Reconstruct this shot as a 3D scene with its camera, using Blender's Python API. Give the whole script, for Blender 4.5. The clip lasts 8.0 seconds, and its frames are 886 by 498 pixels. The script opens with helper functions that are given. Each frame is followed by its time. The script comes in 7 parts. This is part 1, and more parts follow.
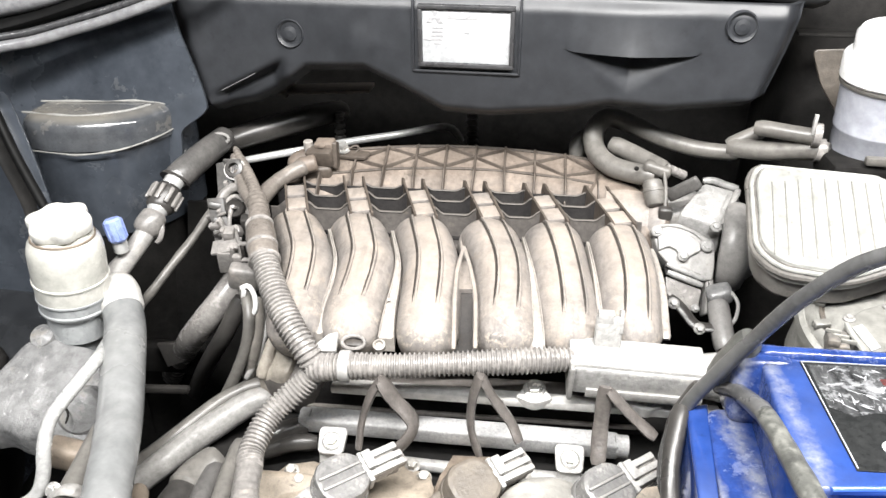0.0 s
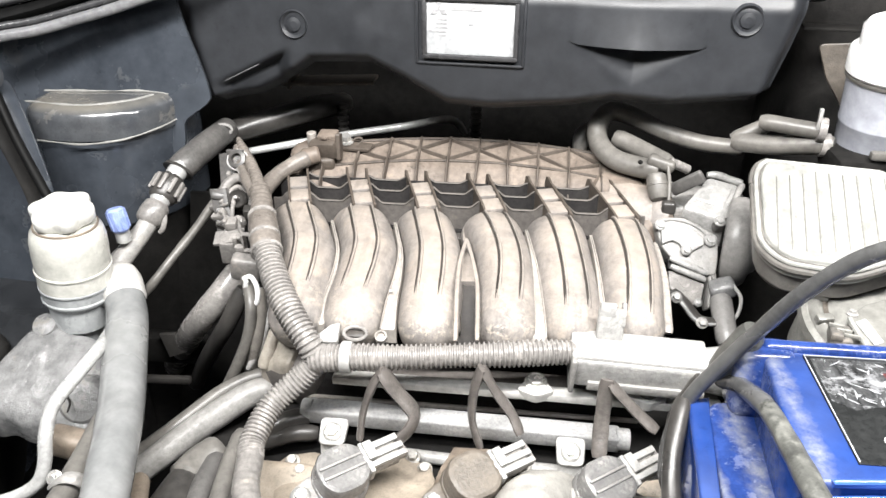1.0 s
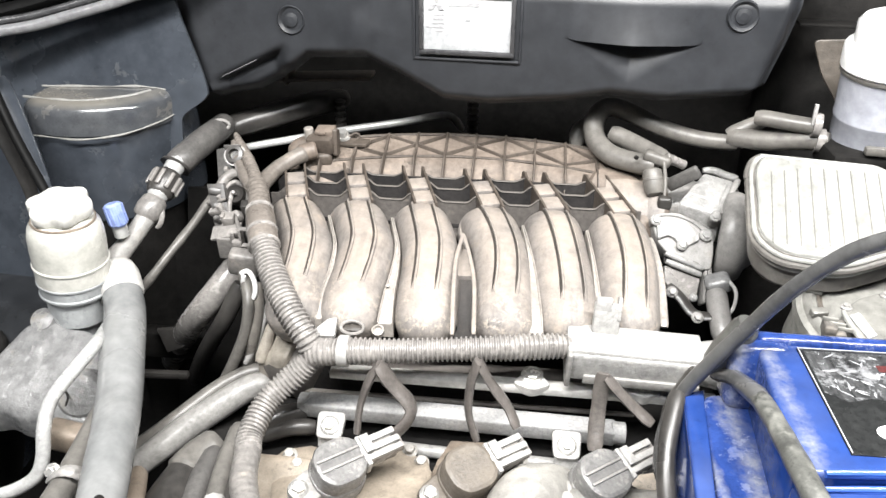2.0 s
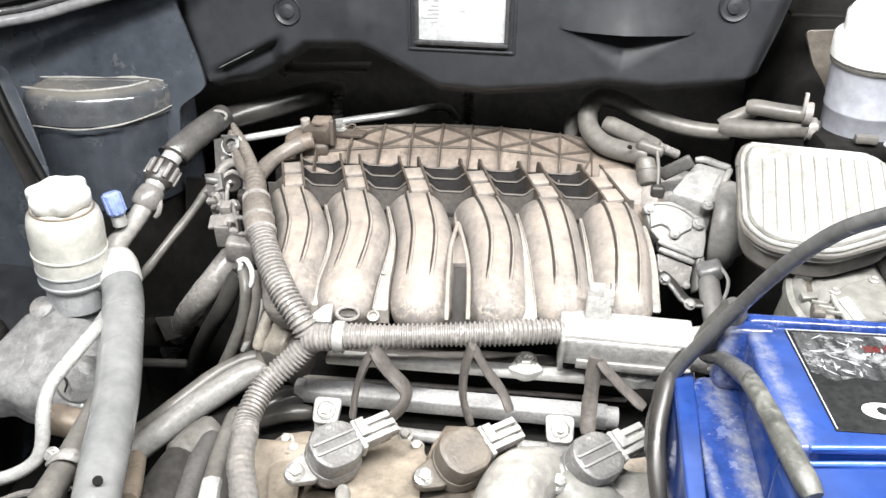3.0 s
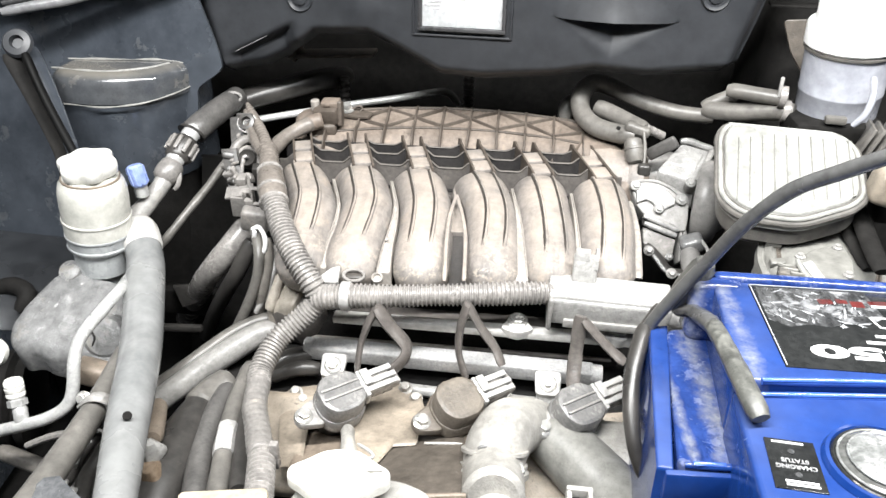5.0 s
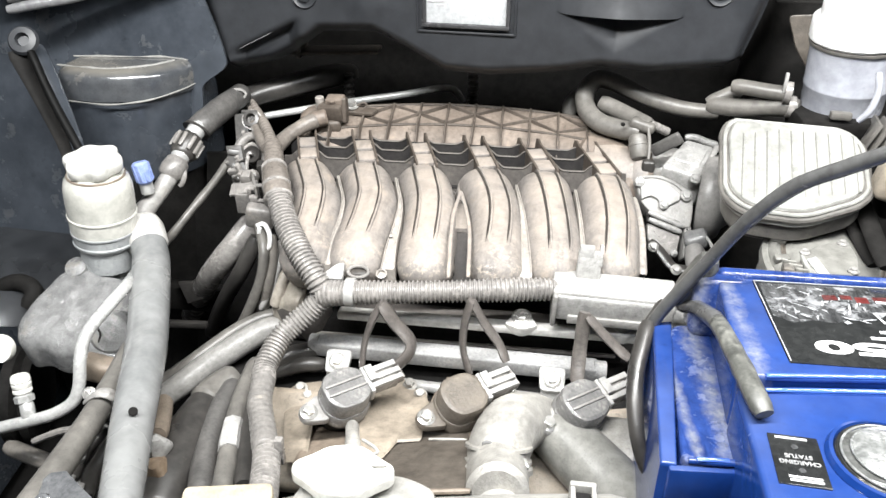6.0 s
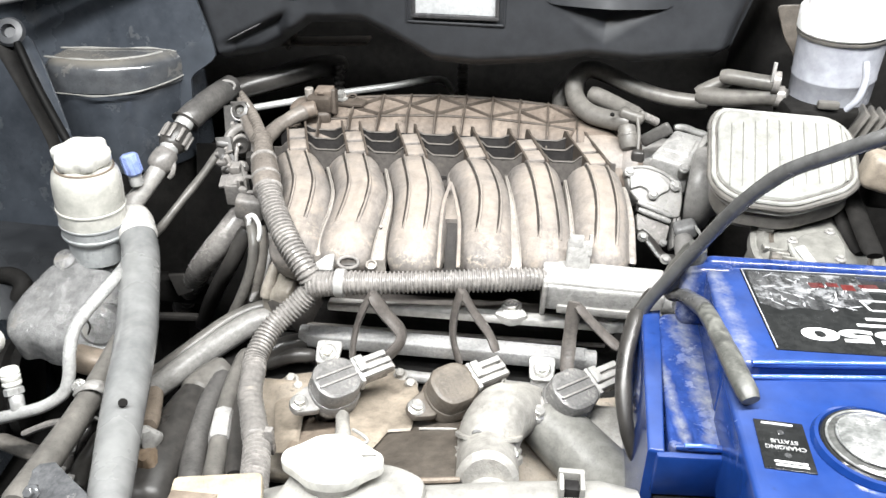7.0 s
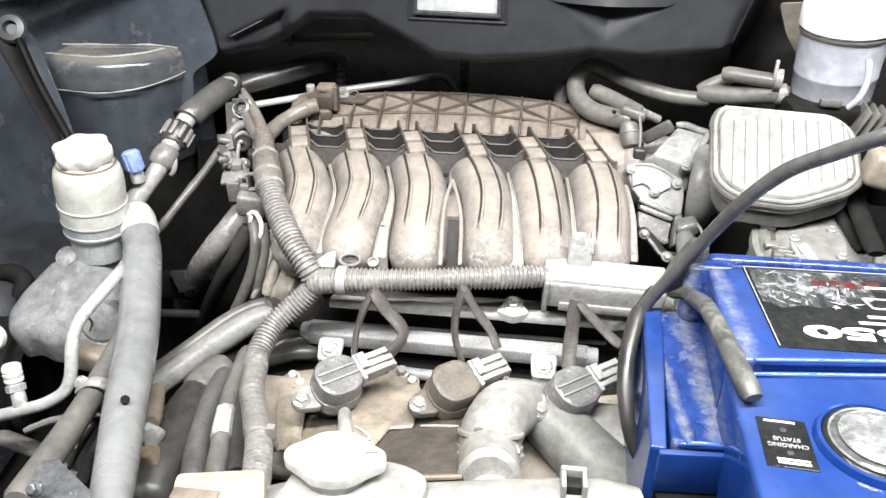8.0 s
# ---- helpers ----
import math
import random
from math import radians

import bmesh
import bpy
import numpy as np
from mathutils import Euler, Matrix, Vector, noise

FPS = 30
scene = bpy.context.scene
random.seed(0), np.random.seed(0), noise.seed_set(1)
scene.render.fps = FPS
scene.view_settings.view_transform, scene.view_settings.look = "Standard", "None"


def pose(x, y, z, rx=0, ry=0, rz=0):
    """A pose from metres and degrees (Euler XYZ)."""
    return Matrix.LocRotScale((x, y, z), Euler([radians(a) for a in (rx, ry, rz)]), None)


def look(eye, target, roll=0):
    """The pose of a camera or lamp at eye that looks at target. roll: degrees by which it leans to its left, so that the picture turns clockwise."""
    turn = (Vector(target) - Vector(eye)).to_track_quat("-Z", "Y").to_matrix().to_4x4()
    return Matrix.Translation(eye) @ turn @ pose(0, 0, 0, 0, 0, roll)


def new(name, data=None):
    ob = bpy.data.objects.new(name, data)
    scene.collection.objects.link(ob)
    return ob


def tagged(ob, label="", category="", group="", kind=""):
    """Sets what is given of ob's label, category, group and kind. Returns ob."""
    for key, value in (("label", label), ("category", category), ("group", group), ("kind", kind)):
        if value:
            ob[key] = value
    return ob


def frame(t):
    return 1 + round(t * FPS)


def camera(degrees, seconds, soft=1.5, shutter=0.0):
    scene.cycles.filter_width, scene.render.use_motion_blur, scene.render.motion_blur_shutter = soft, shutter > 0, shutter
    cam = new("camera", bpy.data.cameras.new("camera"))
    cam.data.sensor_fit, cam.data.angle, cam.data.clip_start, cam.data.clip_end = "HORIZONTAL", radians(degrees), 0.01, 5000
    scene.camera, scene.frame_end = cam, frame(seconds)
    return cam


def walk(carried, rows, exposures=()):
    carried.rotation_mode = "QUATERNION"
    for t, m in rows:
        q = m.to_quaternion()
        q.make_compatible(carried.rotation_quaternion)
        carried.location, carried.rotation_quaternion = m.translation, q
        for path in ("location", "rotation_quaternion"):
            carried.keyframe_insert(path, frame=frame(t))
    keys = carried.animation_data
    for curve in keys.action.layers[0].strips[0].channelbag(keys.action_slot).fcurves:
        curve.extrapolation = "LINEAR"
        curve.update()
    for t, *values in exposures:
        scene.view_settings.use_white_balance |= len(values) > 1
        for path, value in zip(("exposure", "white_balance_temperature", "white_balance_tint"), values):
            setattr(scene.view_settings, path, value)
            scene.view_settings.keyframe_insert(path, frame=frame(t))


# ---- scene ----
# ---- camera and walk ----
cam = camera(59.6, 8.0, soft=1.5)
METRES, EYE, TILT, LEAN, TURN = 0.092, 1.2, -28.0, 0.0, 6.0
ROWS = [
    (0.0, 0.0, 0.0, 0.0, 0.0, 0.0, -0.0),
    (0.5, -0.0006, 0.0058, -0.0153, 0.08, -0.05, -0.3),
    (1.0, 0.0025, 0.0109, -0.0308, 0.21, -0.34, -0.44),
    (1.5, -0.0022, 0.0042, -0.0344, 0.07, -0.43, -0.5),
    (3.0, 0.0479, -0.0945, -0.1572, -0.04, -0.6, -0.36),
    (3.5, 0.0459, -0.1832, -0.2163, -0.4, -0.53, -0.58),
    (4.0, 0.0635, -0.4279, -0.3508, 0.33, -0.35, -0.97),
    (4.5, 0.094, -0.6317, -0.4309, 0.15, -0.55, -0.95),
    (6.0, 0.1112, -0.6623, -0.437, 0.67, -0.94, -0.86),
    (6.5, 0.1398, -0.6659, -0.4502, 0.57, -1.28, -0.66),
    (7.0, 0.1401, -0.6707, -0.4628, 0.14, -1.43, -0.61),
    (7.5, 0.1428, -0.677, -0.4658, 0.2, -1.5, -0.49),
    (8.0, 0.123, -0.6717, -0.4627, 0.14, -1.63, -0.68),
]
walk(cam, [(t, pose(0, 0, EYE, TILT, LEAN, TURN) @ pose(METRES * x, METRES * y, METRES * z, 90 + pitch, roll, yaw)) for t, x, y, z, yaw, pitch, roll in ROWS],
     exposures=[(0.0, 0.35, 6520, 10), (3.0, 0.30, 6480, 9.5), (4.5, 0.33, 6440, 9), (6.0, 0.23, 6420, 8.5), (8.0, 0.23, 6420, 8.5)])

# ---- light: a workshop at night, an inferred lamp over the front of the bay and an added fill, both unseen ----
world = bpy.data.worlds.new("workshop_air")
world.use_nodes = True
world.node_tree.nodes["Background"].inputs[0].default_value = (0.8, 0.88, 1.0, 1)
world.node_tree.nodes["Background"].inputs[1].default_value = 0.07
scene.world = world


def unseen_strip(eye, target, sx, sy, watts, colour):
    data = bpy.data.lights.new("unseen_strip", "AREA")
    data.shape, data.size, data.size_y, data.energy, data.color = "RECTANGLE", sx, sy, watts, colour
    ob = new("unseen_strip", data)
    ob.matrix_world = look(eye, target)
    return ob


unseen_strip((0.10, 0.20, 1.62), (0.02, 0.52, 0.87), 1.20, 0.05, 27, (1.0, 0.985, 0.965))
# added fill that softens the shadows from the front; not a ceiling lamp
unseen_strip((-0.25, -0.6, 2.25), (0, 0.45, 0.85), 1.2, 0.15, 16, (0.97, 0.985, 1.0))


# ---- materials ----
def surface(name, base, second, rough=0.6, metal=0.0, scale=40.0, mix=0.5, dust=None, dust_amount=0.0, dust_scale=14.0, bump=0.15, spec=0.5, coat=0.0, gloss=0.55, top_dust_lift=0.0, crust=None, grime=0.45, streak=0.0, speckle=0.3, bands=()):
    """Two-scale mottled surface, with an optional film of dust in patches."""
    m = bpy.data.materials.new(name)
    m.use_nodes = True
    nt = m.node_tree
    b = nt.nodes["Principled BSDF"]
    tc = nt.nodes.new("ShaderNodeTexCoord")

    def node(kind, **kw):
        n = nt.nodes.new(kind)
        for k, v in kw.items():
            n.inputs[k].default_value = v
        return n

    def noise_at(s, detail=6.0, rough_=0.6):
        n = node("ShaderNodeTexNoise", Scale=s, Detail=detail, Roughness=rough_)
        nt.links.new(tc.outputs["Object"], n.inputs["Vector"])
        return n

    def ramp(src, lo, hi):
        r = node("ShaderNodeMapRange")
        r.inputs["From Min"].default_value, r.inputs["From Max"].default_value = lo, hi
        nt.links.new(src, r.inputs["Value"])
        return r.outputs["Result"]

    def mixed(fac, a, c):
        x = nt.nodes.new("ShaderNodeMix")
        x.data_type = "RGBA"
        nt.links.new(fac, x.inputs[0])
        for v, slot in ((a, x.inputs[6]), (c, x.inputs[7])):
            if isinstance(v, tuple):
                slot.default_value = (*v, 1)
            else:
                nt.links.new(v, slot)
        return x.outputs[2]

    n1 = noise_at(scale * 0.8, 5.0, 0.55)
    n2 = noise_at(scale * 5, 3.0)
    out = mixed(ramp(n1.outputs[0], 0.5 - 0.32 * mix, 0.5 + 0.32 * mix), base, second)
    fine = ramp(n2.outputs[0], 0.32, 0.68)
    dark = mixed(fine, tuple(c * 0.55 for c in base), tuple(min(1, c * 1.3) for c in second))
    half = nt.nodes.new("ShaderNodeMix")
    half.data_type = "RGBA"
    half.inputs[0].default_value = 0.32
    nt.links.new(out, half.inputs[6])
    nt.links.new(dark, half.inputs[7])
    out = half.outputs[2]
    if speckle:
        # pin-sized pits and grit
        n10 = noise_at(620, 3.0, 0.7)
        pits = node("ShaderNodeMath")
        pits.operation = "MULTIPLY"
        nt.links.new(ramp(n10.outputs[0], 0.52, 0.70), pits.inputs[0])
        pits.inputs[1].default_value = speckle
        out = mixed(pits.outputs[0], out, tuple(c * 0.4 for c in base))
    if streak:
        # dirt dragged along the length of the part
        stretch = nt.nodes.new("ShaderNodeMapping")
        stretch.inputs["Scale"].default_value = (1.0, 0.12, 0.35)
        nt.links.new(tc.outputs["Object"], stretch.inputs["Vector"])
        n8 = node("ShaderNodeTexNoise", Scale=190.0, Detail=5.0, Roughness=0.65)
        nt.links.new(stretch.outputs[0], n8.inputs["Vector"])
        n9 = noise_at(16, 3.0, 0.5)
        run = node("ShaderNodeMath")
        run.operation = "MULTIPLY"
        nt.links.new(ramp(n8.outputs[0], 0.42, 0.66), run.inputs[0])
        nt.links.new(ramp(n9.outputs[0], 0.36, 0.62), run.inputs[1])
        weak = node("ShaderNodeMath")
        weak.operation = "MULTIPLY"
        nt.links.new(run.outputs[0], weak.inputs[0])
        weak.inputs[1].default_value = streak
        out = mixed(weak.outputs[0], out, tuple(c * 0.5 for c in base))
    rough = rough * gloss
    rough_in = ramp(n1.outputs[0], 0.2, 0.8)
    rr = node("ShaderNodeMapRange")
    rr.inputs["To Min"].default_value, rr.inputs["To Max"].default_value = max(0.03, rough - 0.1), min(1, rough + 0.12)
    nt.links.new(rough_in, rr.inputs["Value"])
    rough_out = rr.outputs["Result"]
    if dust:
        n3 = noise_at(dust_scale * 1.7, 8.0, 0.7)
        d = ramp(n3.outputs[0], 0.72 - 0.45 * dust_amount, 0.86 - 0.3 * dust_amount)
        film = node("ShaderNodeMath", **{})
        film.operation = "MULTIPLY"
        nt.links.new(d, film.inputs[0])
        film.inputs[1].default_value = 0.62
        out = mixed(film.outputs[0], out, dust)
        mr = nt.nodes.new("ShaderNodeMix")
        nt.links.new(d, mr.inputs[0])
        nt.links.new(rough_out, mr.inputs[2])
        mr.inputs[3].default_value = 0.95
        rough_out = mr.outputs[0]
    if dust:
        # clusters of dark oily grime
        n6 = noise_at(150, 7.0, 0.72)
        n7 = noise_at(22, 3.0, 0.6)
        oil = node("ShaderNodeMath")
        oil.operation = "MULTIPLY"
        nt.links.new(ramp(n6.outputs[0], 0.54, 0.68), oil.inputs[0])
        nt.links.new(ramp(n7.outputs[0], 0.46, 0.66), oil.inputs[1])
        thin = node("ShaderNodeMath")
        thin.operation = "MULTIPLY"
        nt.links.new(oil.outputs[0], thin.inputs[0])
        thin.inputs[1].default_value = grime
        out = mixed(thin.outputs[0], out, tuple(c * 0.3 for c in base))
    if top_dust_lift:
        # dust on faces that look up; also lightens tops as overhead light would
        geo = nt.nodes.new("ShaderNodeNewGeometry")
        sep = nt.nodes.new("ShaderNodeSeparateXYZ")
        nt.links.new(geo.outputs["Normal"], sep.inputs[0])
        up = node("ShaderNodeMath")
        up.operation = "MULTIPLY"
        nt.links.new(ramp(sep.outputs[2], 0.55, 1.0), up.inputs[0])
        patch = ramp(n1.outputs[0], 0.25, 0.6)
        nt.links.new(patch, up.inputs[1])
        up2 = node("ShaderNodeMath")
        up2.operation = "MULTIPLY"
        nt.links.new(up.outputs[0], up2.inputs[0])
        up2.inputs[1].default_value = top_dust_lift
        out = mixed(up2.outputs[0], out, dust or DUST)
    if crust:
        # pale flaking dirt towards one end of the part
        place = nt.nodes.new("ShaderNodeSeparateXYZ")
        nt.links.new(tc.outputs["Object"], place.inputs[0])
        n4 = noise_at(230, 6.0, 0.75)
        n5 = noise_at(55, 4.0, 0.6)
        fac = ramp(place.outputs[1], crust[0], crust[1])
        for src, lo, hi in ((n4.outputs[0], 0.50, 0.60), (n5.outputs[0], 0.40, 0.58)):
            mul = node("ShaderNodeMath")
            mul.operation = "MULTIPLY"
            nt.links.new(fac, mul.inputs[0])
            nt.links.new(ramp(src, lo, hi), mul.inputs[1])
            fac = mul.outputs[0]
        out = mixed(fac, out, crust[2])
    for x0, slope, width, tint in bands:
        # a ragged band of settled dust along a line of the part
        where = nt.nodes.new("ShaderNodeSeparateXYZ")
        nt.links.new(tc.outputs["Object"], where.inputs[0])
        along = node("ShaderNodeMath")
        along.operation = "MULTIPLY_ADD"
        nt.links.new(where.outputs[1], along.inputs[0])
        along.inputs[1].default_value, along.inputs[2].default_value = slope, x0
        off = node("ShaderNodeMath")
        off.operation = "SUBTRACT"
        nt.links.new(where.outputs[0], off.inputs[0])
        nt.links.new(along.outputs[0], off.inputs[1])
        dist = node("ShaderNodeMath")
        dist.operation = "ABSOLUTE"
        nt.links.new(off.outputs[0], dist.inputs[0])
        rag = node("ShaderNodeMath")
        rag.operation = "MULTIPLY_ADD"
        n12 = noise_at(60, 7.0, 0.65)
        nt.links.new(n12.outputs[0], rag.inputs[0])
        rag.inputs[1].default_value = width * 3.0
        nt.links.new(dist.outputs[0], rag.inputs[2])
        thin = node("ShaderNodeMath")
        thin.operation = "MULTIPLY"
        nt.links.new(ramp(rag.outputs[0], width * 2.7, width * 1.2), thin.inputs[0])
        nt.links.new(ramp(noise_at(110, 6.0, 0.7).outputs[0], 0.30, 0.62), thin.inputs[1])
        lay = node("ShaderNodeMath")
        lay.operation = "MULTIPLY"
        nt.links.new(thin.outputs[0], lay.inputs[0])
        lay.inputs[1].default_value = 0.85
        out = mixed(lay.outputs[0], out, tint)
    nt.links.new(out, b.inputs["Base Color"])
    nt.links.new(rough_out, b.inputs["Roughness"])
    b.inputs["Metallic"].default_value = metal
    b.inputs["Specular IOR Level"].default_value = spec
    b.inputs["Coat Weight"].default_value = coat
    if bump:
        n11 = noise_at(430, 4.0, 0.65)
        relief = node("ShaderNodeMath")
        relief.operation = "ADD"
        nt.links.new(n2.outputs[0], relief.inputs[0])
        nt.links.new(n11.outputs[0], relief.inputs[1])
        bp = node("ShaderNodeBump", Strength=min(1.0, bump * 1.3), Distance=0.0012)
        nt.links.new(relief.outputs[0], bp.inputs["Height"])
        nt.links.new(bp.outputs["Normal"], b.inputs["Normal"])
    return m


DUST = (0.42, 0.36, 0.29)
M = {
    # Runner tops are lightened in the colour, besides their dust.
    "runner": surface("dusty_manifold_plastic", (0.170, 0.158, 0.150), (0.285, 0.258, 0.236), 1.0, 0, 30, 0.6, (0.42, 0.348, 0.28), 0.36, 24, 0.3, top_dust_lift=0.4, crust=(-0.028, -0.058, (0.37, 0.325, 0.275)), streak=0.75),
    "plenum": surface("dusty_plenum_plastic", (0.125, 0.101, 0.083), (0.22, 0.18, 0.148), 0.95, 0, 34, 0.6, (0.38, 0.31, 0.25), 0.33, 30, 0.25, grime=0.8),
    # Darker than plenum: rib shadows put into the colour; also the sensor's brown.
    "plenum_rib": surface("brown_and_rib_shade", (0.058, 0.047, 0.039), (0.11, 0.091, 0.075), 0.9, 0, 50, 0.6, (0.28, 0.23, 0.19), 0.28, 40, 0.1),
    # Lighter than web: lit edges put into the colour, with some dust.
    "web_edge": surface("lit_dusty_web_edge", (0.080, 0.072, 0.064), (0.13, 0.116, 0.103), 1.0, 0, 50, 0.6, (0.22, 0.19, 0.16), 0.3, 40, 0.1),
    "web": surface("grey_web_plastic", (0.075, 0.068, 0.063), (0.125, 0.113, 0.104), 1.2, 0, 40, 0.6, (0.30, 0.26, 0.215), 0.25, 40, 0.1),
    "seam": surface("pale_moulding_seam", (0.25, 0.23, 0.21), (0.36, 0.333, 0.303), 0.6, 0, 40, 0.5, (0.5, 0.42, 0.32), 0.25, 30, 0.1),
    # Dark colour for the shadow painted beside each runner rib; also a screw.
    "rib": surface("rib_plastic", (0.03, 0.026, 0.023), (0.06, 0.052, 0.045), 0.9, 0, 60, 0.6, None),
    # Darker copy of web: pocket shade painted on the rear webs.
    "web_dark": surface("shaded_web_plastic", (0.020, 0.019, 0.0195), (0.045, 0.042, 0.041), 1.2, 0, 40, 0.6, (0.10, 0.09, 0.08), 0.2, 40, 0.1, spec=0.2),
    "pocket_brown": surface("dark_recess_plastic", (0.018, 0.0155, 0.014), (0.040, 0.034, 0.030), 1.1, 0, 60, 0.6, (0.14, 0.115, 0.09), 0.3, 40, 0.2, streak=0.5),
    # Near black: the shade of gaps and slots put into the colour.
    "void": surface("unlit_black", (0.003, 0.003, 0.003), (0.006, 0.006, 0.006), 0.95, 0, 20, 0.5, None, 0, 10, 0, 0.1),
    # Fluid grey, darkened further for the shading low on the bottle.
    "milky_low": surface("grey_fluid_and_shade", (0.28, 0.295, 0.30), (0.37, 0.382, 0.385), 0.4, 0, 18, 0.5, (0.42, 0.40, 0.36), 0.2, 18, 0.05, speckle=0.08),
    # Near black: shade of pockets, slots and hidden flanges put into the colour.
    "pocket": surface("pocket_shade_plastic", (0.010, 0.0095, 0.010), (0.026, 0.024, 0.023), 1.1, 0, 50, spec=0.2),
    "tan": surface("dusty_valve_cover", (0.19, 0.162, 0.13), (0.34, 0.292, 0.235), 0.8, 0, 30, 0.6, (0.47, 0.39, 0.295), 0.4, 16, 0.25, grime=1.0),
    "tan_pale": surface("pale_tan_casting", (0.26, 0.235, 0.20), (0.38, 0.345, 0.295), 0.8, 0, 30, 0.6, (0.47, 0.42, 0.34), 0.35, 24, 0.25),
    "conduit": surface("grey_conduit_plastic", (0.17, 0.162, 0.155), (0.29, 0.274, 0.258), 0.42, 0, 45, 0.7, (0.56, 0.525, 0.49), 0.42, 46, 0.1),
    "tape": surface("grey_loom_tape", (0.14, 0.135, 0.13), (0.25, 0.235, 0.22), 0.6, 0, 60, 0.6, DUST, 0.25, 30, 0.2),
    "tape_brown": surface("brown_loom_tape", (0.115, 0.102, 0.090), (0.20, 0.178, 0.158), 0.6, 0, 60, 0.6, (0.36, 0.31, 0.255), 0.3, 30, 0.2, grime=0.8),
    "wire": surface("dark_wire_sheath", (0.075, 0.068, 0.064), (0.14, 0.126, 0.115), 0.65, 0, 60, 0.6, DUST, 0.2, 30, 0.2),
    "alu": surface("cast_aluminium", (0.25, 0.247, 0.24), (0.38, 0.374, 0.362), 0.5, 0.1, 40, 0.5, (0.60, 0.57, 0.51), 0.35, 20, 0.3),
    "alu_dull": surface("dull_aluminium", (0.22, 0.215, 0.205), (0.33, 0.32, 0.307), 0.6, 0.0, 35, 0.5, (0.48, 0.44, 0.39), 0.35, 22, 0.3),
    "steel": surface("zinc_steel", (0.62, 0.61, 0.58), (0.78, 0.77, 0.74), 0.38, 0.7, 60, 0.5, (0.55, 0.48, 0.38), 0.3, 60, 0.15),
    "pipe": surface("pale_aluminium_pipe", (0.42, 0.42, 0.41), (0.58, 0.58, 0.57), 0.4, 0.3, 40, 0.5, (0.6, 0.56, 0.5), 0.15, 30, 0.1, speckle=0.1),
    "rail": surface("fuel_rail_steel", (0.30, 0.30, 0.30), (0.44, 0.436, 0.43), 0.75, 0.0, 70, 0.6, (0.52, 0.48, 0.43), 0.35, 50, 0.25),
    "coil": surface("coil_cap_plastic", (0.12, 0.118, 0.117), (0.22, 0.216, 0.21), 0.34, 0, 60, 0.6, (0.44, 0.40, 0.35), 0.3, 30, 0.2),
    "coil_brown": surface("coil_cap_soiled", (0.095, 0.082, 0.068), (0.16, 0.138, 0.114), 0.85, 0, 60, 0.6, (0.22, 0.19, 0.152), 0.4, 30, 0.25),
    "plug": surface("pale_grey_connector", (0.30, 0.296, 0.285), (0.44, 0.432, 0.418), 0.55, 0, 60, 0.5, (0.56, 0.51, 0.45), 0.2, 40, 0.1),
    "hose_grey": surface("grey_rubber_hose", (0.185, 0.190, 0.190), (0.230, 0.233, 0.231), 0.42, 0, 14, 0.3, (0.34, 0.33, 0.31), 0.06, 30, 0.0, grime=0.15, speckle=0.03),
    "hose_pale": surface("pale_hose_collar", (0.44, 0.432, 0.415), (0.58, 0.57, 0.545), 0.55, 0, 30, 0.5, None, speckle=0.1),
    "hose_dusty": surface("dusty_rubber_hose", (0.115, 0.107, 0.097), (0.21, 0.194, 0.173), 0.55, 0, 24, 0.5, (0.36, 0.33, 0.28), 0.28, 20, 0.06),
    "hose_dim": surface("grime_grey_hose", (0.095, 0.091, 0.084), (0.165, 0.156, 0.142), 0.7, 0, 24, 0.5, (0.27, 0.25, 0.22), 0.22, 22, 0.05),
    "hose_dark": surface("dark_rubber", (0.026, 0.025, 0.024), (0.058, 0.054, 0.050), 0.6, 0, 30, 0.6, (0.25, 0.22, 0.18), 0.18, 20, 0.06),
    "foam": surface("grey_foam_sleeve", (0.065, 0.063, 0.061), (0.11, 0.105, 0.10), 0.7, 0, 60, 0.5, DUST, 0.12, 30, 0.15),
    "cable": surface("black_cable_sheath", (0.060, 0.060, 0.060), (0.100, 0.100, 0.099), 0.42, 0, 26, 0.5, (0.28, 0.275, 0.27), 0.16, 40, 0.03, grime=0.2, speckle=0.0),
    "paint": surface("dark_blue_body_paint", (0.029, 0.034, 0.042), (0.050, 0.057, 0.068), 0.42, 0, 10, 0.6, (0.14, 0.14, 0.135), 0.28, 16, 0.02, 0.5, 0.4, speckle=0.1),
    "paint_dusty": surface("dust_filmed_paint", (0.045, 0.050, 0.058), (0.080, 0.083, 0.087), 0.26, 0, 16, 0.6, (0.22, 0.20, 0.165), 0.28, 22, 0.05, 0.5, 0.3, top_dust_lift=0.6),
    "pad": surface("charcoal_cowl_moulding", (0.019, 0.0205, 0.0235), (0.029, 0.031, 0.035), 0.8, 0, 12, 0.6, (0.075, 0.076, 0.076), 0.18, 10, 0.05, speckle=0.1),
    # Near black for black parts, and for deep gaps whose shade it paints.
    "black": surface("black_and_gap_shade", (0.008, 0.008, 0.008), (0.019, 0.018, 0.017), 1.2, 0, 20, 0.6, (0.03, 0.027, 0.024), 0.2, 12, 0.2, spec=0.08),
    "seal": surface("black_seal_rubber", (0.03, 0.03, 0.032), (0.06, 0.06, 0.062), 0.5, 0, 30),
    "grey_seal": surface("grey_seal_rubber", (0.13, 0.13, 0.135), (0.20, 0.20, 0.205), 0.35, 0, 30),
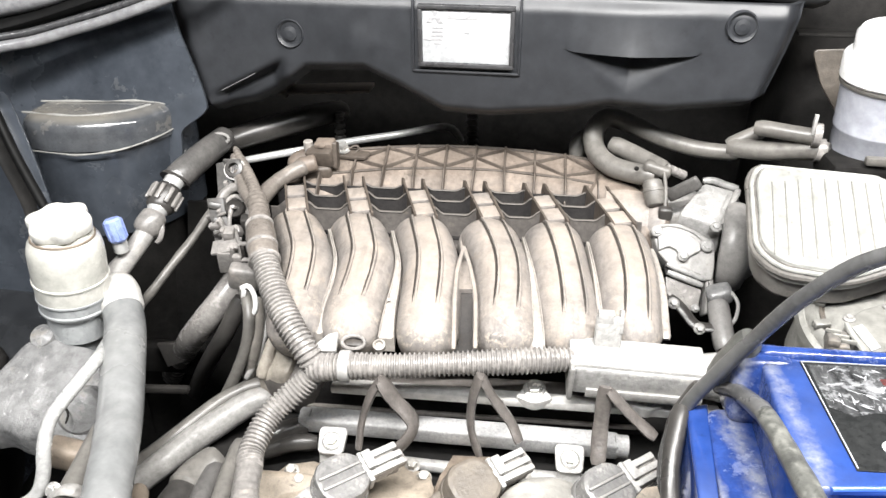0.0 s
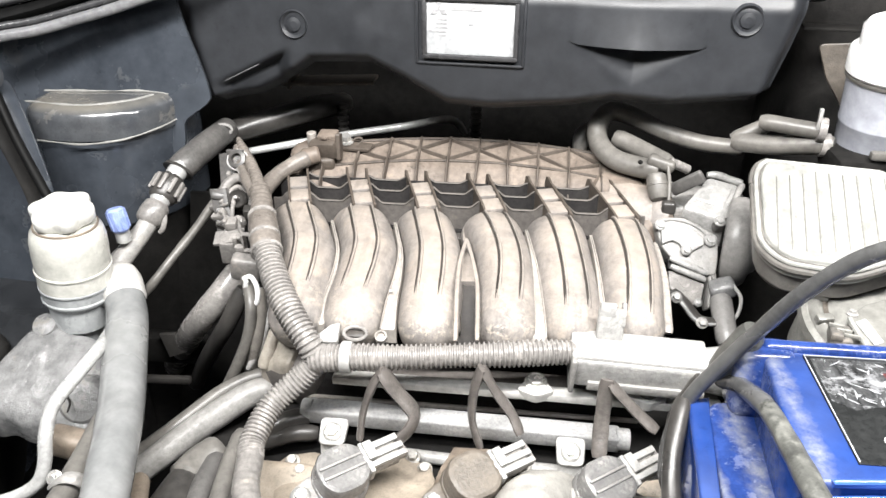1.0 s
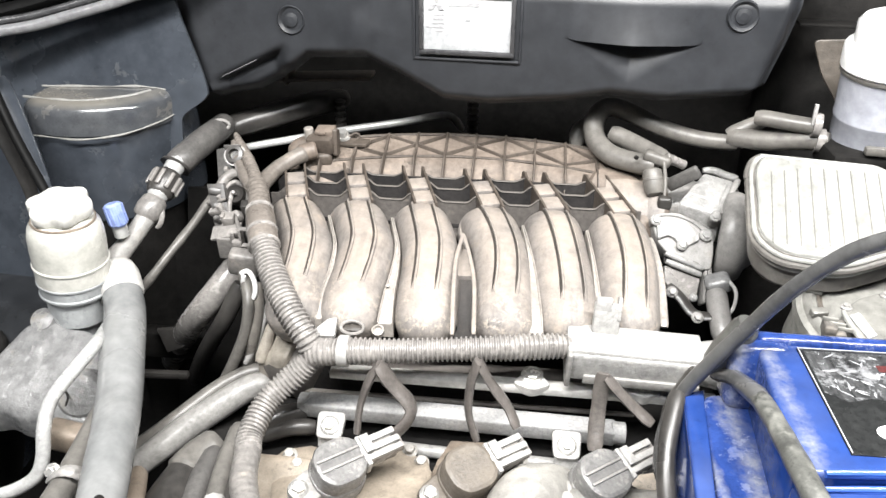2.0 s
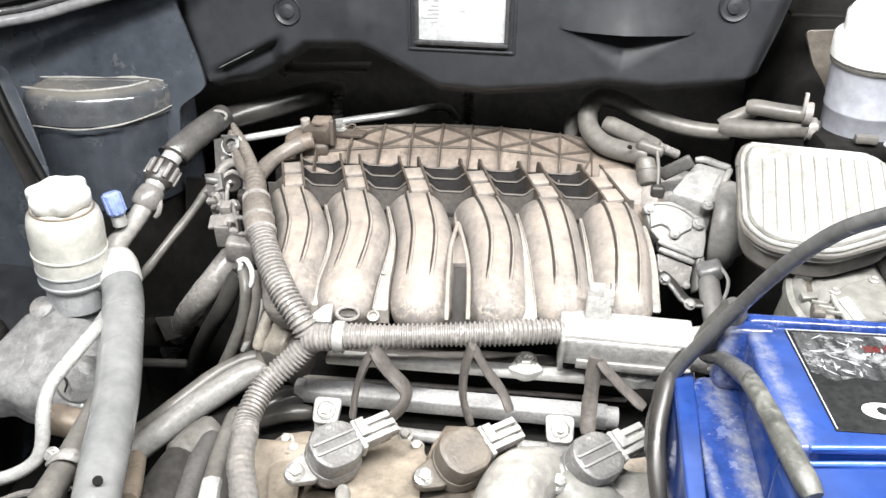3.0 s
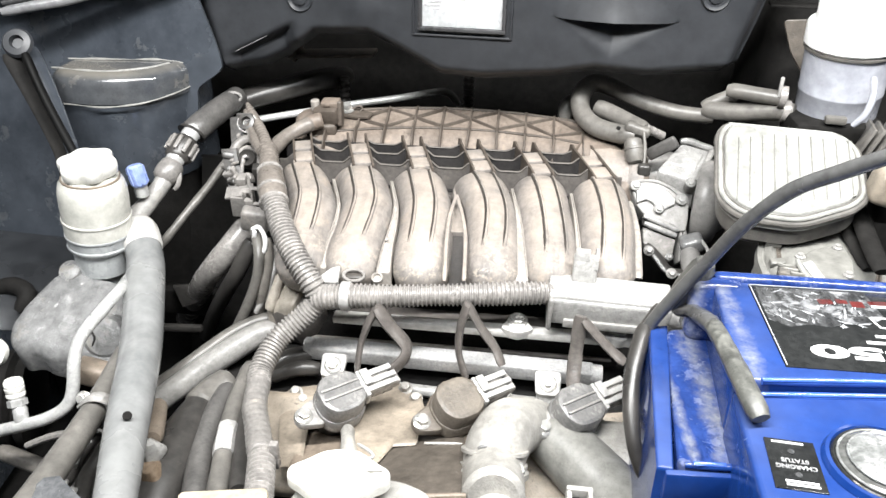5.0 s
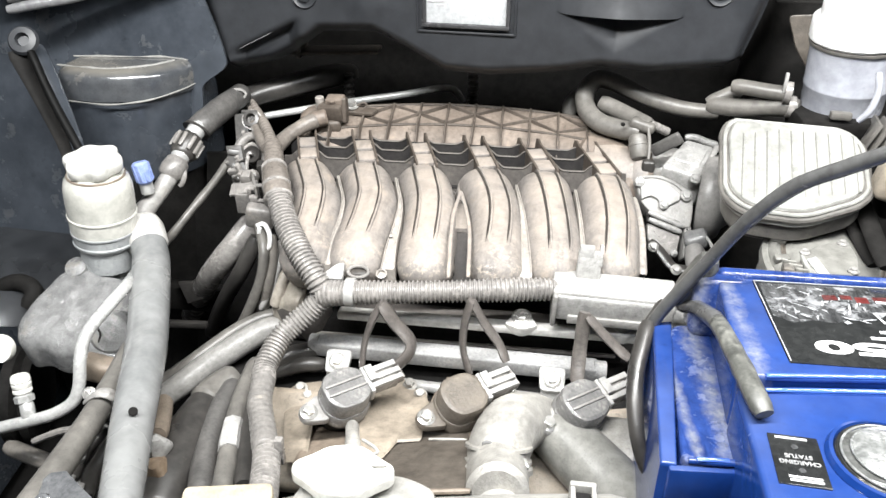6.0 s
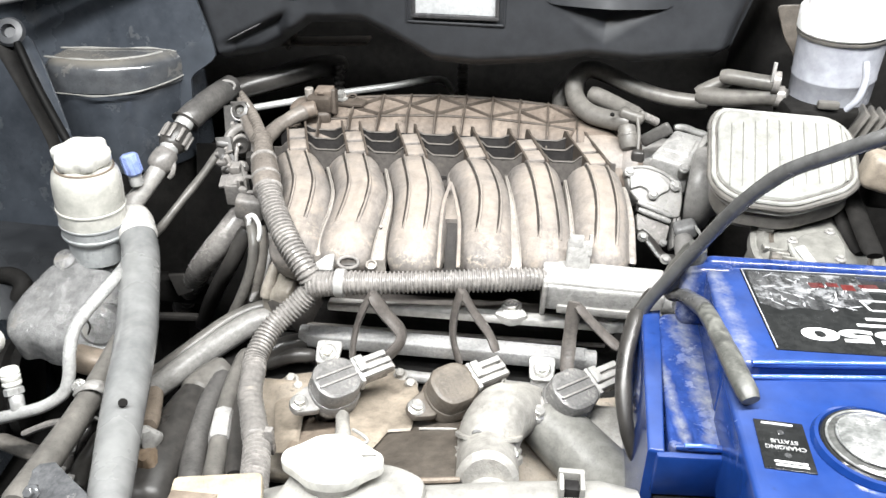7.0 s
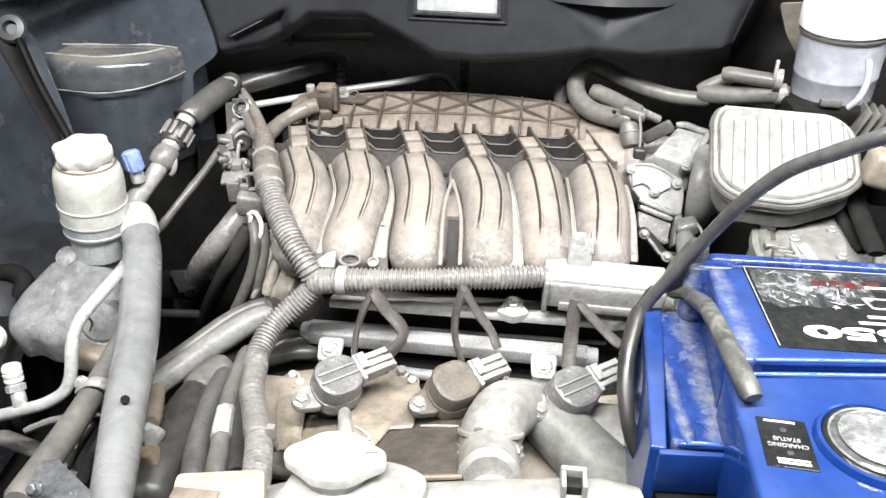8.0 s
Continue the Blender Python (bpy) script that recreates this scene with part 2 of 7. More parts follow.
    "milky": surface("milky_bottle_plastic", (0.47, 0.465, 0.425), (0.57, 0.562, 0.52), 0.45, 0, 18, 0.5, (0.50, 0.45, 0.37), 0.25, 18, 0.05, speckle=0.08),
    "cap_white": surface("off_white_cap", (0.70, 0.69, 0.64), (0.78, 0.77, 0.73), 0.45, 0, 30, 0.5, (0.62, 0.56, 0.46), 0.12, 30, 0.05, speckle=0.05),
    "white": surface("white_plastic", (0.80, 0.80, 0.79), (0.88, 0.88, 0.87), 0.5, 0, 30, 0.5, None, 0, 10, 0.03, speckle=0),
    "tank_grey": surface("translucent_grey_bottle", (0.30, 0.31, 0.35), (0.40, 0.41, 0.45), 0.4, 0, 14, 0.6, (0.55, 0.52, 0.5), 0.15, 20, 0.03, speckle=0.05),
    "lid": surface("dusty_air_box_lid", (0.22, 0.222, 0.208), (0.37, 0.368, 0.345), 0.6, 0, 16, 0.7, (0.45, 0.445, 0.415), 0.36, 16, 0.1, streak=0.4, speckle=0.12),
    "lid_groove": surface("dark_lid_crease", (0.10, 0.10, 0.09), (0.20, 0.195, 0.18), 0.9, 0, 60, 0.7, None),
    "coupling": surface("grey_rubber_coupling", (0.16, 0.156, 0.15), (0.26, 0.25, 0.24), 0.7, 0, 30, 0.6, (0.40, 0.38, 0.34), 0.3, 24, 0.1),
    "lid_body": surface("grey_air_box_body", (0.075, 0.071, 0.066), (0.15, 0.142, 0.13), 0.7, 0, 20, 0.6, DUST, 0.25, 18, 0.1),
    "maf": surface("dusty_intake_plastic", (0.145, 0.143, 0.132), (0.26, 0.256, 0.236), 0.6, 0, 20, 0.6, (0.38, 0.372, 0.34), 0.33, 18, 0.15),
    "blue": surface("blue_battery_plastic", (0.007, 0.033, 0.172), (0.012, 0.046, 0.212), 0.20, 0, 9, 0.6, (0.22, 0.25, 0.33), 0.2, 12, 0.03, top_dust_lift=0.2, grime=0.5, speckle=0.1),
    "blue_top": surface("blue_battery_top", (0.007, 0.033, 0.172), (0.012, 0.046, 0.212), 0.20, 0, 9, 0.6, (0.22, 0.25, 0.33), 0.2, 12, 0.03, top_dust_lift=0.2, grime=0.5, speckle=0.1, bands=((-0.0560, -0.01, 0.0068, (0.25, 0.26, 0.28)),)),
    "blue_worn": surface("scuffed_blue_plastic", (0.014, 0.034, 0.15), (0.03, 0.065, 0.24), 0.30, 0, 26, 0.7, (0.34, 0.36, 0.42), 0.36, 36, 0.12, grime=1.0, streak=0.9, bands=((-0.0690, -0.05, 0.0085, (0.30, 0.305, 0.31)), (-0.0900, -0.08, 0.0035, (0.24, 0.25, 0.27)))),
    "boot": surface("grey_terminal_sleeve", (0.042, 0.043, 0.041), (0.105, 0.106, 0.097), 0.6, 0, 26, 0.5, (0.27, 0.27, 0.24), 0.40, 40, 0.15, grime=0.9),
    "label_dark": surface("worn_dark_label", (0.012, 0.013, 0.0135), (0.028, 0.029, 0.029), 0.3, 0, 40, 0.6, (0.10, 0.105, 0.11), 0.12, 60, 0.05),
    "label_torn": surface("torn_label_backing", (0.36, 0.37, 0.39), (0.62, 0.63, 0.65), 0.4, 0, 120, 0.5, (0.04, 0.042, 0.045), 0.36, 90),
    "label_scuff": surface("scuffed_label", (0.02, 0.021, 0.022), (0.11, 0.112, 0.115), 0.25, 0, 90, 0.5, (0.55, 0.56, 0.58), 0.46, 55, 0.1, streak=0.9),
    "ink_white": surface("white_print", (0.78, 0.78, 0.78), (0.86, 0.86, 0.86), 0.5, 0, 30, 0.5, None, 0, 10, 0, speckle=0.2),
    "ink_red": surface("red_print", (0.055, 0.012, 0.012), (0.15, 0.028, 0.026), 0.5, 0, 90, 0.5, (0.02, 0.018, 0.018), 0.56, 110, 0),
    "ink_grey": surface("grey_print", (0.25, 0.25, 0.26), (0.4, 0.4, 0.4), 0.5, 0, 60, 0.5, None, 0, 10, 0),
    "paper": surface("silver_plate", (0.44, 0.45, 0.46), (0.54, 0.55, 0.56), 0.35, 0.1, 40, 0.5, None, 0, 10, 0.02, speckle=0.1),
    "blue_tip": surface("pale_blue_cap", (0.20, 0.27, 0.56), (0.28, 0.35, 0.62), 0.5, 0, 40, 0.5, None, 0, 10, 0.05, speckle=0.0),
    "case": surface("soiled_casting", (0.15, 0.15, 0.15), (0.28, 0.28, 0.278), 0.45, 0.15, 22, 0.7, (0.23, 0.19, 0.13), 0.36, 20, 0.4, grime=1.0),
    "cream": surface("cream_plastic_cover", (0.33, 0.285, 0.215), (0.45, 0.395, 0.31), 0.6, 0, 24, 0.5, (0.5, 0.42, 0.32), 0.2, 20, 0.1),
    "rad": surface("dusty_radiator_tank", (0.25, 0.244, 0.228), (0.36, 0.352, 0.33), 0.7, 0, 18, 0.6, (0.60, 0.575, 0.52), 0.35, 20, 0.15),
    "elbow": surface("oxidised_water_pipe", (0.26, 0.25, 0.232), (0.43, 0.416, 0.386), 0.65, 0.15, 26, 0.6, (0.62, 0.58, 0.51), 0.4, 26, 0.35),
    "steel_blue": surface("bluish_pressed_steel", (0.10, 0.104, 0.112), (0.22, 0.224, 0.232), 0.3, 0.4, 50, 0.6, (0.5, 0.47, 0.42), 0.2, 30, 0.1),
    "sealer": surface("seam_sealer", (0.19, 0.19, 0.18), (0.28, 0.275, 0.26), 0.6, 0, 60, 0.6, None),
    "arch": surface("grey_glossy_arch_paint", (0.014, 0.015, 0.017), (0.032, 0.034, 0.037), 0.3, 0, 9, 0.6, (0.16, 0.16, 0.155), 0.18, 10, 0.03, 0.5, 0.3, speckle=0.1),
    "rusty_orange": surface("orange_rust", (0.12, 0.085, 0.055), (0.22, 0.165, 0.115), 0.9, 0, 60, 0.6, (0.5, 0.42, 0.32), 0.3, 40, 0.3),
    "blue_gloss": surface("polished_blue_plastic", (0.03, 0.08, 0.34), (0.04, 0.10, 0.38), 0.12, 0, 12, 0.6, None, 0, 10, 0.0, gloss=0.2, speckle=0.0),
    "window": surface("dark_glossy_window", (0.05, 0.052, 0.05), (0.15, 0.152, 0.147), 0.1, 0.1, 60, 0.7, None, 0, 10, 0.0, coat=0.6),
    "floor": surface("workshop_concrete", (0.20, 0.195, 0.19), (0.30, 0.29, 0.28), 0.85, 0, 3, 0.6, None, 0, 4, 0.2),
    "wall": surface("workshop_paint", (0.36, 0.36, 0.35), (0.43, 0.43, 0.42), 0.8, 0, 2, 0.6, None, 0, 4, 0.05),
    "brown": surface("dirty_brown_shield", (0.05, 0.043, 0.036), (0.105, 0.09, 0.075), 0.8, 0, 26, 0.6, (0.30, 0.25, 0.19), 0.25, 20, 0.25),
    "rust": surface("rusty_pipe", (0.15, 0.12, 0.095), (0.26, 0.215, 0.17), 0.85, 0.1, 30, 0.6, (0.38, 0.32, 0.26), 0.3, 20, 0.3),
}
# Mottled glass; its pale patches also paint the bright reflection on the lens.
M["lens"] = surface("mottled_sight_glass", (0.12, 0.124, 0.122), (0.34, 0.347, 0.34), 0.1, 0.1, 50, 0.7, (0.62, 0.63, 0.62), 0.46, 45, 0.1, coat=0.8)


# ---- building helpers ----
def thing(name, at, label, category, group="", kind=""):
    ob = new(name)
    ob.location = at
    ob.empty_display_size = 0.02
    return tagged(ob, label, category, group, kind)


def part(name, bm, material, parent, label="", local=False, flat=False):
    """One bmesh as one mesh object under a thing or a part."""
    if parent is not None and not local:
        off, up = Vector(), parent
        while up:
            off, up = off + up.location, up.parent
        bmesh.ops.translate(bm, verts=bm.verts, vec=-off)
    bmesh.ops.recalc_face_normals(bm, faces=bm.faces)
    if not flat:
        for f in bm.faces:
            f.smooth = len(f.verts) < 5
        for e in bm.edges:
            if len(e.link_faces) == 2 and e.calc_face_angle(0) > radians(38):
                e.smooth = False
    me = bpy.data.meshes.new(name)
    bm.to_mesh(me)
    bm.free()
    me.materials.append(M[material])
    ob = new(name, me)
    if parent is not None:
        ob.parent = parent
    return tagged(ob, label)


def join(*bms):
    out = bms[0]
    for b in bms[1:]:
        me = bpy.data.meshes.new("tmp")
        b.to_mesh(me)
        out.from_mesh(me)
        b.free()
        bpy.data.meshes.remove(me)
    return out


def move(bm, m):
    bmesh.ops.transform(bm, matrix=m, verts=bm.verts)
    return bm


def box(c, s, bev=0.0015, rot=(0, 0, 0), seg=2):
    bm = bmesh.new()
    bmesh.ops.create_cube(bm, size=1)
    bmesh.ops.scale(bm, vec=s, verts=bm.verts)
    if bev:
        bmesh.ops.bevel(bm, geom=bm.edges[:], offset=min(bev, 0.45 * min(s)), segments=seg, profile=0.5, affect="EDGES")
    return move(bm, pose(*c, *rot))


def frame_for(axis):
    return Vector(axis).normalized().to_track_quat("Z", "Y").to_matrix().to_4x4()


def lathe(profile, at=(0, 0, 0), axis=(0, 0, 1), seg=32, wob=None):
    """Rings of (radius, height) round an axis; wob(angle, k) may vary the radius."""
    bm = bmesh.new()
    rings = []
    for k, (r, h) in enumerate(profile):
        ring = []
        for i in range(seg):
            a = 2 * math.pi * i / seg
            f = wob(a, k) if wob else 1.0
            ring.append(bm.verts.new((r * f * math.cos(a), r * f * math.sin(a), h)))
        rings.append(ring)
    for a, b in zip(rings, rings[1:]):
        for i in range(seg):
            bm.faces.new((a[i], a[(i + 1) % seg], b[(i + 1) % seg], b[i]))
    bm.faces.new(rings[0][::-1])
    bm.faces.new(rings[-1])
    return move(bm, Matrix.Translation(at) @ frame_for(axis))


def rod(p0, p1, r, bev=0.0008, seg=20, r1=None):
    p0, p1 = Vector(p0), Vector(p1)
    h = (p1 - p0).length
    r1 = r if r1 is None else r1
    b = min(bev, 0.4 * r, 0.4 * h)
    return lathe([(r - b, 0), (r, b), (r1, h - b), (r1 - b, h)], p0, p1 - p0, seg)


def spline(pts, step):
    """Catmull-Rom through the points, at even steps; also gives the place along the points."""
    p = np.array(pts, float)
    p = np.vstack([2 * p[0] - p[1], p, 2 * p[-1] - p[-2]])
    out, par = [], []
    for i in range(1, len(p) - 2):
        a, b, c, d = p[i - 1:i + 3]
        for t in np.linspace(0, 1, 24, endpoint=False):
            out.append(0.5 * (2 * b + (c - a) * t + (2 * a - 5 * b + 4 * c - d) * t * t + (3 * b - a - 3 * c + d) * t ** 3))
            par.append(i - 1 + t)
    out.append(p[-2])
    par.append(len(pts) - 1)
    out, par = np.array(out), np.array(par)
    s = np.r_[0, np.cumsum(np.linalg.norm(np.diff(out, axis=0), axis=1))]
    n = max(2, int(round(s[-1] / step)) + 1)
    want = np.linspace(0, s[-1], n)
    return np.stack([np.interp(want, s, out[:, k]) for k in range(3)], 1), np.interp(want, s, par), want


def tube(pts, r, seg=14, step=0.004, pitch=0.0, depth=0.0014, flat=1.0, rnd=0.0, cap=True):
    """A round, or flattened, tube through points. r: one radius or one for each point. pitch: corrugations of that length."""
    if pitch:
        step = pitch / 4
    path, par, s = spline(pts, step)
    n = len(path)
    rad = np.interp(par, range(len(pts)), r) if isinstance(r, (list, tuple)) else np.full(n, float(r))
    if pitch:
        rad = rad - depth * np.array([(0, 0, 1, 1)[i % 4] for i in range(n)])
    tan = np.gradient(path, axis=0)
    tan /= np.linalg.norm(tan, axis=1)[:, None]
    u = np.cross(tan[0], (0, 0, 1.0))
    if np.linalg.norm(u) < 1e-3:
        u = np.array((1.0, 0, 0))
    bm = bmesh.new()
    rings = []
    for i in range(n):
        u = u - tan[i] * (u @ tan[i])
        u /= np.linalg.norm(u)
        v = np.cross(u, tan[i])
        k = 1 + rnd * noise.noise(Vector(path[i] * 60))
        rr = rad[i] * k
        if cap and i in (0, n - 1):
            rr *= 0.8
        rings.append([bm.verts.new(path[i] + rr * (math.cos(a) * u + flat * math.sin(a) * v)) for a in np.linspace(0, 2 * math.pi, seg, endpoint=False)])
    for a, b in zip(rings, rings[1:]):
        for i in range(seg):
            bm.faces.new((a[i], a[(i + 1) % seg], b[(i + 1) % seg], b[i]))
    bm.faces.new(rings[0][::-1])
    bm.faces.new(rings[-1])
    return bm


def slab(outline, h, bev=0.002, place=Matrix(), inset_top=0.0, seg=2):
    """A plate: an outline in x and y, h thick (upwards), with rounded upper edges."""
    bm = bmesh.new()
    low = [bm.verts.new((x, y, 0)) for x, y in outline]
    f = bm.faces.new(low)
    top = bmesh.ops.extrude_face_region(bm, geom=[f])
    vs = [g for g in top["geom"] if isinstance(g, bmesh.types.BMVert)]
    bmesh.ops.translate(bm, verts=vs, vec=(0, 0, h))
    bmesh.ops.recalc_face_normals(bm, faces=bm.faces)
    if bev:
        bm.edges.ensure_lookup_table()
        keep = set(vs)
        bmesh.ops.bevel(bm, geom=[e for e in bm.edges if e.verts[0] in keep and e.verts[1] in keep], offset=bev, segments=seg, profile=0.5, affect="EDGES")
    return move(bm, place)


def facet(points, depth, bev=0.0015):
    """A plate standing towards the front: its outline, and its depth to the back."""
    bm = bmesh.new()
    f = bm.faces.new([bm.verts.new(p) for p in points])
    ends = bmesh.ops.extrude_face_region(bm, geom=[f])
    front = set(f.verts)
    bmesh.ops.translate(bm, verts=[g for g in ends["geom"] if isinstance(g, bmesh.types.BMVert)], vec=(0, depth, 0))
    bmesh.ops.recalc_face_normals(bm, faces=bm.faces)
    if bev:
        rim = [e for e in bm.edges if (e.verts[0] in front) == (e.verts[1] in front)]
        bmesh.ops.bevel(bm, geom=rim, offset=bev, segments=2, profile=0.5, affect="EDGES")
    return bm


def plate_of(points, depth, bev=0.0015):
    """A flat plate as near as can be to the points, depth thick to the back."""
    p = np.array(points, float)
    c = p.mean(0)
    n = np.linalg.svd(p - c)[2][2]
    if n[1] > 0:
        n = -n
    m = Matrix.Translation(c) @ frame_for(n)
    flat = [(m.inverted() @ Vector(q)).to_2d() for q in p]
    return slab([tuple(q) for q in flat], depth, bev, m @ pose(0, 0, -depth), seg=2)


def mound(outline, height, m, lumps=0.002, rings=12):
    """A cast, lumpy cushion over an outline round its middle."""
    c = Vector((sum(p[0] for p in outline), sum(p[1] for p in outline))) / len(outline)
    rows = []
    for k in range(rings + 1):
        r = k / rings
        h = height * (1 - r ** 3.2) ** 0.6 if r < 1 else 0.0
        row = []
        for p in outline:
            q = c + (Vector(p) - c) * (1.0 - (1 - r) ** 1.5 if k else 0.02)
            row.append(m @ Vector((q.x, q.y, h + lumps * noise.noise(Vector((q.x * 55, q.y * 55, 3))) * (1 - r * r) + 0.4 * lumps * noise.noise(Vector((q.x * 150, q.y * 150, 9))) * (1 - r))))
        rows.append(row)
    rows.append([p + Vector((0, 0.006, -0.022)) for p in rows[-1]])
    return strip(rows, True)


def strip(rows, closed=False):
    """A bar whose cross-sections are the rows."""
    bm = bmesh.new()
    rows = [[bm.verts.new(p) for p in r] for r in rows]
    m = len(rows[0])
    for a, b in zip(rows, rows[1:]):
        for q in range(m if closed else m - 1):
            bm.faces.new((a[q], a[(q + 1) % m], b[(q + 1) % m], b[q]))
    bm.faces.new(rows[0])
    bm.faces.new(rows[-1][::-1])
    return bm


def block(top, depth, bev=0.002, seg=2):
    """A solid under four top corners, depth deep, with rounded edges."""
    bm = bmesh.new()
    a = [bm.verts.new(p) for p in top]
    b = [bm.verts.new(Vector(p) - Vector((0, -0.15 * depth, depth))) for p in top]
    bm.faces.new(a)
    bm.faces.new(b[::-1])
    n = len(top)
    for i in range(n):
        bm.faces.new((a[i], b[i], b[(i + 1) % n], a[(i + 1) % n]))
    bmesh.ops.recalc_face_normals(bm, faces=bm.faces)
    bmesh.ops.bevel(bm, geom=bm.edges[:], offset=bev, segments=seg, profile=0.5, affect="EDGES")
    return bm


def rounded(pts, r, n=5):
    """An outline with its corners rounded."""
    out = []
    pts = [Vector(p).to_2d() for p in pts]
    for i, p in enumerate(pts):
        a, b = pts[i - 1], pts[(i + 1) % len(pts)]
        da, db = (a - p), (b - p)
        k = min(r, 0.45 * da.length, 0.45 * db.length)
        p0, p1 = p + da.normalized() * k, p + db.normalized() * k
        for t in np.linspace(0, 1, n):
            out.append(tuple((1 - t) ** 2 * p0 + 2 * t * (1 - t) * p + t * t * p1))
    return out


def hexagon(r):
    return [(r * math.cos(a), r * math.sin(a)) for a in np.arange(6) * math.pi / 3]


def bolt(parent, at, axis=(0, 0, 1), r=0.0055, h=0.005, mat="steel", local=False, name="bolt"):
    m = Matrix.Translation(at) @ frame_for(axis)
    bm = join(lathe([(r * 1.45, 0), (r * 1.45, 0.0012), (r * 1.1, 0.0022)], seg=20), move(slab(hexagon(r), h, 0.0008), Matrix.Translation((0, 0, 0.001))))
    return part(name, move(bm, m), mat, parent, local=local)


def grid_sheet(nx, ny, fn, thick=0.003):
    """A sheet from fn(u, v), with thickness."""
    bm = bmesh.new()
    vs = [[bm.verts.new(fn(i / nx, j / ny)) for i in range(nx + 1)] for j in range(ny + 1)]
    for j in range(ny):
        for i in range(nx):
            bm.faces.new((vs[j][i], vs[j][i + 1], vs[j + 1][i + 1], vs[j + 1][i]))
    bmesh.ops.recalc_face_normals(bm, faces=bm.faces)
    if thick:
        bmesh.ops.solidify(bm, geom=bm.faces[:], thickness=thick)
    return bm


def smooth01(a, b, x):
    t = min(1.0, max(0.0, (x - a) / (b - a)))
    return t * t * (3 - 2 * t)


# ---- the setting ----
def setting(name, bm, material, label, category="wall"):
    return tagged(part(name, bm, material, None), label, category, kind="structure")


setting("floor", box((0, 0.2, -0.05), (9, 9, 0.1), 0), "floor", "grey concrete floor of a workshop", "floor")
setting("wall_north", box((0, 4.75, 1.5), (9, 0.1, 3.2), 0), "wall", "plain pale painted workshop wall")
setting("wall_south", box((0, -4.35, 1.5), (9, 0.1, 3.2), 0), "wall", "plain pale painted workshop wall")
setting("wall_east", box((4.55, 0.2, 1.5), (0.1, 9, 3.2), 0), "wall", "plain pale painted workshop wall")
setting("wall_west", box((-4.55, 0.2, 1.5), (0.1, 9, 3.2), 0), "wall", "plain pale painted workshop wall")
setting("ceiling", box((0, 0.2, 3.15), (9, 9, 0.1), 0), "wall", "plain pale workshop ceiling", "ceiling")
setting("underbody", box((-0.1, 0.4, 0.204), (1.24, 1.24, 0.408), 0.02), "black", "plain black underside of the vehicle", "underbody")
# added black sheet that fills the gaps below the engine with dark
setting("bay_floor", box((-0.1, 0.4, 0.42), (1.3, 1.3, 0.02), 0.004), "black", "black sheet added to darken gaps below the engine", "undertray")

# bulkhead behind the engine; its near black holds the shade of the gap
setting("bulkhead", grid_sheet(40, 16, lambda u, v: (-0.75 + 1.5 * u, 0.93 + 0.012 * math.sin(9 * u) * math.sin(5 * v), 0.45 + 0.68 * v), 0.004), "black", "near-black steel bulkhead, gap shade in its colour", "bulkhead")


# ---- inner wing and strut tower on the passenger's side of the picture ----
setting("inner_wing", grid_sheet(30, 90, lambda u, v: (-0.80 + (0.468 + 0.03 * smooth01(0.70, 0.76, v) - 0.034 * smooth01(0.72, 1.0, v) - 0.09 * (1 - smooth01(0.56, 0.66, v))) * u, 0.625 + 0.10 * v + 0.004 * math.sin(7 * u), 0.62 + 0.46 * v), 0.004), "paint", "dark blue painted steel inner wing, scratched and dusty", "wing panel")
setting("front_wing_wall", grid_sheet(20, 20, lambda u, v: (-0.62 - 0.05 * v + 0.02 * math.sin(4 * u), 0.0 + 0.75 * u, 0.45 + 0.6 * v), 0.004), "paint", "dark blue painted inner wing side", "wing panel")
setting("far_wing_wall", grid_sheet(20, 20, lambda u, v: (0.52 + 0.04 * v, 0.0 + 0.95 * u, 0.45 + 0.62 * v), 0.004), "paint", "dark blue painted inner wing side", "wing panel")

def arch_point(u, v):
    a, b = Vector((-0.5764, 0.6250, 0.7980)), Vector((-0.4234, 0.6100, 0.8000))
    c, d = Vector((-0.5141, 0.5000, 0.7530)), Vector((-0.4395, 0.5200, 0.7458))
    p = (a * (1 - u) + b * u) * (1 - v) + (c * (1 - u) + d * u) * v
    return p + Vector((0, -0.012 * math.sin(math.pi * v), 0.012 * math.sin(math.pi * v)))


setting("wheel_arch", grid_sheet(16, 16, arch_point, 0.004), "arch", "dark grey glossy inner wheel arch panel behind the pump", "wheel arch")

tower = thing("strut_tower", (-0.40, 0.70, 0.46), "dark blue painted strut tower with pale sealer lines", "strut tower")
plan = [(-0.470, 0.640), (-0.405, 0.632), (-0.365, 0.648), (-0.342, 0.680), (-0.332, 0.76), (-0.470, 0.76)]
part("cap", slab(rounded(plan, 0.03, 6), 0.030, 0.013, pose(0, 0, 0.943), seg=5), "paint_dusty", tower)
part("skirt", slab([(x + 0.002 * (1 if x < -0.4 else -1), y + 0.003) for x, y in rounded(plan, 0.03, 6)], 0.088, 0, pose(0, 0, 0.855)), "paint", tower)
# lower part of the same painted wall, its shade put in as black
part("lower_skirt", slab([(x + 0.005 * (1 if x < -0.4 else -1), y + 0.006) for x, y in rounded(plan, 0.03, 6)], 0.3955, 0, pose(0, 0, 0.46)), "black", tower, "lower wall with its shade painted black")
seam = [(-0.469, 0.6385, 0.9425), (-0.43, 0.6335, 0.942), (-0.405, 0.6305, 0.942), (-0.38, 0.638, 0.943), (-0.363, 0.649, 0.9445), (-0.345, 0.674, 0.947), (-0.338, 0.70, 0.948)]
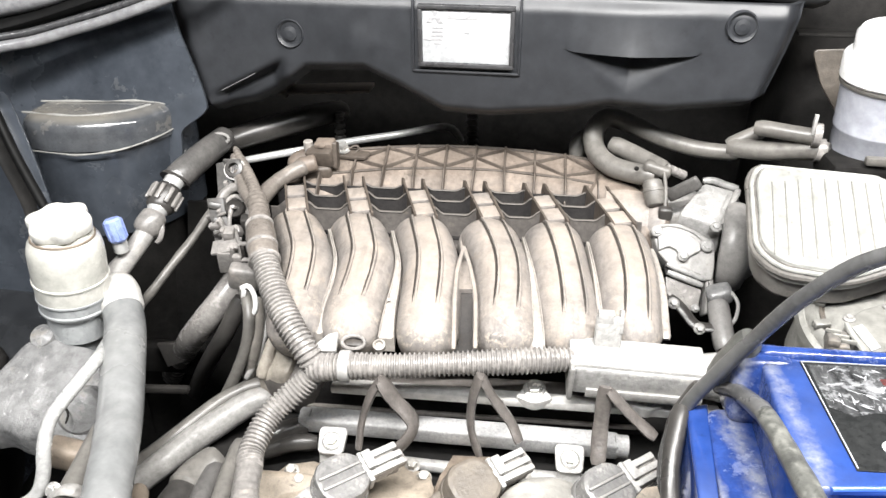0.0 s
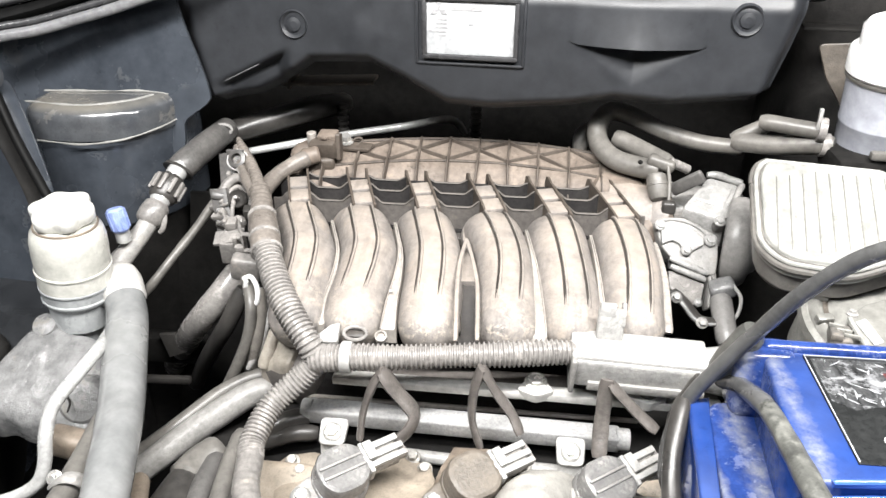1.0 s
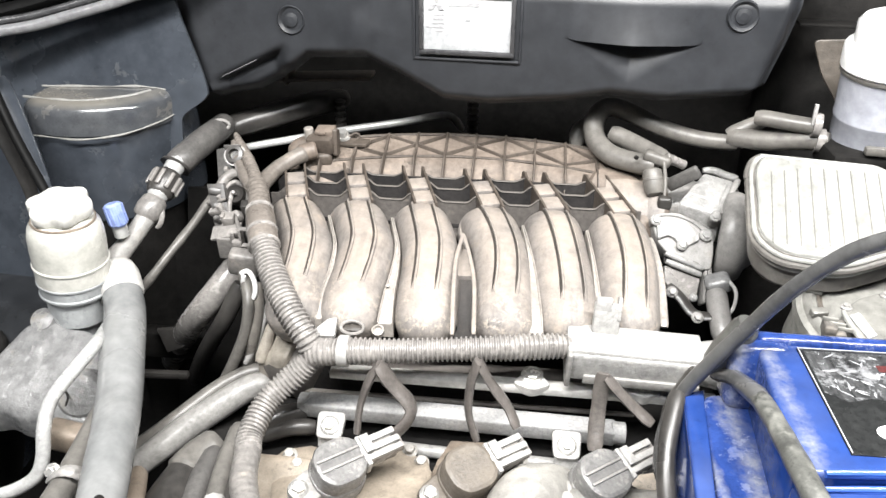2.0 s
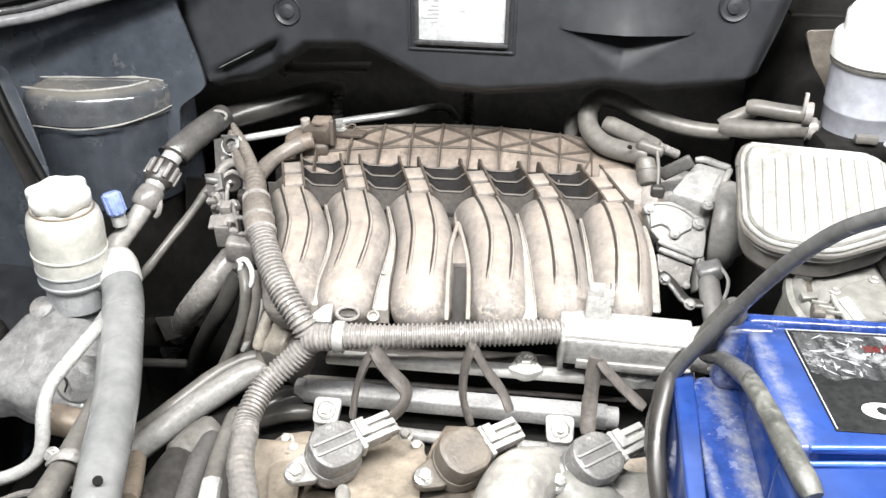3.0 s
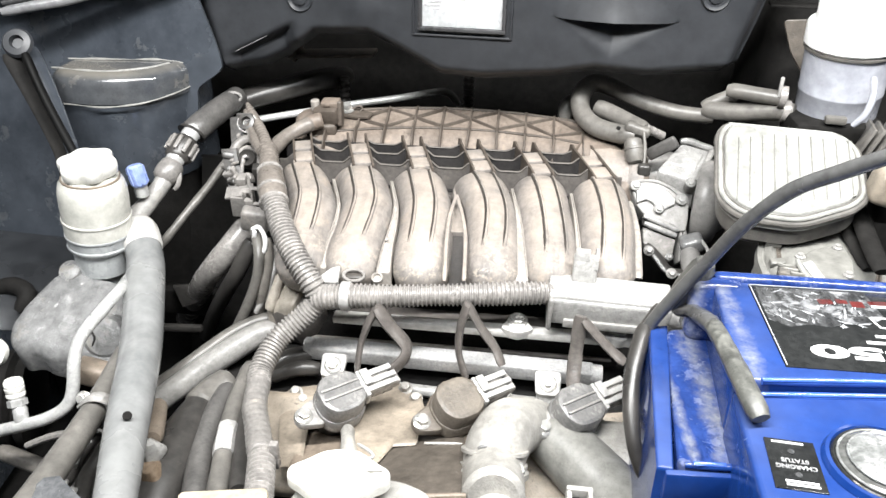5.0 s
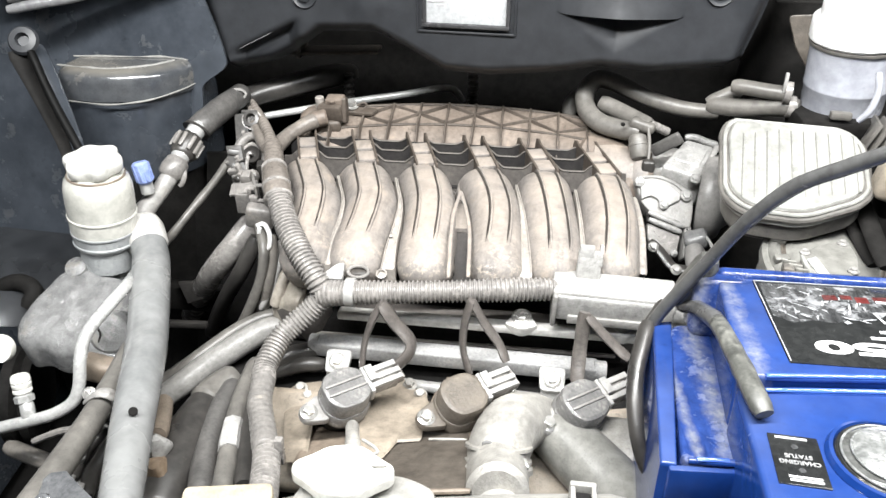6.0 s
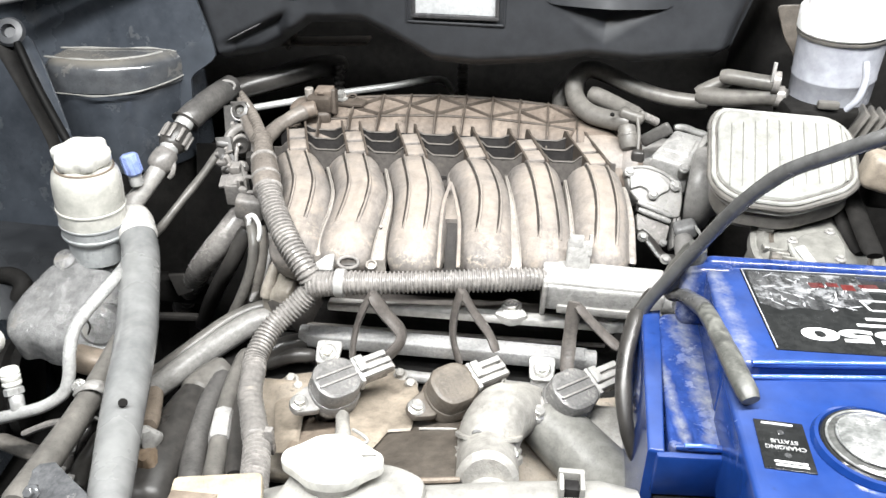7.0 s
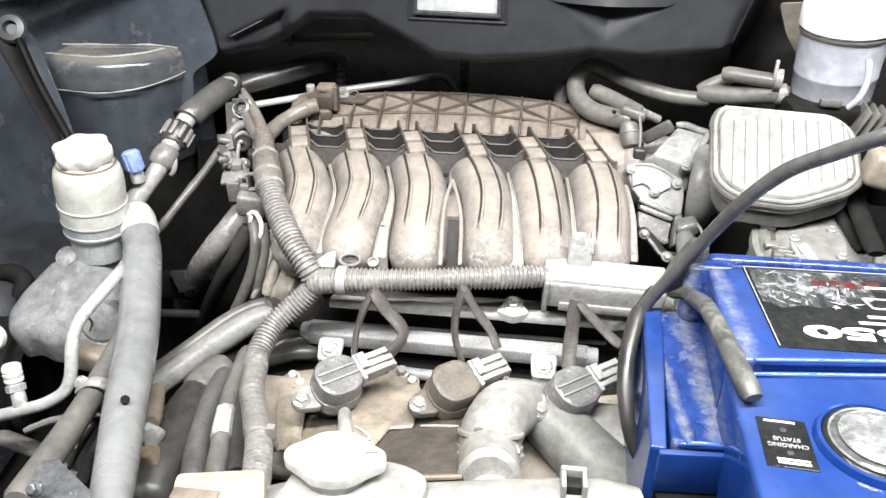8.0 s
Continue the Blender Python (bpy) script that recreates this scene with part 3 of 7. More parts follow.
part("sealer_line", tube(seam, 0.0009, 8, 0.003, rnd=0.8), "sealer", tower, "thin pale bead of seam sealer")
part("sealer_line", tube([(-0.466, 0.656, 0.9728), (-0.41, 0.650, 0.9728), (-0.372, 0.668, 0.9728), (-0.356, 0.69, 0.9728)], 0.0011, 8, 0.003, rnd=0.9), "sealer", tower, "thin pale bead of seam sealer")
part("sealer_line", tube([(-0.466, 0.688, 0.9735), (-0.41, 0.692, 0.974), (-0.37, 0.697, 0.974), (-0.345, 0.698, 0.9715)], 0.001, 8, 0.003, rnd=0.9), "sealer", tower, "thin pale bead of seam sealer")

brace = thing("wing_brace", (-0.44, 0.6, 0.9), "dark painted folded steel brace with a round hole", "brace")
part("flange", tube([(-0.4612, 0.6200, 1.0004), (-0.4358, 0.6000, 0.9647), (-0.4070, 0.5700, 0.9207), (-0.3936, 0.5500, 0.8839)], [0.010, 0.007, 0.006, 0.006], 16, 0.006, flat=0.5), "paint", brace)
part("web", tube([(-0.4670, 0.6010, 1.0009), (-0.4430, 0.5850, 0.9590), (-0.4130, 0.5600, 0.9185), (-0.4020, 0.5400, 0.8819)], [0.010, 0.007, 0.006, 0.005], 16, 0.006, flat=0.35), "black", brace)
part("eyelet", lathe([(0.004, 0), (0.0125, 0.0), (0.014, 0.0025), (0.012, 0.0055), (0.0065, 0.0065), (0.005, 0.001)], (-0.4595, 0.6050, 1.0094), (0.25, -0.8, 0.5), 28), "pad", brace, "dusty pressed eyelet")
part("slot_rod", tube([(-0.4489, 0.5950, 1.0030), (-0.4259, 0.5750, 0.9675), (-0.3924, 0.5500, 0.9237)], 0.0042, 12, 0.006), "void", brace, "black prop rod")

wing_seal = thing("wing_seal", (-0.4163, 0.6600, 1.0455), "grey rubber bonnet seal along the wing edge", "rubber seal")
part("bead", tube([(-0.4934, 0.6400, 1.0298), (-0.4665, 0.6500, 1.0346), (-0.4395, 0.6600, 1.0384), (-0.4055, 0.6700, 1.0471), (-0.3713, 0.6800, 1.0562), (-0.3140, 0.6900, 1.0753), (-0.2790, 0.7000, 1.0898)], 0.0050, 14, 0.008), "grey_seal", wing_seal)
part("fin", tube([(-0.4946, 0.6450, 1.0371), (-0.4675, 0.6550, 1.0424), (-0.4404, 0.6650, 1.0464), (-0.3721, 0.6850, 1.0642), (-0.3149, 0.6950, 1.0822)], 0.0034, 10, 0.008), "seal", wing_seal)
# black tube put in for the shaded gap behind the seal
part("channel", tube([(-0.5033, 0.6600, 1.0425), (-0.4756, 0.6700, 1.0480), (-0.4355, 0.6800, 1.0579), (-0.3719, 0.6900, 1.0772), (-0.3150, 0.7000, 1.0940)], 0.0125, 12, 0.01, flat=0.6), "void", wing_seal, "black tube standing for the gap's shade")
wing_top = thing("front_wing", (-0.7, 0.7, 1.05), "grey painted outer edge of the front wing", "wing")
part("edge", tube([(-0.5364, 0.6650, 1.0528), (-0.4739, 0.6750, 1.0651), (-0.4230, 0.6850, 1.0761), (-0.3512, 0.7000, 1.0983)], 0.017, 16, 0.012, flat=0.6), "grey_seal", wing_top)


# ---- cowl moulding ----
PAD_LOW = ((-0.325, -0.300, -0.270, -0.245, -0.21, -0.15, -0.115, -0.075, -0.03, 0.04, 0.08, 0.13, 0.218), (0.953, 0.954, 0.960, 0.972, 0.998, 1.001, 0.985, 0.964, 0.962, 0.969, 0.977, 0.974, 0.985))


def pad_y(x):
    return 0.71 - 0.06 * x


def pad_point(u, v):
    x = -0.325 + 0.543 * u
    low, high = float(np.interp(x, *PAD_LOW)), 1.076
    crease = 1.034
    z = low + (crease - low) * v / 0.6 if v <= 0.6 else crease + (high - crease) * (v - 0.6) / 0.4
    x += 0.024 * (v - 0.25) * smooth01(0.8, 1.0, u) - 0.022 * (v - 0.1) * (1 - smooth01(0.0, 0.2, u))
    y = pad_y(x)
    y += 0.022 * (1 - smooth01(0, 0.014, z - low)) + 0.006 * smooth01(1.062, 1.076, z) + 0.014 * smooth01(0.006, -0.006, z - 0.9795 - (x + 0.296) * 0.49) * (1 - smooth01(-0.245, -0.225, x)) * smooth01(-0.312, -0.296, x)
    y += 0.012 * (1 - smooth01(0.0, 0.03, u)) + 0.016 * smooth01(0.972, 1.0, u)
    # scoop under the fold
    cx, half = 0.095, 0.058
    k = 1 - abs(x - cx) / half
    if k > 0:
        if v < 0.599:
            y += 0.015 * k ** 1.0 * max(0.0, 1 - (crease - z) / (0.040 * k + 0.001)) ** 1.3
        else:
            y -= 0.010 * k ** 0.7 * max(0.0, 1 - (z - crease) / 0.045) ** 1.6
    y += 0.0012 * noise.noise(Vector((x * 12, z * 14, 0.3)))
    y -= 0.0025 * math.exp(-((x + 0.155) ** 2 + (z - 1.03) ** 2) / 0.0003)
    return x, y, z


cowl = thing("cowl_panel", (-0.05, 0.71, 0.955), "charcoal moulded plastic cowl panel with a scooped fold", "cowl panel")
part("moulding", grid_sheet(220, 80, pad_point, 0.004), "pad", cowl)
# pale bead: scuffs and the edge's highlight put into the colour
part("side_edge", tube([Vector(pad_point(0.012, v)) + Vector((0, -0.0012, 0)) for v in np.linspace(0.12, 0.98, 14)], 0.0006, 8, 0.006, rnd=0.4), "grey_seal", cowl, "thin scuffed side edge with a painted highlight")
part("crease", tube([(-0.2961, 0.7220, 0.9795), (-0.2789, 0.7220, 0.9880), (-0.2595, 0.7220, 0.9975)], 0.0004, 8, 0.004), "grey_seal", cowl, "thin pale crease line")
for cx, cz in ((-0.2205, 1.037), (0.184, 1.057)):
    part("clip", lathe([(0.0140, 0), (0.0140, 0.0045), (0.0125, 0.0065), (0.0105, 0.0050), (0.0085, 0.0022), (0.0075, 0.0022), (0.0065, 0.0060), (0.003, 0.0068)], (cx, pad_y(cx) + 0.001, cz), (0, -1, 0.05), 32), "pad", cowl, "round plastic retaining clip")
# dark tube that stands for the shadow along the cowl top
part("top_seal", tube([(-0.36, 0.765, 1.094), (-0.2, 0.748, 1.095), (-0.05, 0.74, 1.094), (0.1, 0.732, 1.093), (0.26, 0.73, 1.085)], 0.018, 18, 0.01), "seal", cowl, "black seal standing for shade on the cowl top")

ledge = thing("heater_pipe_bracket", (-0.2, 0.8, 0.97), "dusty brown steel bracket in shadow under the cowl", "bracket")
part("tray", box((-0.2103, 0.8000, 0.9612), (0.10, 0.03, 0.004), 0.001, (0, -3, 0)), "brown", ledge)
part("web", box((-0.2493, 0.8000, 0.9706), (0.004, 0.03, 0.035), 0.001, (0, 12, 0)), "brown", ledge)

plate = thing("data_plate", (-0.053, 0.707, 1.01), "silver data plate with dark print in a moulded frame", "data plate")
PX, PZ, PYAW = -0.0535, 1.0405, -3.4
pm = pose(PX, pad_y(PX) - 0.006, PZ, 90, 0, PYAW)
part("surround", move(join(*[box(c, s, 0.0012) for c, s in (((0, 0.0262, 0), (0.088, 0.004, 0.007)), ((0, -0.0258, 0), (0.088, 0.004, 0.007)), ((-0.0420, 0, 0), (0.004, 0.048, 0.007)), ((0.0420, 0, 0), (0.004, 0.048, 0.007)))]), pm), "seal", plate)
part("outer_bead", move(join(*[box(c, s, 0.001) for c, s in (((0, -0.0325, -0.003), (0.098, 0.0025, 0.007)), ((-0.049, 0, -0.003), (0.0025, 0.067, 0.007)), ((0.049, 0, -0.003), (0.0025, 0.067, 0.007)))]), pm), "pad", plate)
part("plate", move(box((0, 0, -0.001), (0.0800, 0.0475, 0.003), 0.0005), pm), "paper", plate)
bars = [box((x * 0.9, y * 0.9, 0.0007), (w * 0.9, h, 0.0004), 0) for x, y, w, h in (
    (-0.003, 0.0195, 0.032, 0.0035), (-0.029, 0.0085, 0.011, 0.0016), (-0.029, 0.0045, 0.011, 0.0016), (-0.029, 0.0005, 0.012, 0.0016), (-0.033, -0.0035, 0.019, 0.0016), (-0.028, -0.0075, 0.008, 0.0014), (0.001, 0.004, 0.005, 0.0014))]
part("print", move(join(*bars), pm), "ink_grey", plate, "plain dark bars of print")
logo = [slab([(0, 0.0), (0.0026, 0.0045), (0, 0.009), (-0.0026, 0.0045)], 0.0006, 0, pose(-0.0285, 0.0165, 0.0006, 0, 0, a)) for a in (0, 120, 240)]
part("emblem", move(join(*logo), pm), "ink_grey", plate, "dark three-pointed emblem")


# ---- far side: right tower, bracket ----
rt = thing("strut_tower", (0.40, 0.80, 0.6), "dark strut tower with a brown steel bracket", "strut tower")
part("body", slab(rounded([(0.27, 0.80), (0.55, 0.76), (0.55, 0.95), (0.27, 0.95)], 0.03), 0.47, 0.015, pose(0, 0, 0.6)), "black", rt)
part("bracket", slab(rounded([(0, 0), (0.045, 0.004), (0.05, -0.05), (0.035, -0.062), (0.012, -0.03)], 0.006), 0.003, 0.001, Matrix.Translation((0.2608, 0.7400, 1.0293)) @ pose(0, 0, 0, 80, 0, -8)), "brown", rt, "brown steel bracket")
part("edge", box((0.2862, 0.7600, 1.0397), (0.07, 0.02, 0.003), 0.001, (0, 0, -5)), "black", rt)


# ---- intake manifold ----
mani = thing("intake_manifold", (-0.05, 0.56, 0.80), "dust-covered grey-black plastic intake manifold with six ribbed runners", "intake manifold")
TOPX = (-0.206, -0.146, -0.0865, -0.0255, 0.0325, 0.0915)
LOWX = (-0.171, -0.126, -0.0655, -0.0040, 0.047, 0.094)
HALF = (0.0235, 0.0245, 0.0242, 0.0242, 0.0245, 0.0245)
BACK = (0.0, 0.0, 0.0, 0.004, 0.012, 0.018)
BOW = (0.010, 0.010, 0.006, 0.005, 0.0, 0.002)
ROUND = 2.25


def runner_stations(i):
    """Stations down a runner: crown point, direction up from it, half width, height."""
    prof = [(0.644, 0.876), (0.641, 0.888), (0.634, 0.8945), (0.622, 0.8975), (0.60, 0.897), (0.57, 0.893), (0.54, 0.887), (0.515, 0.881), (0.496, 0.8745), (0.484, 0.866), (0.480, 0.853), (0.487, 0.838), (0.502, 0.824), (0.52, 0.815)]
    crown = []
    for y, z in prof:
        k = smooth01(0.645, 0.49, y)
        x = TOPX[i] + (LOWX[i] - TOPX[i]) * (0.35 * k + 0.65 * min(1, max(0, (0.645 - y) / 0.155)))
        crown.append((x + BOW[i] * math.sin(math.pi * k), y + BACK[i] * smooth01(0.57, 0.49, y), z))
    path, par, s = spline(crown, 0.0035)
    tan = np.gradient(path, axis=0)
    tan /= np.linalg.norm(tan, axis=1)[:, None]
    out = []
    for k in range(len(path)):
        up = -np.cross((1.0, 0, 0), tan[k])
        dome = math.sqrt(max(0.03, 1 - max(0, 1 - s[k] / 0.02) ** 2))
        t = s[k] / s[-1]
        out.append((path[k], up, HALF[i] * (1.12 - 0.12 * t) * dome, 0.026 * (0.5 + 0.5 * dome), s[k]))
    return out


def on_runner(st, f, lift=0.0):
    p, up, w, h, s = st
    return p + np.array((w * f, 0, 0)) + up * (h * ((max(0.0, 1 - abs(f) ** ROUND)) ** (1 / ROUND) - 1) + lift)


def rib_shift(i, s):
    """How far the pair of ribs strays sideways, in half widths."""
    return (0, 0, 0, 0.22, 0.26, 0.22)[i] * math.sin(math.pi * min(1, s / (0.17 + 0.02 * max(0, i - 3))))


RUN = [runner_stations(i) for i in range(6)]
for i in range(6):
    rings = []
    for p, up, w, h, s in RUN[i]:
        wob = 0.0005 * noise.noise(Vector(p * 40))
        ring = []
        for a in np.linspace(0, 2 * math.pi, 32, endpoint=False):
            c, sn = math.cos(a), math.sin(a)
            ex = abs(c) ** (2 / ROUND) * (1 if c > 0 else -1)
            ey = abs(sn) ** (2 / ROUND) * (1 if sn > 0 else -1)
            ring.append(p + np.array((w * ex, 0, 0)) + up * (h * (ey - 1) + wob))
        rings.append(ring)
    part("runner", strip(rings, True), "runner", mani)
    for f0 in (-0.37, 0.37):
        stations = [st for st in RUN[i] if st[4] > 0.010 and st[4] < (0.150, 0.150, 0.152, 0.148, 0.148, 0.150)[i]]
        rows, groove = [], []
        n = len(stations)
        for k, st in enumerate(stations):
            f = f0 + rib_shift(i, st[4]) * (1 if f0 < 0 else 0.75)
            d = 0.0011 / st[2]
            rise = 0.0024 * min(1, (n - 1 - k) / 5 + 0.1)
            rows.append([on_runner(st, f + q * d, l) for q, l in ((-1, -0.003), (-0.9, rise - 0.0005), (-0.4, rise), (0.4, rise), (0.9, rise - 0.0005), (1, -0.003))])
            # dark strip next to the rib, its shadow put into the colour
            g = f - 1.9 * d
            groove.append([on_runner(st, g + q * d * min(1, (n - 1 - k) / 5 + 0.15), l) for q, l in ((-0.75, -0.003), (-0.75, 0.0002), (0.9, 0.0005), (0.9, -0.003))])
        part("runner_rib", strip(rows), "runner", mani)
        part("rib_groove", strip(groove), "rib", mani, "dark strip painting the rib's shadow")

# seams between neighbouring runners
for i in range(5):
    if i == 2:
        continue
    sp = [(a[0] + b[0]) / 2 + np.array((0, 0, (-0.013, -0.0115, 0, -0.0115, -0.013)[i])) for a, b in zip(RUN[i], RUN[i + 1]) if 0.040 < a[4] < 0.178]
    rows = []
    for k, p in enumerate(sp):
        w = 0.0012 + (0.0016, 0.0050, 0, 0.0046, 0.0020)[i] * (k / len(sp)) ** 1.5
        rows.append([p + np.array(o) for o in ((-w - 0.001, 0, -0.012), (-w, 0, 0.001), (-w + 0.0009, 0, 0.0014), (-w + 0.0012, 0, 0), (w - 0.0012, 0, 0), (w - 0.0009, 0, 0.0014), (w, 0, 0.001), (w + 0.001, 0, -0.012))])
    part("seam", strip(rows), "seam", mani, "pale moulded seam")
edge = [on_runner(st, 0.97, -0.001) + np.array((0.0025, 0, -0.001)) for st in RUN[5] if 0.03 < st[4] < 0.17][::3]
part("seam", tube(edge, list(np.linspace(0.002, 0.0042, len(edge))), 10, 0.004, flat=0.6), "seam", mani, "moulded edge flange")
for at in ((-0.0985, 0.4745, 0.8615), (-0.0985, 0.520, 0.8735)):
    part("screw_eye", lathe([(0.0028, -0.004), (0.0048, -0.004), (0.0048, 0.0008), (0.0034, 0.0012), (0.0028, -0.001)] if at[1] < 0.5 else [(0.0006, 0), (0.0014, 0), (0.0014, 0.0008), (0.0006, 0.001)], at, (0, -0.45, 0.9), 20), "seam", mani)

# the tent-shaped opening between the two middle runners
part("gap_wall", tube([(-0.0437, 0.5880, 0.8890), (-0.0462, 0.5519, 0.8850), (-0.0450, 0.5164, 0.8800), (-0.0415, 0.4684, 0.8660)], 0.0018, 8, 0.004, flat=0.6), "runner", mani)
part("gap_wall", tube([(-0.0437, 0.5880, 0.8890), (-0.0350, 0.5533, 0.8850), (-0.0290, 0.5187, 0.8800), (-0.0255, 0.4708, 0.8660)], 0.0018, 8, 0.004, flat=0.6), "runner", mani)


def panel(points, thick):
    """A flat panel through three or four points, thickened downwards."""
    bm = bmesh.new()
    f = bm.faces.new([bm.verts.new(p) for p in points])
    r = bmesh.ops.extrude_face_region(bm, geom=[f])
    bmesh.ops.translate(bm, verts=[g for g in r["geom"] if isinstance(g, bmesh.types.BMVert)], vec=(0, 0, -thick))
    return bm


part("gap_tent", panel([(-0.0437, 0.5829, 0.8830), (-0.0490, 0.5428, 0.8730), (-0.0285, 0.5448, 0.8730)], 0.004), "runner", mani)
part("gap_pocket", panel([(-0.0530, 0.5450, 0.8700), (-0.0245, 0.5470, 0.8700), (-0.0190, 0.4950, 0.8330), (-0.0510, 0.4930, 0.8330)], 0.004), "pocket_brown", mani, "dark brown recess")

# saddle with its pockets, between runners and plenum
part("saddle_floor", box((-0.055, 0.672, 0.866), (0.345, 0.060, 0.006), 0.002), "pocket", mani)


def lean(y):
    """The bridges stray sideways towards the back."""
    return -0.0078 * (y - 0.645) / 0.025


def web_top(x, y, top, low):
    d = min(abs(x - t - lean(y)) for t in TOPX)
    e = min(1.0, max(0.0, (d - 0.0105) / 0.0085))
    return top - low * (0.3 * smooth01(0, 1, e) + 0.7 * e) - (0.004 if d < 0.0085 else 0.0)


def wavy(y, top, low, th, foot, x0=-0.232, x1=0.115):
    """A web across the saddle, dipping between the bridges."""
    return strip([[(x, y + o, h) for o, h in ((-th, foot), (-th, web_top(x, y, top, low)), (th, web_top(x, y, top, low)), (th, foot))] for x in np.arange(x0, x1, 0.0018)])


# rear webs take the shaded copy, their edges the lit one
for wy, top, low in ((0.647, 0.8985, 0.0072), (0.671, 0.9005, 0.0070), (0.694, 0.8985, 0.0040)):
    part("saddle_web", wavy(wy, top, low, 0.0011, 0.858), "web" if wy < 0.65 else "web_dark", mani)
    for xa, xb in zip(TOPX, TOPX[1:]):
        xs = np.arange(xa + lean(wy) + 0.010, xb + lean(wy) - 0.0095, 0.002)
        part("web_edge", tube([(x, wy - 0.0006, web_top(x, wy, top, low)) for x in xs], 0.0015, 8, 0.003, flat=0.6, rnd=0.1), "web_edge", mani)
part("valley", box((-0.055, 0.636, 0.864), (0.33, 0.024, 0.008), 0.002, (-14, 0, 0)), "web", mani)
for i in range(6):
    for y, z in ((0.6445, 0.8945), (0.6695, 0.8962)):
        part("saddle_pad", box((TOPX[i] + lean(y), y, z), (0.019, 0.0205, 0.006), 0.0012, (5, 0, 17)), "runner", mani)
    for sx in (-0.0098, 0.0098):
        # a thin rib that runs over the bridge and ends in a horn against the plenum
        line = [(y, z) for y, z in ((0.630, 0.8975), (0.640, 0.8995), (0.652, 0.9005), (0.664, 0.9015), (0.676, 0.9025), (0.688, 0.9028), (0.696, 0.9048), (0.700, 0.9035), (0.703, 0.896))]
        rows = []
        for y, z in line:
            x = TOPX[i] + sx + lean(y) + 0.0002 * math.sin(y * 500)
            rows.append([(x - 0.0011, y, 0.880), (x - 0.0011, y, z - 0.0004), (x - 0.0005, y, z), (x + 0.0005, y, z), (x + 0.0011, y, z - 0.0004), (x + 0.0011, y, 0.880)])
        part("saddle_rib", strip(rows), "plenum_rib", mani)


def plen_y(x):
    return 0.772 - 1.5 * (x + 0.055) ** 2


def plen_prof(x):
    """Section of the plenum at x: points of y, z from the front foot over the top to the back."""
    yb = plen_y(x)
    e = smooth01(-0.240, -0.20, x) * (1 - smooth01(0.09, 0.15, x))
    drop = 0.022 * (1 - e)
    return [(yb - 0.076, 0.866), (yb - 0.065, 0.876 - drop), (yb - 0.053, 0.886 - drop), (yb - 0.0425, 0.8950 - drop), (yb - 0.0345, 0.9000 - drop), (yb - 0.006, 0.9130 - drop), (yb - 0.002, 0.910 - drop), (yb, 0.90 - drop), (yb, 0.86)]


rows = []
for x in np.linspace(-0.235, 0.145, 80):
    pr = plen_prof(x)
    dense = [tuple(np.array(a) + (np.array(b) - a) * q / 3) for a, b in zip(pr, pr[1:]) for q in range(3)] + [pr[-1]]
    rows.append([(x, y + 0.0012 * noise.noise(Vector((x * 45, y * 45, z * 45))), z + 0.0014 * noise.noise(Vector((x * 30, y * 30, 7)))) for y, z in dense])
part("plenum", strip(rows), "plenum", mani)
RIBX = [-0.1975 + 0.0305 * k for k in range(10)]
for n, x in enumerate(RIBX):
    prof = plen_prof(x)
    cut, _, _ = spline([(0, y, z) for y, z in prof[1:7]], 0.003)
    rows = []
    for k, (_, y, z) in enumerate(cut):
        t = k / (len(cut) - 1)
        out = 0.0042 * (1 - smooth01(0.45, 0.6, t)) + 0.0030
        sway = x + 0.0016 * math.sin(n * 2.3) * (1 - smooth01(0.0, 0.5, t))
        rows.append([(sway + o, y + a * out * 0.75, z + b * out) for o, a, b in ((-0.0011, 0.6, -0.8), (-0.0011, -0.9, 0.85), (-0.0004, -1, 1), (0.0004, -1, 1), (0.0011, -0.9, 0.85), (0.0011, 0.6, -0.8))])
    part("plenum_rib", strip(rows), "plenum_rib", mani)


def on_top(x, f):
    p = plen_prof(x)
    y0, z0, y1, z1 = p[4][0], p[4][1], p[5][0], p[5][1]
    return (x, y0 + (y1 - y0) * f, z0 + (z1 - z0) * f + 0.0002)


for n in range(1, 9):
    # braces fan out from the middle of every second rib
    x0, x1 = (RIBX[n], RIBX[n + 1]) if n % 2 else (RIBX[n + 1], RIBX[n])
    for f1 in (0.06, 0.94):
        p, q = Vector(on_top(x0, 0.5)), Vector(on_top(x1, f1))
        ang = math.degrees(math.atan2(q.y - p.y, q.x - p.x))
        part("plenum_brace", box((p + q) / 2, ((q - p).length, 0.0019, 0.0056), 0.0005, (0, -math.degrees(math.asin((q.z - p.z) / (q - p).length)), ang)), "plenum_rib", mani)
for k in (4, 5):
    part("plenum_rail", tube([(x, y, z + 0.0003) for x in np.linspace(-0.215, 0.125, 24) for y, z in [plen_prof(x)[k]]], 0.0017, 8, 0.006, rnd=0.15), "plenum_rib", mani)
# end shoulder towards the throttle
part("throttle_neck", lathe([(0.034, 0), (0.036, 0.02), (0.033, 0.04), (0.036, 0.045), (0.036, 0.055)], (0.085, 0.690, 0.868), (1, -0.12, 0.02), 32), "runner", mani)
part("shoulder", tube([(0.075, 0.715, 0.885), (0.108, 0.695, 0.882), (0.116, 0.672, 0.874), (0.116, 0.648, 0.862)], [0.022, 0.022, 0.018, 0.012], 18, 0.005), "plenum", mani)
part("shoulder_rib", tube([(0.104, 0.722, 0.906), (0.118, 0.700, 0.903), (0.122, 0.676, 0.892)], 0.0015, 8, 0.004), "plenum_rib", mani)
# shade below the runners is in this flange's colour
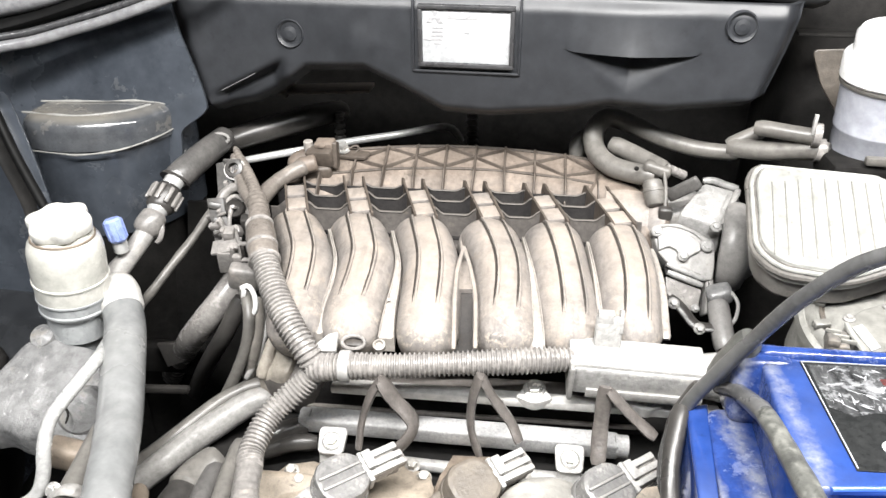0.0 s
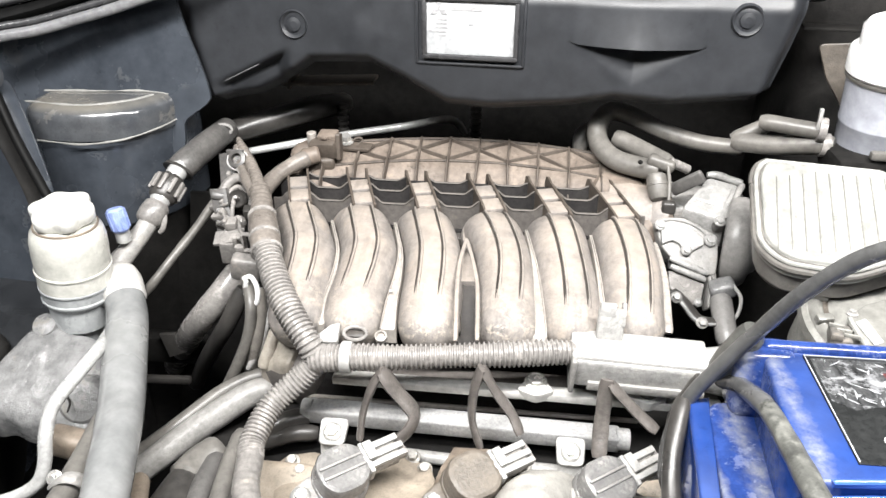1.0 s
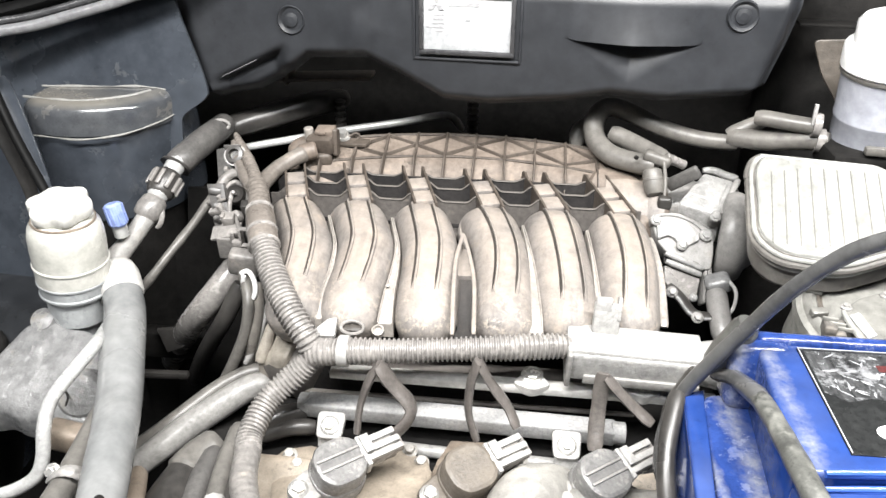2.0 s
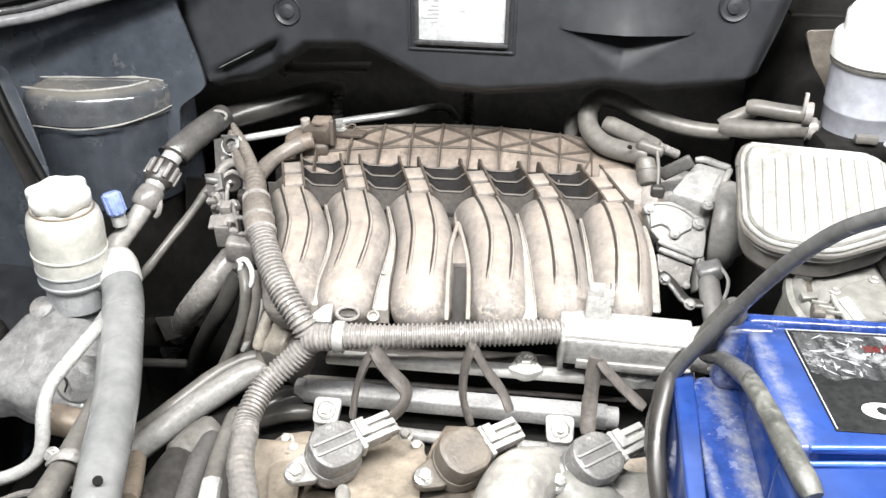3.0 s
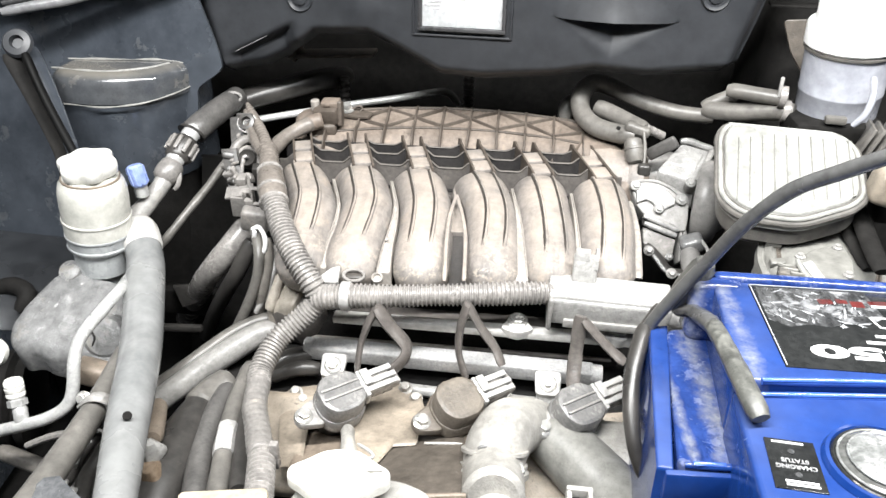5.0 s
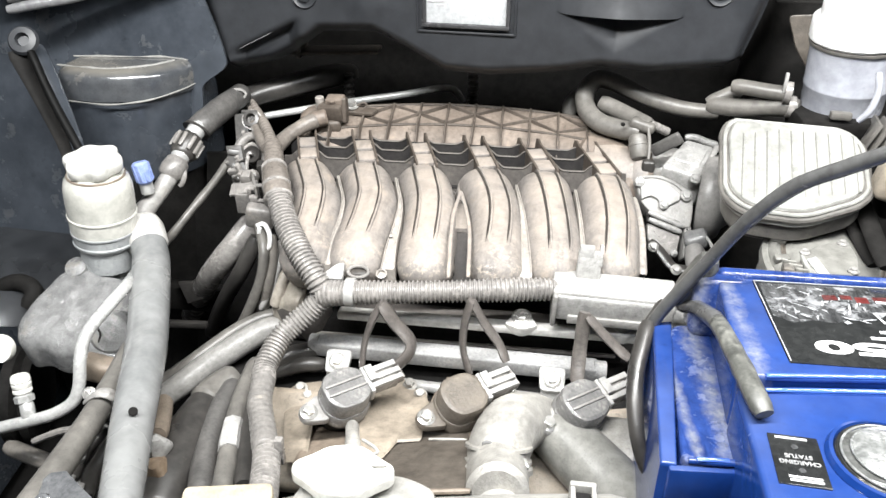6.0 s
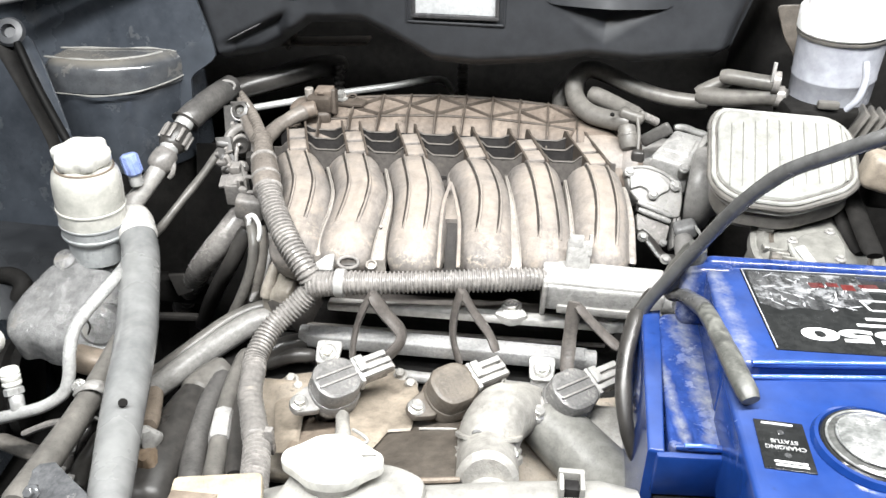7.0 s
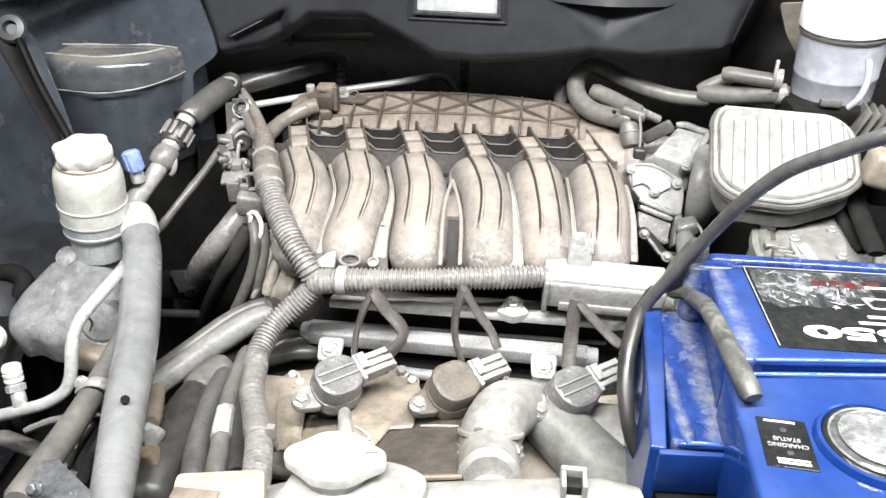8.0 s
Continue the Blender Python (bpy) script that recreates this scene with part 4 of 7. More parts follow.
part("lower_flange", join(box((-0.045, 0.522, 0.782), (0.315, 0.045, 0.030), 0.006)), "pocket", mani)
lip_at = Vector((0.0109, 0.4800, 0.8145))
part("flange_lip", box(lip_at, (0.300, 0.012, 0.007), 0.0015, (0, 0.5, 0)), "hose_pale", mani, "pale cream edge of the flange")
part("flange_web", box(lip_at + Vector((0, 0.015, -0.002)), (0.300, 0.020, 0.004), 0.001), "web", mani)
part("flange_foot", box((-0.045, 0.4985, 0.779), (0.30, 0.005, 0.003), 0.001), "seam", mani)
part("flange_end", lathe([(0.020, -0.02), (0.023, 0.004), (0.021, 0.018), (0.014, 0.026), (0.004, 0.028)], (-0.178, 0.512, 0.79), (-0.2, -0.35, 1), 28, lambda a, k: 1 + 0.12 * math.sin(2 * a + 1) + 0.06 * math.sin(5 * a)), "web", mani)
for at in ((0.0203, 0.4820, 0.8193), (0.1052, 0.4840, 0.8176)):
    part("boss", slab(rounded([(-0.015, -0.002), (0, -0.008), (0.015, -0.002), (0.007, 0.008), (-0.007, 0.008)], 0.004), 0.010, 0.0015, Matrix.Translation(at) @ pose(0, -0.003, -0.006, 18, 0, 0)), "hose_pale", mani)
    bolt(mani, Vector(at) + Vector((0, -0.001, 0.005)), (0, -0.35, 1), 0.006)

part("end_housing", block([(-0.2110, 0.5020, 0.8030), (-0.1780, 0.4860, 0.8200), (-0.1720, 0.5120, 0.8330), (-0.2010, 0.5250, 0.8280)], 0.03, 0.006, 3), "tan_pale", mani, "pale tan end housing")
part("end_lip", tube([(-0.2040, 0.5000, 0.8040), (-0.2000, 0.5060, 0.8180), (-0.1960, 0.5150, 0.8330)], [0.006, 0.0055, 0.0045], 12, 0.004, rnd=0.1), "tan_pale", mani)

# ---- engine below ----
eng = thing("engine_block", (-0.05, 0.55, 0.45), "near-black engine block and cylinder heads", "engine")
part("block", box((-0.05, 0.60, 0.60), (0.42, 0.30, 0.30), 0.02), "black", eng)
part("head", box((-0.03, 0.46, 0.715), (0.36, 0.12, 0.07), 0.01, (22, 0, 0)), "black", eng)
part("valley", box((-0.05, 0.49, 0.752), (0.32, 0.04, 0.012), 0.003), "pocket", eng)


# ---- valve cover, fuel rail, coils ----
cover = thing("valve_cover", (-0.03, 0.42, 0.73), "tan dust-caked front valve cover with bolts along its edge", "valve cover")
tilt = pose(-0.03, 0.425, 0.752, 20, 0, 0)
part("shell", slab(rounded([(-0.165, -0.075), (0.17, -0.075), (0.17, 0.004), (0.11, 0.010), (0.095, 0.000), (0.035, 0.002), (0.025, 0.014), (-0.005, 0.014), (-0.018, 0.002), (-0.10, 0.000), (-0.115, 0.014), (-0.165, 0.014)], 0.008), 0.012, 0.006, tilt, seg=4), "tan", cover)
part("centre_plate", facet([(-0.1097, 0.3600, 0.7738), (-0.1114, 0.4050, 0.7658), (-0.1027, 0.4320, 0.7678), (-0.0926, 0.4360, 0.7705), (-0.0757, 0.4340, 0.7713), (-0.0674, 0.4240, 0.7695), (-0.0544, 0.4200, 0.7717), (-0.0509, 0.4080, 0.7715), (-0.0504, 0.3680, 0.7778), (-0.0668, 0.3660, 0.7766), (-0.0734, 0.3460, 0.7798), (-0.0837, 0.3380, 0.7807)], 0.02, 0.004), "tan", cover, "tan dust-caked raised plate")
part("side_plate", facet([(-0.1539, 0.3450, 0.7656), (-0.1783, 0.4240, 0.7568), (-0.1729, 0.4300, 0.7592), (-0.1514, 0.4340, 0.7612), (-0.1199, 0.4250, 0.7632), (-0.1187, 0.3920, 0.7662), (-0.1352, 0.3940, 0.7638), (-0.1439, 0.3910, 0.7631), (-0.1435, 0.3800, 0.7646), (-0.1379, 0.3450, 0.7675)], 0.02, 0.004), "tan", cover, "tan dust-caked raised plate")
part("lower_plate", facet([(-0.1434, 0.3350, 0.7697), (-0.1487, 0.3920, 0.7544), (-0.1174, 0.4040, 0.7569), (-0.0936, 0.3820, 0.7612), (-0.0729, 0.3250, 0.7781)], 0.012, 0.002), "rust", cover, "darker stained lower plate")
part("coil_seat", facet([(-0.0473, 0.3760, 0.7720), (-0.0497, 0.4200, 0.7686), (-0.0420, 0.4420, 0.7707), (0.0013, 0.4400, 0.7742), (0.0062, 0.3760, 0.7780)], 0.02, 0.004), "rust", cover, "brown stained coil seat")
part("heat_shield", facet([(-0.0796, 0.3180, 0.7810), (-0.0817, 0.3520, 0.7731), (-0.0702, 0.3800, 0.7704), (-0.0517, 0.3820, 0.7730), (-0.0143, 0.3760, 0.7803), (-0.0069, 0.3050, 0.7980), (-0.0461, 0.3030, 0.7941)], 0.006, 0.0015), "brown", cover, "brown flat heat shield")
part("shield_lip", tube([(-0.0456, 0.3000, 0.7983), (-0.0287, 0.3000, 0.8004), (-0.0067, 0.3020, 0.8022)], 0.0022, 8, 0.006), "rust", cover)
part("shield_bead", tube([(-0.0444, 0.3720, 0.7794), (-0.0292, 0.3720, 0.7811), (-0.0153, 0.3720, 0.7821)], 0.0012, 8, 0.006), "elbow", cover)
part("side_plate", facet([(0.0263, 0.4200, 0.7208), (0.0385, 0.4550, 0.7451), (0.0699, 0.4600, 0.7506), (0.1223, 0.4550, 0.7540), (0.1219, 0.4200, 0.7320)], 0.02, 0.004), "tan", cover)
for at in ((-0.0707, 0.4450, 0.7703), (-0.0604, 0.4350, 0.7684), (-0.1657, 0.4400, 0.7599), (-0.1563, 0.4300, 0.7603), (0.0146, 0.4400, 0.7750)):
    bolt(cover, at, (0, -0.4, 1), 0.0042, 0.006, "elbow")

rail = thing("fuel_rail", (-0.05, 0.475, 0.775), "dusty grey steel fuel rail held by bolted brackets", "fuel rail")
r0, r1 = Vector((-0.1606, 0.4780, 0.7815)), Vector((0.0873, 0.4720, 0.7815))
rd = (r1 - r0).normalized()
rot = (0, -math.degrees(math.asin(rd.z)), math.degrees(math.atan2(rd.y, rd.x)))
part("rail", box((r0 + r1) / 2, ((r1 - r0).length, 0.0165, 0.0150), 0.0022, (6, rot[1], rot[2]), 3), "rail", rail)
part("end_cap", rod(r0 - rd * 0.006, r0 + rd * 0.003, 0.0092), "rail", rail)
part("end_cap", rod(r1 - rd * 0.003, r1 + rd * 0.008, 0.0088), "rail", rail)
part("lower_rail", tube([r0 + Vector((0.05, -0.018, -0.021)), (r0 + r1) / 2 + Vector((0, -0.018, -0.022)), r1 + Vector((-0.02, -0.018, -0.022))], 0.0052, 14, 0.008), "plug", rail)
for at in ((-0.1340, 0.4500, 0.7836), (0.0488, 0.4480, 0.7846)):
    a = Vector(at)
    br = part("bracket", join(slab(rounded([(-0.010, -0.010), (0.010, -0.010), (0.0115, 0.012), (-0.0115, 0.012)], 0.005), 0.003, 0.001, Matrix.Translation(a) @ pose(0, 0, 0, 30, 0, 0)), box(a + Vector((0, -0.008, -0.016)), (0.018, 0.003, 0.022), 0.001, (-10, 0, 0))), "alu", rail, "pale bolted bracket")
    bolt(br, a + Vector((0, -0.0015, 0.003)), (0, -0.5, 0.87), 0.0052, 0.006)


def coil(at, turn, skin, label):
    ob = thing("ignition_coil", (0, 0, 0), label, "ignition coil", "row of ignition coils")
    ob.matrix_basis = Matrix.Translation(at) @ pose(0, 0, 0, 22, 0, turn) @ Matrix.Scale(0.88, 4)
    disc = rounded([(-0.012, -0.020), (0.010, -0.0205), (0.021, -0.012), (0.021, 0.012), (0.010, 0.0205), (-0.012, 0.020), (-0.021, 0.009), (-0.021, -0.009)], 0.011, 4)
    part("head", slab(disc, 0.024, 0.004, pose(0, 0, -0.018), seg=2), skin, ob, local=True)
    part("skirt", slab([(x * 1.07, y * 1.07) for x, y in disc], 0.014, 0.003, pose(0, 0, -0.026), seg=2), skin, ob, local=True)
    part("stem", lathe([(0.014, -0.065), (0.015, -0.02)], seg=24), "hose_dark", ob, local=True)
    for y in (-0.0045, 0.0045):
        if skin == "coil":
            part("ridge", box((0, y, 0.0065), (0.036, 0.0022, 0.0026), 0.0008), "alu_dull", ob, local=True)
    part("ear", slab(rounded([(-0.042, -0.007), (-0.042, 0.007), (-0.018, 0.015), (-0.018, -0.015)], 0.007), 0.007, 0.002, pose(0, 0, -0.022)), "alu_dull" if skin == "coil" else skin, ob, local=True)
    bolt(ob, (-0.034, 0, -0.015), (0, 0, 1), 0.0055, 0.006, local=True)
    plug = part("connector", join(box((0.034, 0, -0.004), (0.030, 0.0205, 0.012), 0.0012), box((0.052, 0, -0.005), (0.010, 0.017, 0.009), 0.001)), "conduit", ob, "ribbed pale plastic connector", local=True)
    for y, w in ((-0.0078, 0.0048), (-0.0008, 0.0054), (0.0072, 0.0056)):
        part("latch_rib", box((0.036, y, 0.0030), (0.036 - 0.3 * abs(y), w, 0.005), 0.001), "plug", plug, local=True)
    part("latch", box((0.026, 0.004, 0.0060), (0.008, 0.016, 0.004), 0.001), "plug", plug, local=True)
    part("seal_ring", box((0.0215, 0, -0.003), (0.004, 0.027, 0.016), 0.001), "plug", plug, local=True)
    return ob


coil((-0.1123, 0.3906, 0.8050), 40, "coil", "grey ignition coil with a pale connector, dusty cap")
coil((-0.0210, 0.3951, 0.8050), 38, "coil_brown", "brown dirt-caked ignition coil with a pale connector")
coil((0.0719, 0.4035, 0.8020), 38, "coil", "grey ignition coil with a pale connector, dusty cap")

leads = (
    (((-0.0931, 0.4480, 0.8501), (-0.1013, 0.4460, 0.8342), (-0.1076, 0.4420, 0.8137), (-0.1091, 0.4320, 0.7959)), 0.0065),
    (((-0.0940, 0.4480, 0.8500), (-0.0825, 0.4460, 0.8330), (-0.0694, 0.4420, 0.8188), (-0.0705, 0.4360, 0.8093), (-0.0810, 0.4250, 0.8016)), 0.0085),
    (((-0.0205, 0.4500, 0.8574), (-0.0254, 0.4480, 0.8365), (-0.0258, 0.4420, 0.8154), (-0.0183, 0.4300, 0.7992)), 0.0065),
    (((-0.0196, 0.4500, 0.8564), (-0.0098, 0.4480, 0.8389), (0.0030, 0.4440, 0.8222), (0.0104, 0.4360, 0.8100)), 0.006),
    (((0.0701, 0.4550, 0.8509), (0.0696, 0.4530, 0.8358), (0.0685, 0.4460, 0.8154), (0.0675, 0.4320, 0.7973)), 0.0058),
    (((0.0721, 0.4550, 0.8483), (0.0850, 0.4520, 0.8350), (0.0997, 0.4480, 0.8219), (0.1081, 0.4440, 0.8166)), 0.0066),
)
for pts, r in leads:
    lead = thing("coil_lead", pts[0], "dusty taped wiring lead running down to an ignition coil", "wiring lead", "coil leads")
    part("sheath", tube(pts, r, 12, 0.004, flat=0.42, rnd=0.18), "wire", lead)

# ---- wiring loom ----
loom = thing("wiring_loom", (-0.1395, 0.4600, 0.8482), "grey corrugated wiring conduit forking into three branches", "wiring loom")
part("conduit", tube([(-0.1450, 0.4620, 0.8454), (-0.1153, 0.4600, 0.8512), (-0.0824, 0.4620, 0.8526), (-0.0453, 0.4660, 0.8542), (-0.0082, 0.4700, 0.8557), (0.0241, 0.4760, 0.8557), (0.0474, 0.4800, 0.8551)], [0.0105, 0.0105, 0.0097, 0.0092, 0.0102, 0.0102, 0.0092], 18, pitch=0.0036, depth=0.0017), "conduit", loom)
part("conduit", tube([(-0.1450, 0.4620, 0.8454), (-0.1537, 0.4660, 0.8589), (-0.1702, 0.4820, 0.8733), (-0.1871, 0.5050, 0.8873), (-0.2011, 0.5300, 0.9002)], [0.0100, 0.0104, 0.0112, 0.0112, 0.0108], 18, pitch=0.0036, depth=0.0017), "conduit", loom)
part("conduit", tube([(-0.1441, 0.4620, 0.8444), (-0.1589, 0.4550, 0.8301), (-0.1778, 0.4400, 0.8146), (-0.1845, 0.4150, 0.8034), (-0.1812, 0.3980, 0.8010)], [0.0096, 0.0100, 0.0100, 0.0100, 0.0098], 18, pitch=0.0036, depth=0.0017), "conduit", loom)
part("tape_wrap", tube([(-0.1815, 0.3990, 0.8010), (-0.1765, 0.3740, 0.7990), (-0.1683, 0.3550, 0.8001), (-0.1585, 0.3320, 0.8022), (-0.1535, 0.3210, 0.8033)], [0.0098, 0.0097, 0.0096, 0.0099, 0.0097], 18, 0.003, pitch=0.007, depth=0.0004, rnd=0.05), "tape", loom, "smooth grey tape wrapping")
part("conduit", tube([(-0.1545, 0.3235, 0.8030), (-0.1500, 0.3120, 0.8042), (-0.1422, 0.2850, 0.8073), (-0.1354, 0.2600, 0.8115)], [0.0096, 0.0100, 0.0100, 0.0098], 18, pitch=0.0044, depth=0.0022), "conduit", loom)
part("clip", box((-0.1422, 0.3180, 0.8066), (0.006, 0.006, 0.022), 0.001), "conduit", loom)
part("collar", tube([(-0.2005, 0.5290, 0.8975), (-0.2050, 0.5400, 0.9020), (-0.2098, 0.5520, 0.9070), (-0.2150, 0.5660, 0.9120)], [0.0122, 0.0124, 0.0126, 0.0112], 20, 0.004, rnd=0.05), "tape_brown", loom, "smooth taped sleeve")
for at, r in (((-0.2010, 0.5302, 0.8980), 0.0132), ((-0.2065, 0.5436, 0.9035), 0.0131), ((-0.2148, 0.5655, 0.9118), 0.0119)):
    part("band", lathe([(r - 0.001, -0.002), (r, -0.0012), (r, 0.0012), (r - 0.001, 0.002)], at, (-0.34, 0.87, 0.35), 24), "conduit", loom)
part("neck", tube([(-0.2150, 0.5660, 0.9120), (-0.2205, 0.5830, 0.9165), (-0.2270, 0.5990, 0.9205)], [0.0098, 0.0092, 0.0094], 18, pitch=0.0058, depth=0.0007), "tape_brown", loom)
part("tape_wrap", tube([(-0.2260, 0.5970, 0.9200), (-0.2350, 0.6150, 0.9240), (-0.2495, 0.6400, 0.9300), (-0.2600, 0.6550, 0.9350), (-0.2682, 0.6680, 0.9403)], [0.0068, 0.0060, 0.0055, 0.0045, 0.0028], 16, pitch=0.005, depth=0.0008, rnd=0.14), "tape_brown", loom, "wrinkled tape wrapping")
part("tape_wrap", tube([(-0.2310, 0.5960, 0.9170), (-0.2440, 0.6150, 0.9210), (-0.2570, 0.6380, 0.9270), (-0.2680, 0.6600, 0.9360)], [0.0058, 0.0050, 0.0044, 0.0030], 14, 0.004, rnd=0.16), "tape_brown", loom, "second taped strand")
part("tape_wrap", tube([(-0.1486, 0.4610, 0.8457), (-0.1385, 0.4600, 0.8483), (-0.1288, 0.4600, 0.8496)], 0.0108, 18, pitch=0.0036, depth=0.0012), "conduit", loom)
part("tie_band", lathe([(0.0115, -0.004), (0.0121, -0.003), (0.0121, 0.003), (0.0115, 0.004)], (-0.1221, 0.4600, 0.8507), (1, 0.02, 0), 24), "plug", loom, "pale cable tie band")
lugm = Matrix.Translation((-0.1287, 0.4780, 0.8582)) @ pose(0, 0, 0, 25, 0, 0)
part("lug_plate", slab(rounded([(-0.018, -0.010), (0.004, -0.009), (0.003, 0.008), (-0.004, 0.006)], 0.002), 0.004, 0.001, lugm @ pose(-0.006, 0, 0)), "plug", loom, "pale plastic lug")
part("lug_ring", tube([lugm @ Vector((0.010 + 0.0088 * math.cos(a), 0.0058 * math.sin(a), 0.003)) for a in np.linspace(0, 2 * math.pi, 13)], 0.0015, 8, 0.003), "conduit", loom)
part("lug_screw", box(lugm @ Vector((0.010, 0, 0.001)), (0.014, 0.006, 0.004), 0.0015, (25, 0, 0)), "rib", loom)

duct = thing("cable_duct", (0.0893, 0.4800, 0.8529), "dusty pale grey plastic cable duct box", "cable duct")
dm = Matrix.Translation((0.0941, 0.4840, 0.8452)) @ pose(0, 0, 0, 6, 2, 0)
part("body", move(box((0, 0, 0), (0.098, 0.034, 0.026), 0.004, seg=3), dm), "alu", duct)
part("lid", move(box((0.0, 0.001, 0.0125), (0.100, 0.032, 0.006), 0.002), dm), "plug", duct)
part("lip", move(box((-0.048, -0.002, -0.001), (0.004, 0.038, 0.031), 0.0015), dm), "alu_dull", duct)
part("skirt", move(box((0.006, -0.018, -0.009), (0.085, 0.003, 0.008), 0.001), dm), "alu_dull", duct)
part("tab", move(join(box((-0.022, 0.014, 0.024), (0.020, 0.008, 0.026), 0.002, (-20, 0, 0)), box((-0.025, 0.017, 0.036), (0.012, 0.006, 0.010), 0.001, (-20, 0, 0)), box((-0.013, 0.018, 0.032), (0.003, 0.009, 0.018), 0.001, (-30, 0, 0))), dm), "plug", duct)
part("spout", tube([dm @ Vector((0.04, 0.0, 0.0)), dm @ Vector((0.065, 0.002, 0.0)), dm @ Vector((0.09, 0.002, -0.002)), dm @ Vector((0.102, -0.002, -0.008))], [0.015, 0.019, 0.018, 0.010], 18, 0.004), "alu", duct)

# ---- connectors beside the loom ----
bank = thing("connector_bank", (-0.25, 0.60, 0.86), "stack of dusty grey plug connectors on a bracket", "plug connectors")
# added black block that darkens the space behind the connectors
part("dark_filler", box((-0.258, 0.640, 0.885), (0.026, 0.012, 0.050), 0.003, (20, 0, 8)), "black", bank)
part("upper_bracket", join(plate_of([(-0.2815, 0.6490, 0.9320), (-0.2660, 0.6490, 0.9350), (-0.2600, 0.6300, 0.9080), (-0.2760, 0.6300, 0.9050)], 0.005, 0.001), box((-0.2625, 0.6435, 0.930), (0.016, 0.003, 0.020), 0.001, (14, 0, 6))), "foam", bank, "grey steel hanger plate")
ring = part("upper_plug", lathe([(0.0045, 0), (0.0080, 0), (0.0090, 0.003), (0.0080, 0.008), (0.0050, 0.0085), (0.0045, 0.004)], (-0.2595, 0.641, 0.929), (0.05, -0.8, 0.6), 24), "hose_dark", bank)
part("rim", lathe([(0.0092, 0.002), (0.0102, 0.002), (0.0102, 0.004), (0.0092, 0.004)], (-0.2595, 0.641, 0.929), (0.05, -0.8, 0.6), 24), "conduit", ring)
for dx, dz in ((-0.008, -0.013), (0.006, -0.014), (0.010, -0.004)):
    part("prong", box((-0.2595 + dx, 0.634, 0.929 + dz), (0.0035, 0.005, 0.010), 0.0008, (14, 8 * dx / 0.01, 6)), "conduit", ring)
loop = part("loop_hose", tube([(-0.2680, 0.612, 0.896), (-0.2685, 0.618, 0.908), (-0.2620, 0.624, 0.9165), (-0.2525, 0.625, 0.9190), (-0.2430, 0.618, 0.9165), (-0.2375, 0.610, 0.9090), (-0.2365, 0.601, 0.8980)], 0.0046, 14, 0.003, rnd=0.12), "tape", bank, "grey taped loop")
part("inner_loop", tube([(-0.2640, 0.612, 0.898), (-0.2620, 0.618, 0.908), (-0.2540, 0.620, 0.9125), (-0.2455, 0.614, 0.9085)], 0.0022, 10, 0.003), "conduit", loop)
socket = part("socket", lathe([(0.0085, -0.006), (0.0090, 0.004), (0.0078, 0.006), (0.0060, 0.0040), (0.0040, 0.0028), (0.001, 0.0026)], (-0.2510, 0.608, 0.9050), (0.08, -0.8, 0.6), 28), "hose_dark", bank, "dark round socket")
part("pin", rod((-0.2510, 0.606, 0.9070), (-0.2505, 0.600, 0.9115), 0.0018), "conduit", socket)
part("lower_bracket", plate_of([(-0.2800, 0.6130, 0.9120), (-0.2640, 0.6130, 0.9140), (-0.2450, 0.5780, 0.8620), (-0.2610, 0.5780, 0.8580)], 0.006, 0.0012), "foam", bank, "dusty upright bracket plate")
# dark blocks on the plate stand for shaded recesses
for f, w in ((0.12, 0.011), (0.34, 0.009), (0.52, 0.012), (0.72, 0.010)):
    c = Vector((-0.2720, 0.6130, 0.9130)).lerp(Vector((-0.2530, 0.5780, 0.8600)), f)
    part("recess", box(c + Vector((-0.001, -0.0005, 0.0008)), (w, 0.002, 0.0062), 0.0006, (-33, 14, 4)), "hose_dark", bank, "dark block standing for a recess")
for at, sx in (((-0.2725, 0.610, 0.8965), 0.016), ((-0.2675, 0.598, 0.8925), 0.013), ((-0.2600, 0.588, 0.8780), 0.010)):
    part("clip", join(box(at, (sx, 0.006, 0.0055), 0.001, (20, -14, -10)), box(Vector(at) + Vector((sx * 0.42, -0.002, 0.004)), (0.0035, 0.006, 0.010), 0.0008, (20, -14, -10))), "conduit", bank, "pale latch")
part("bolt_head", rod((-0.2785, 0.622, 0.9030), (-0.2785, 0.619, 0.9060), 0.0026), "hose_dark", bank)
part("lever", tube([(-0.2530, 0.604, 0.9100), (-0.2540, 0.597, 0.8990), (-0.2520, 0.588, 0.8850)], 0.0021, 10, 0.004), "conduit", bank, "thin pale lever")
part("knob", lathe([(0.002, -0.006), (0.0058, -0.004), (0.0064, 0.001), (0.0045, 0.005), (0.001, 0.006)], (-0.2455, 0.588, 0.8930), (0, -0.7, 0.7), 18), "conduit", bank)
part("dark_plug", box((-0.2395, 0.600, 0.8940), (0.009, 0.010, 0.020), 0.002, (20, 0, 10)), "hose_dark", bank)
plug = part("plug", move(slab([(-0.0085, -0.007), (0.0085, -0.007), (0.0110, 0.008), (-0.0110, 0.008)], 0.024, 0.002, pose(0, 0, -0.012)), Matrix.Translation((-0.2470, 0.570, 0.8760)) @ pose(0, 0, 0, 18, 4, 6)), "tape", bank, "pale grey plug")
part("collar", box((-0.2480, 0.569, 0.8880), (0.026, 0.016, 0.0032), 0.001, (18, -10, 6)), "conduit", plug)
part("latch", join(box((-0.2400, 0.562, 0.8880), (0.0035, 0.006, 0.012), 0.0008, (18, 8, 6)), box((-0.2370, 0.562, 0.8920), (0.007, 0.005, 0.003), 0.0008, (18, 8, 6))), "conduit", plug)
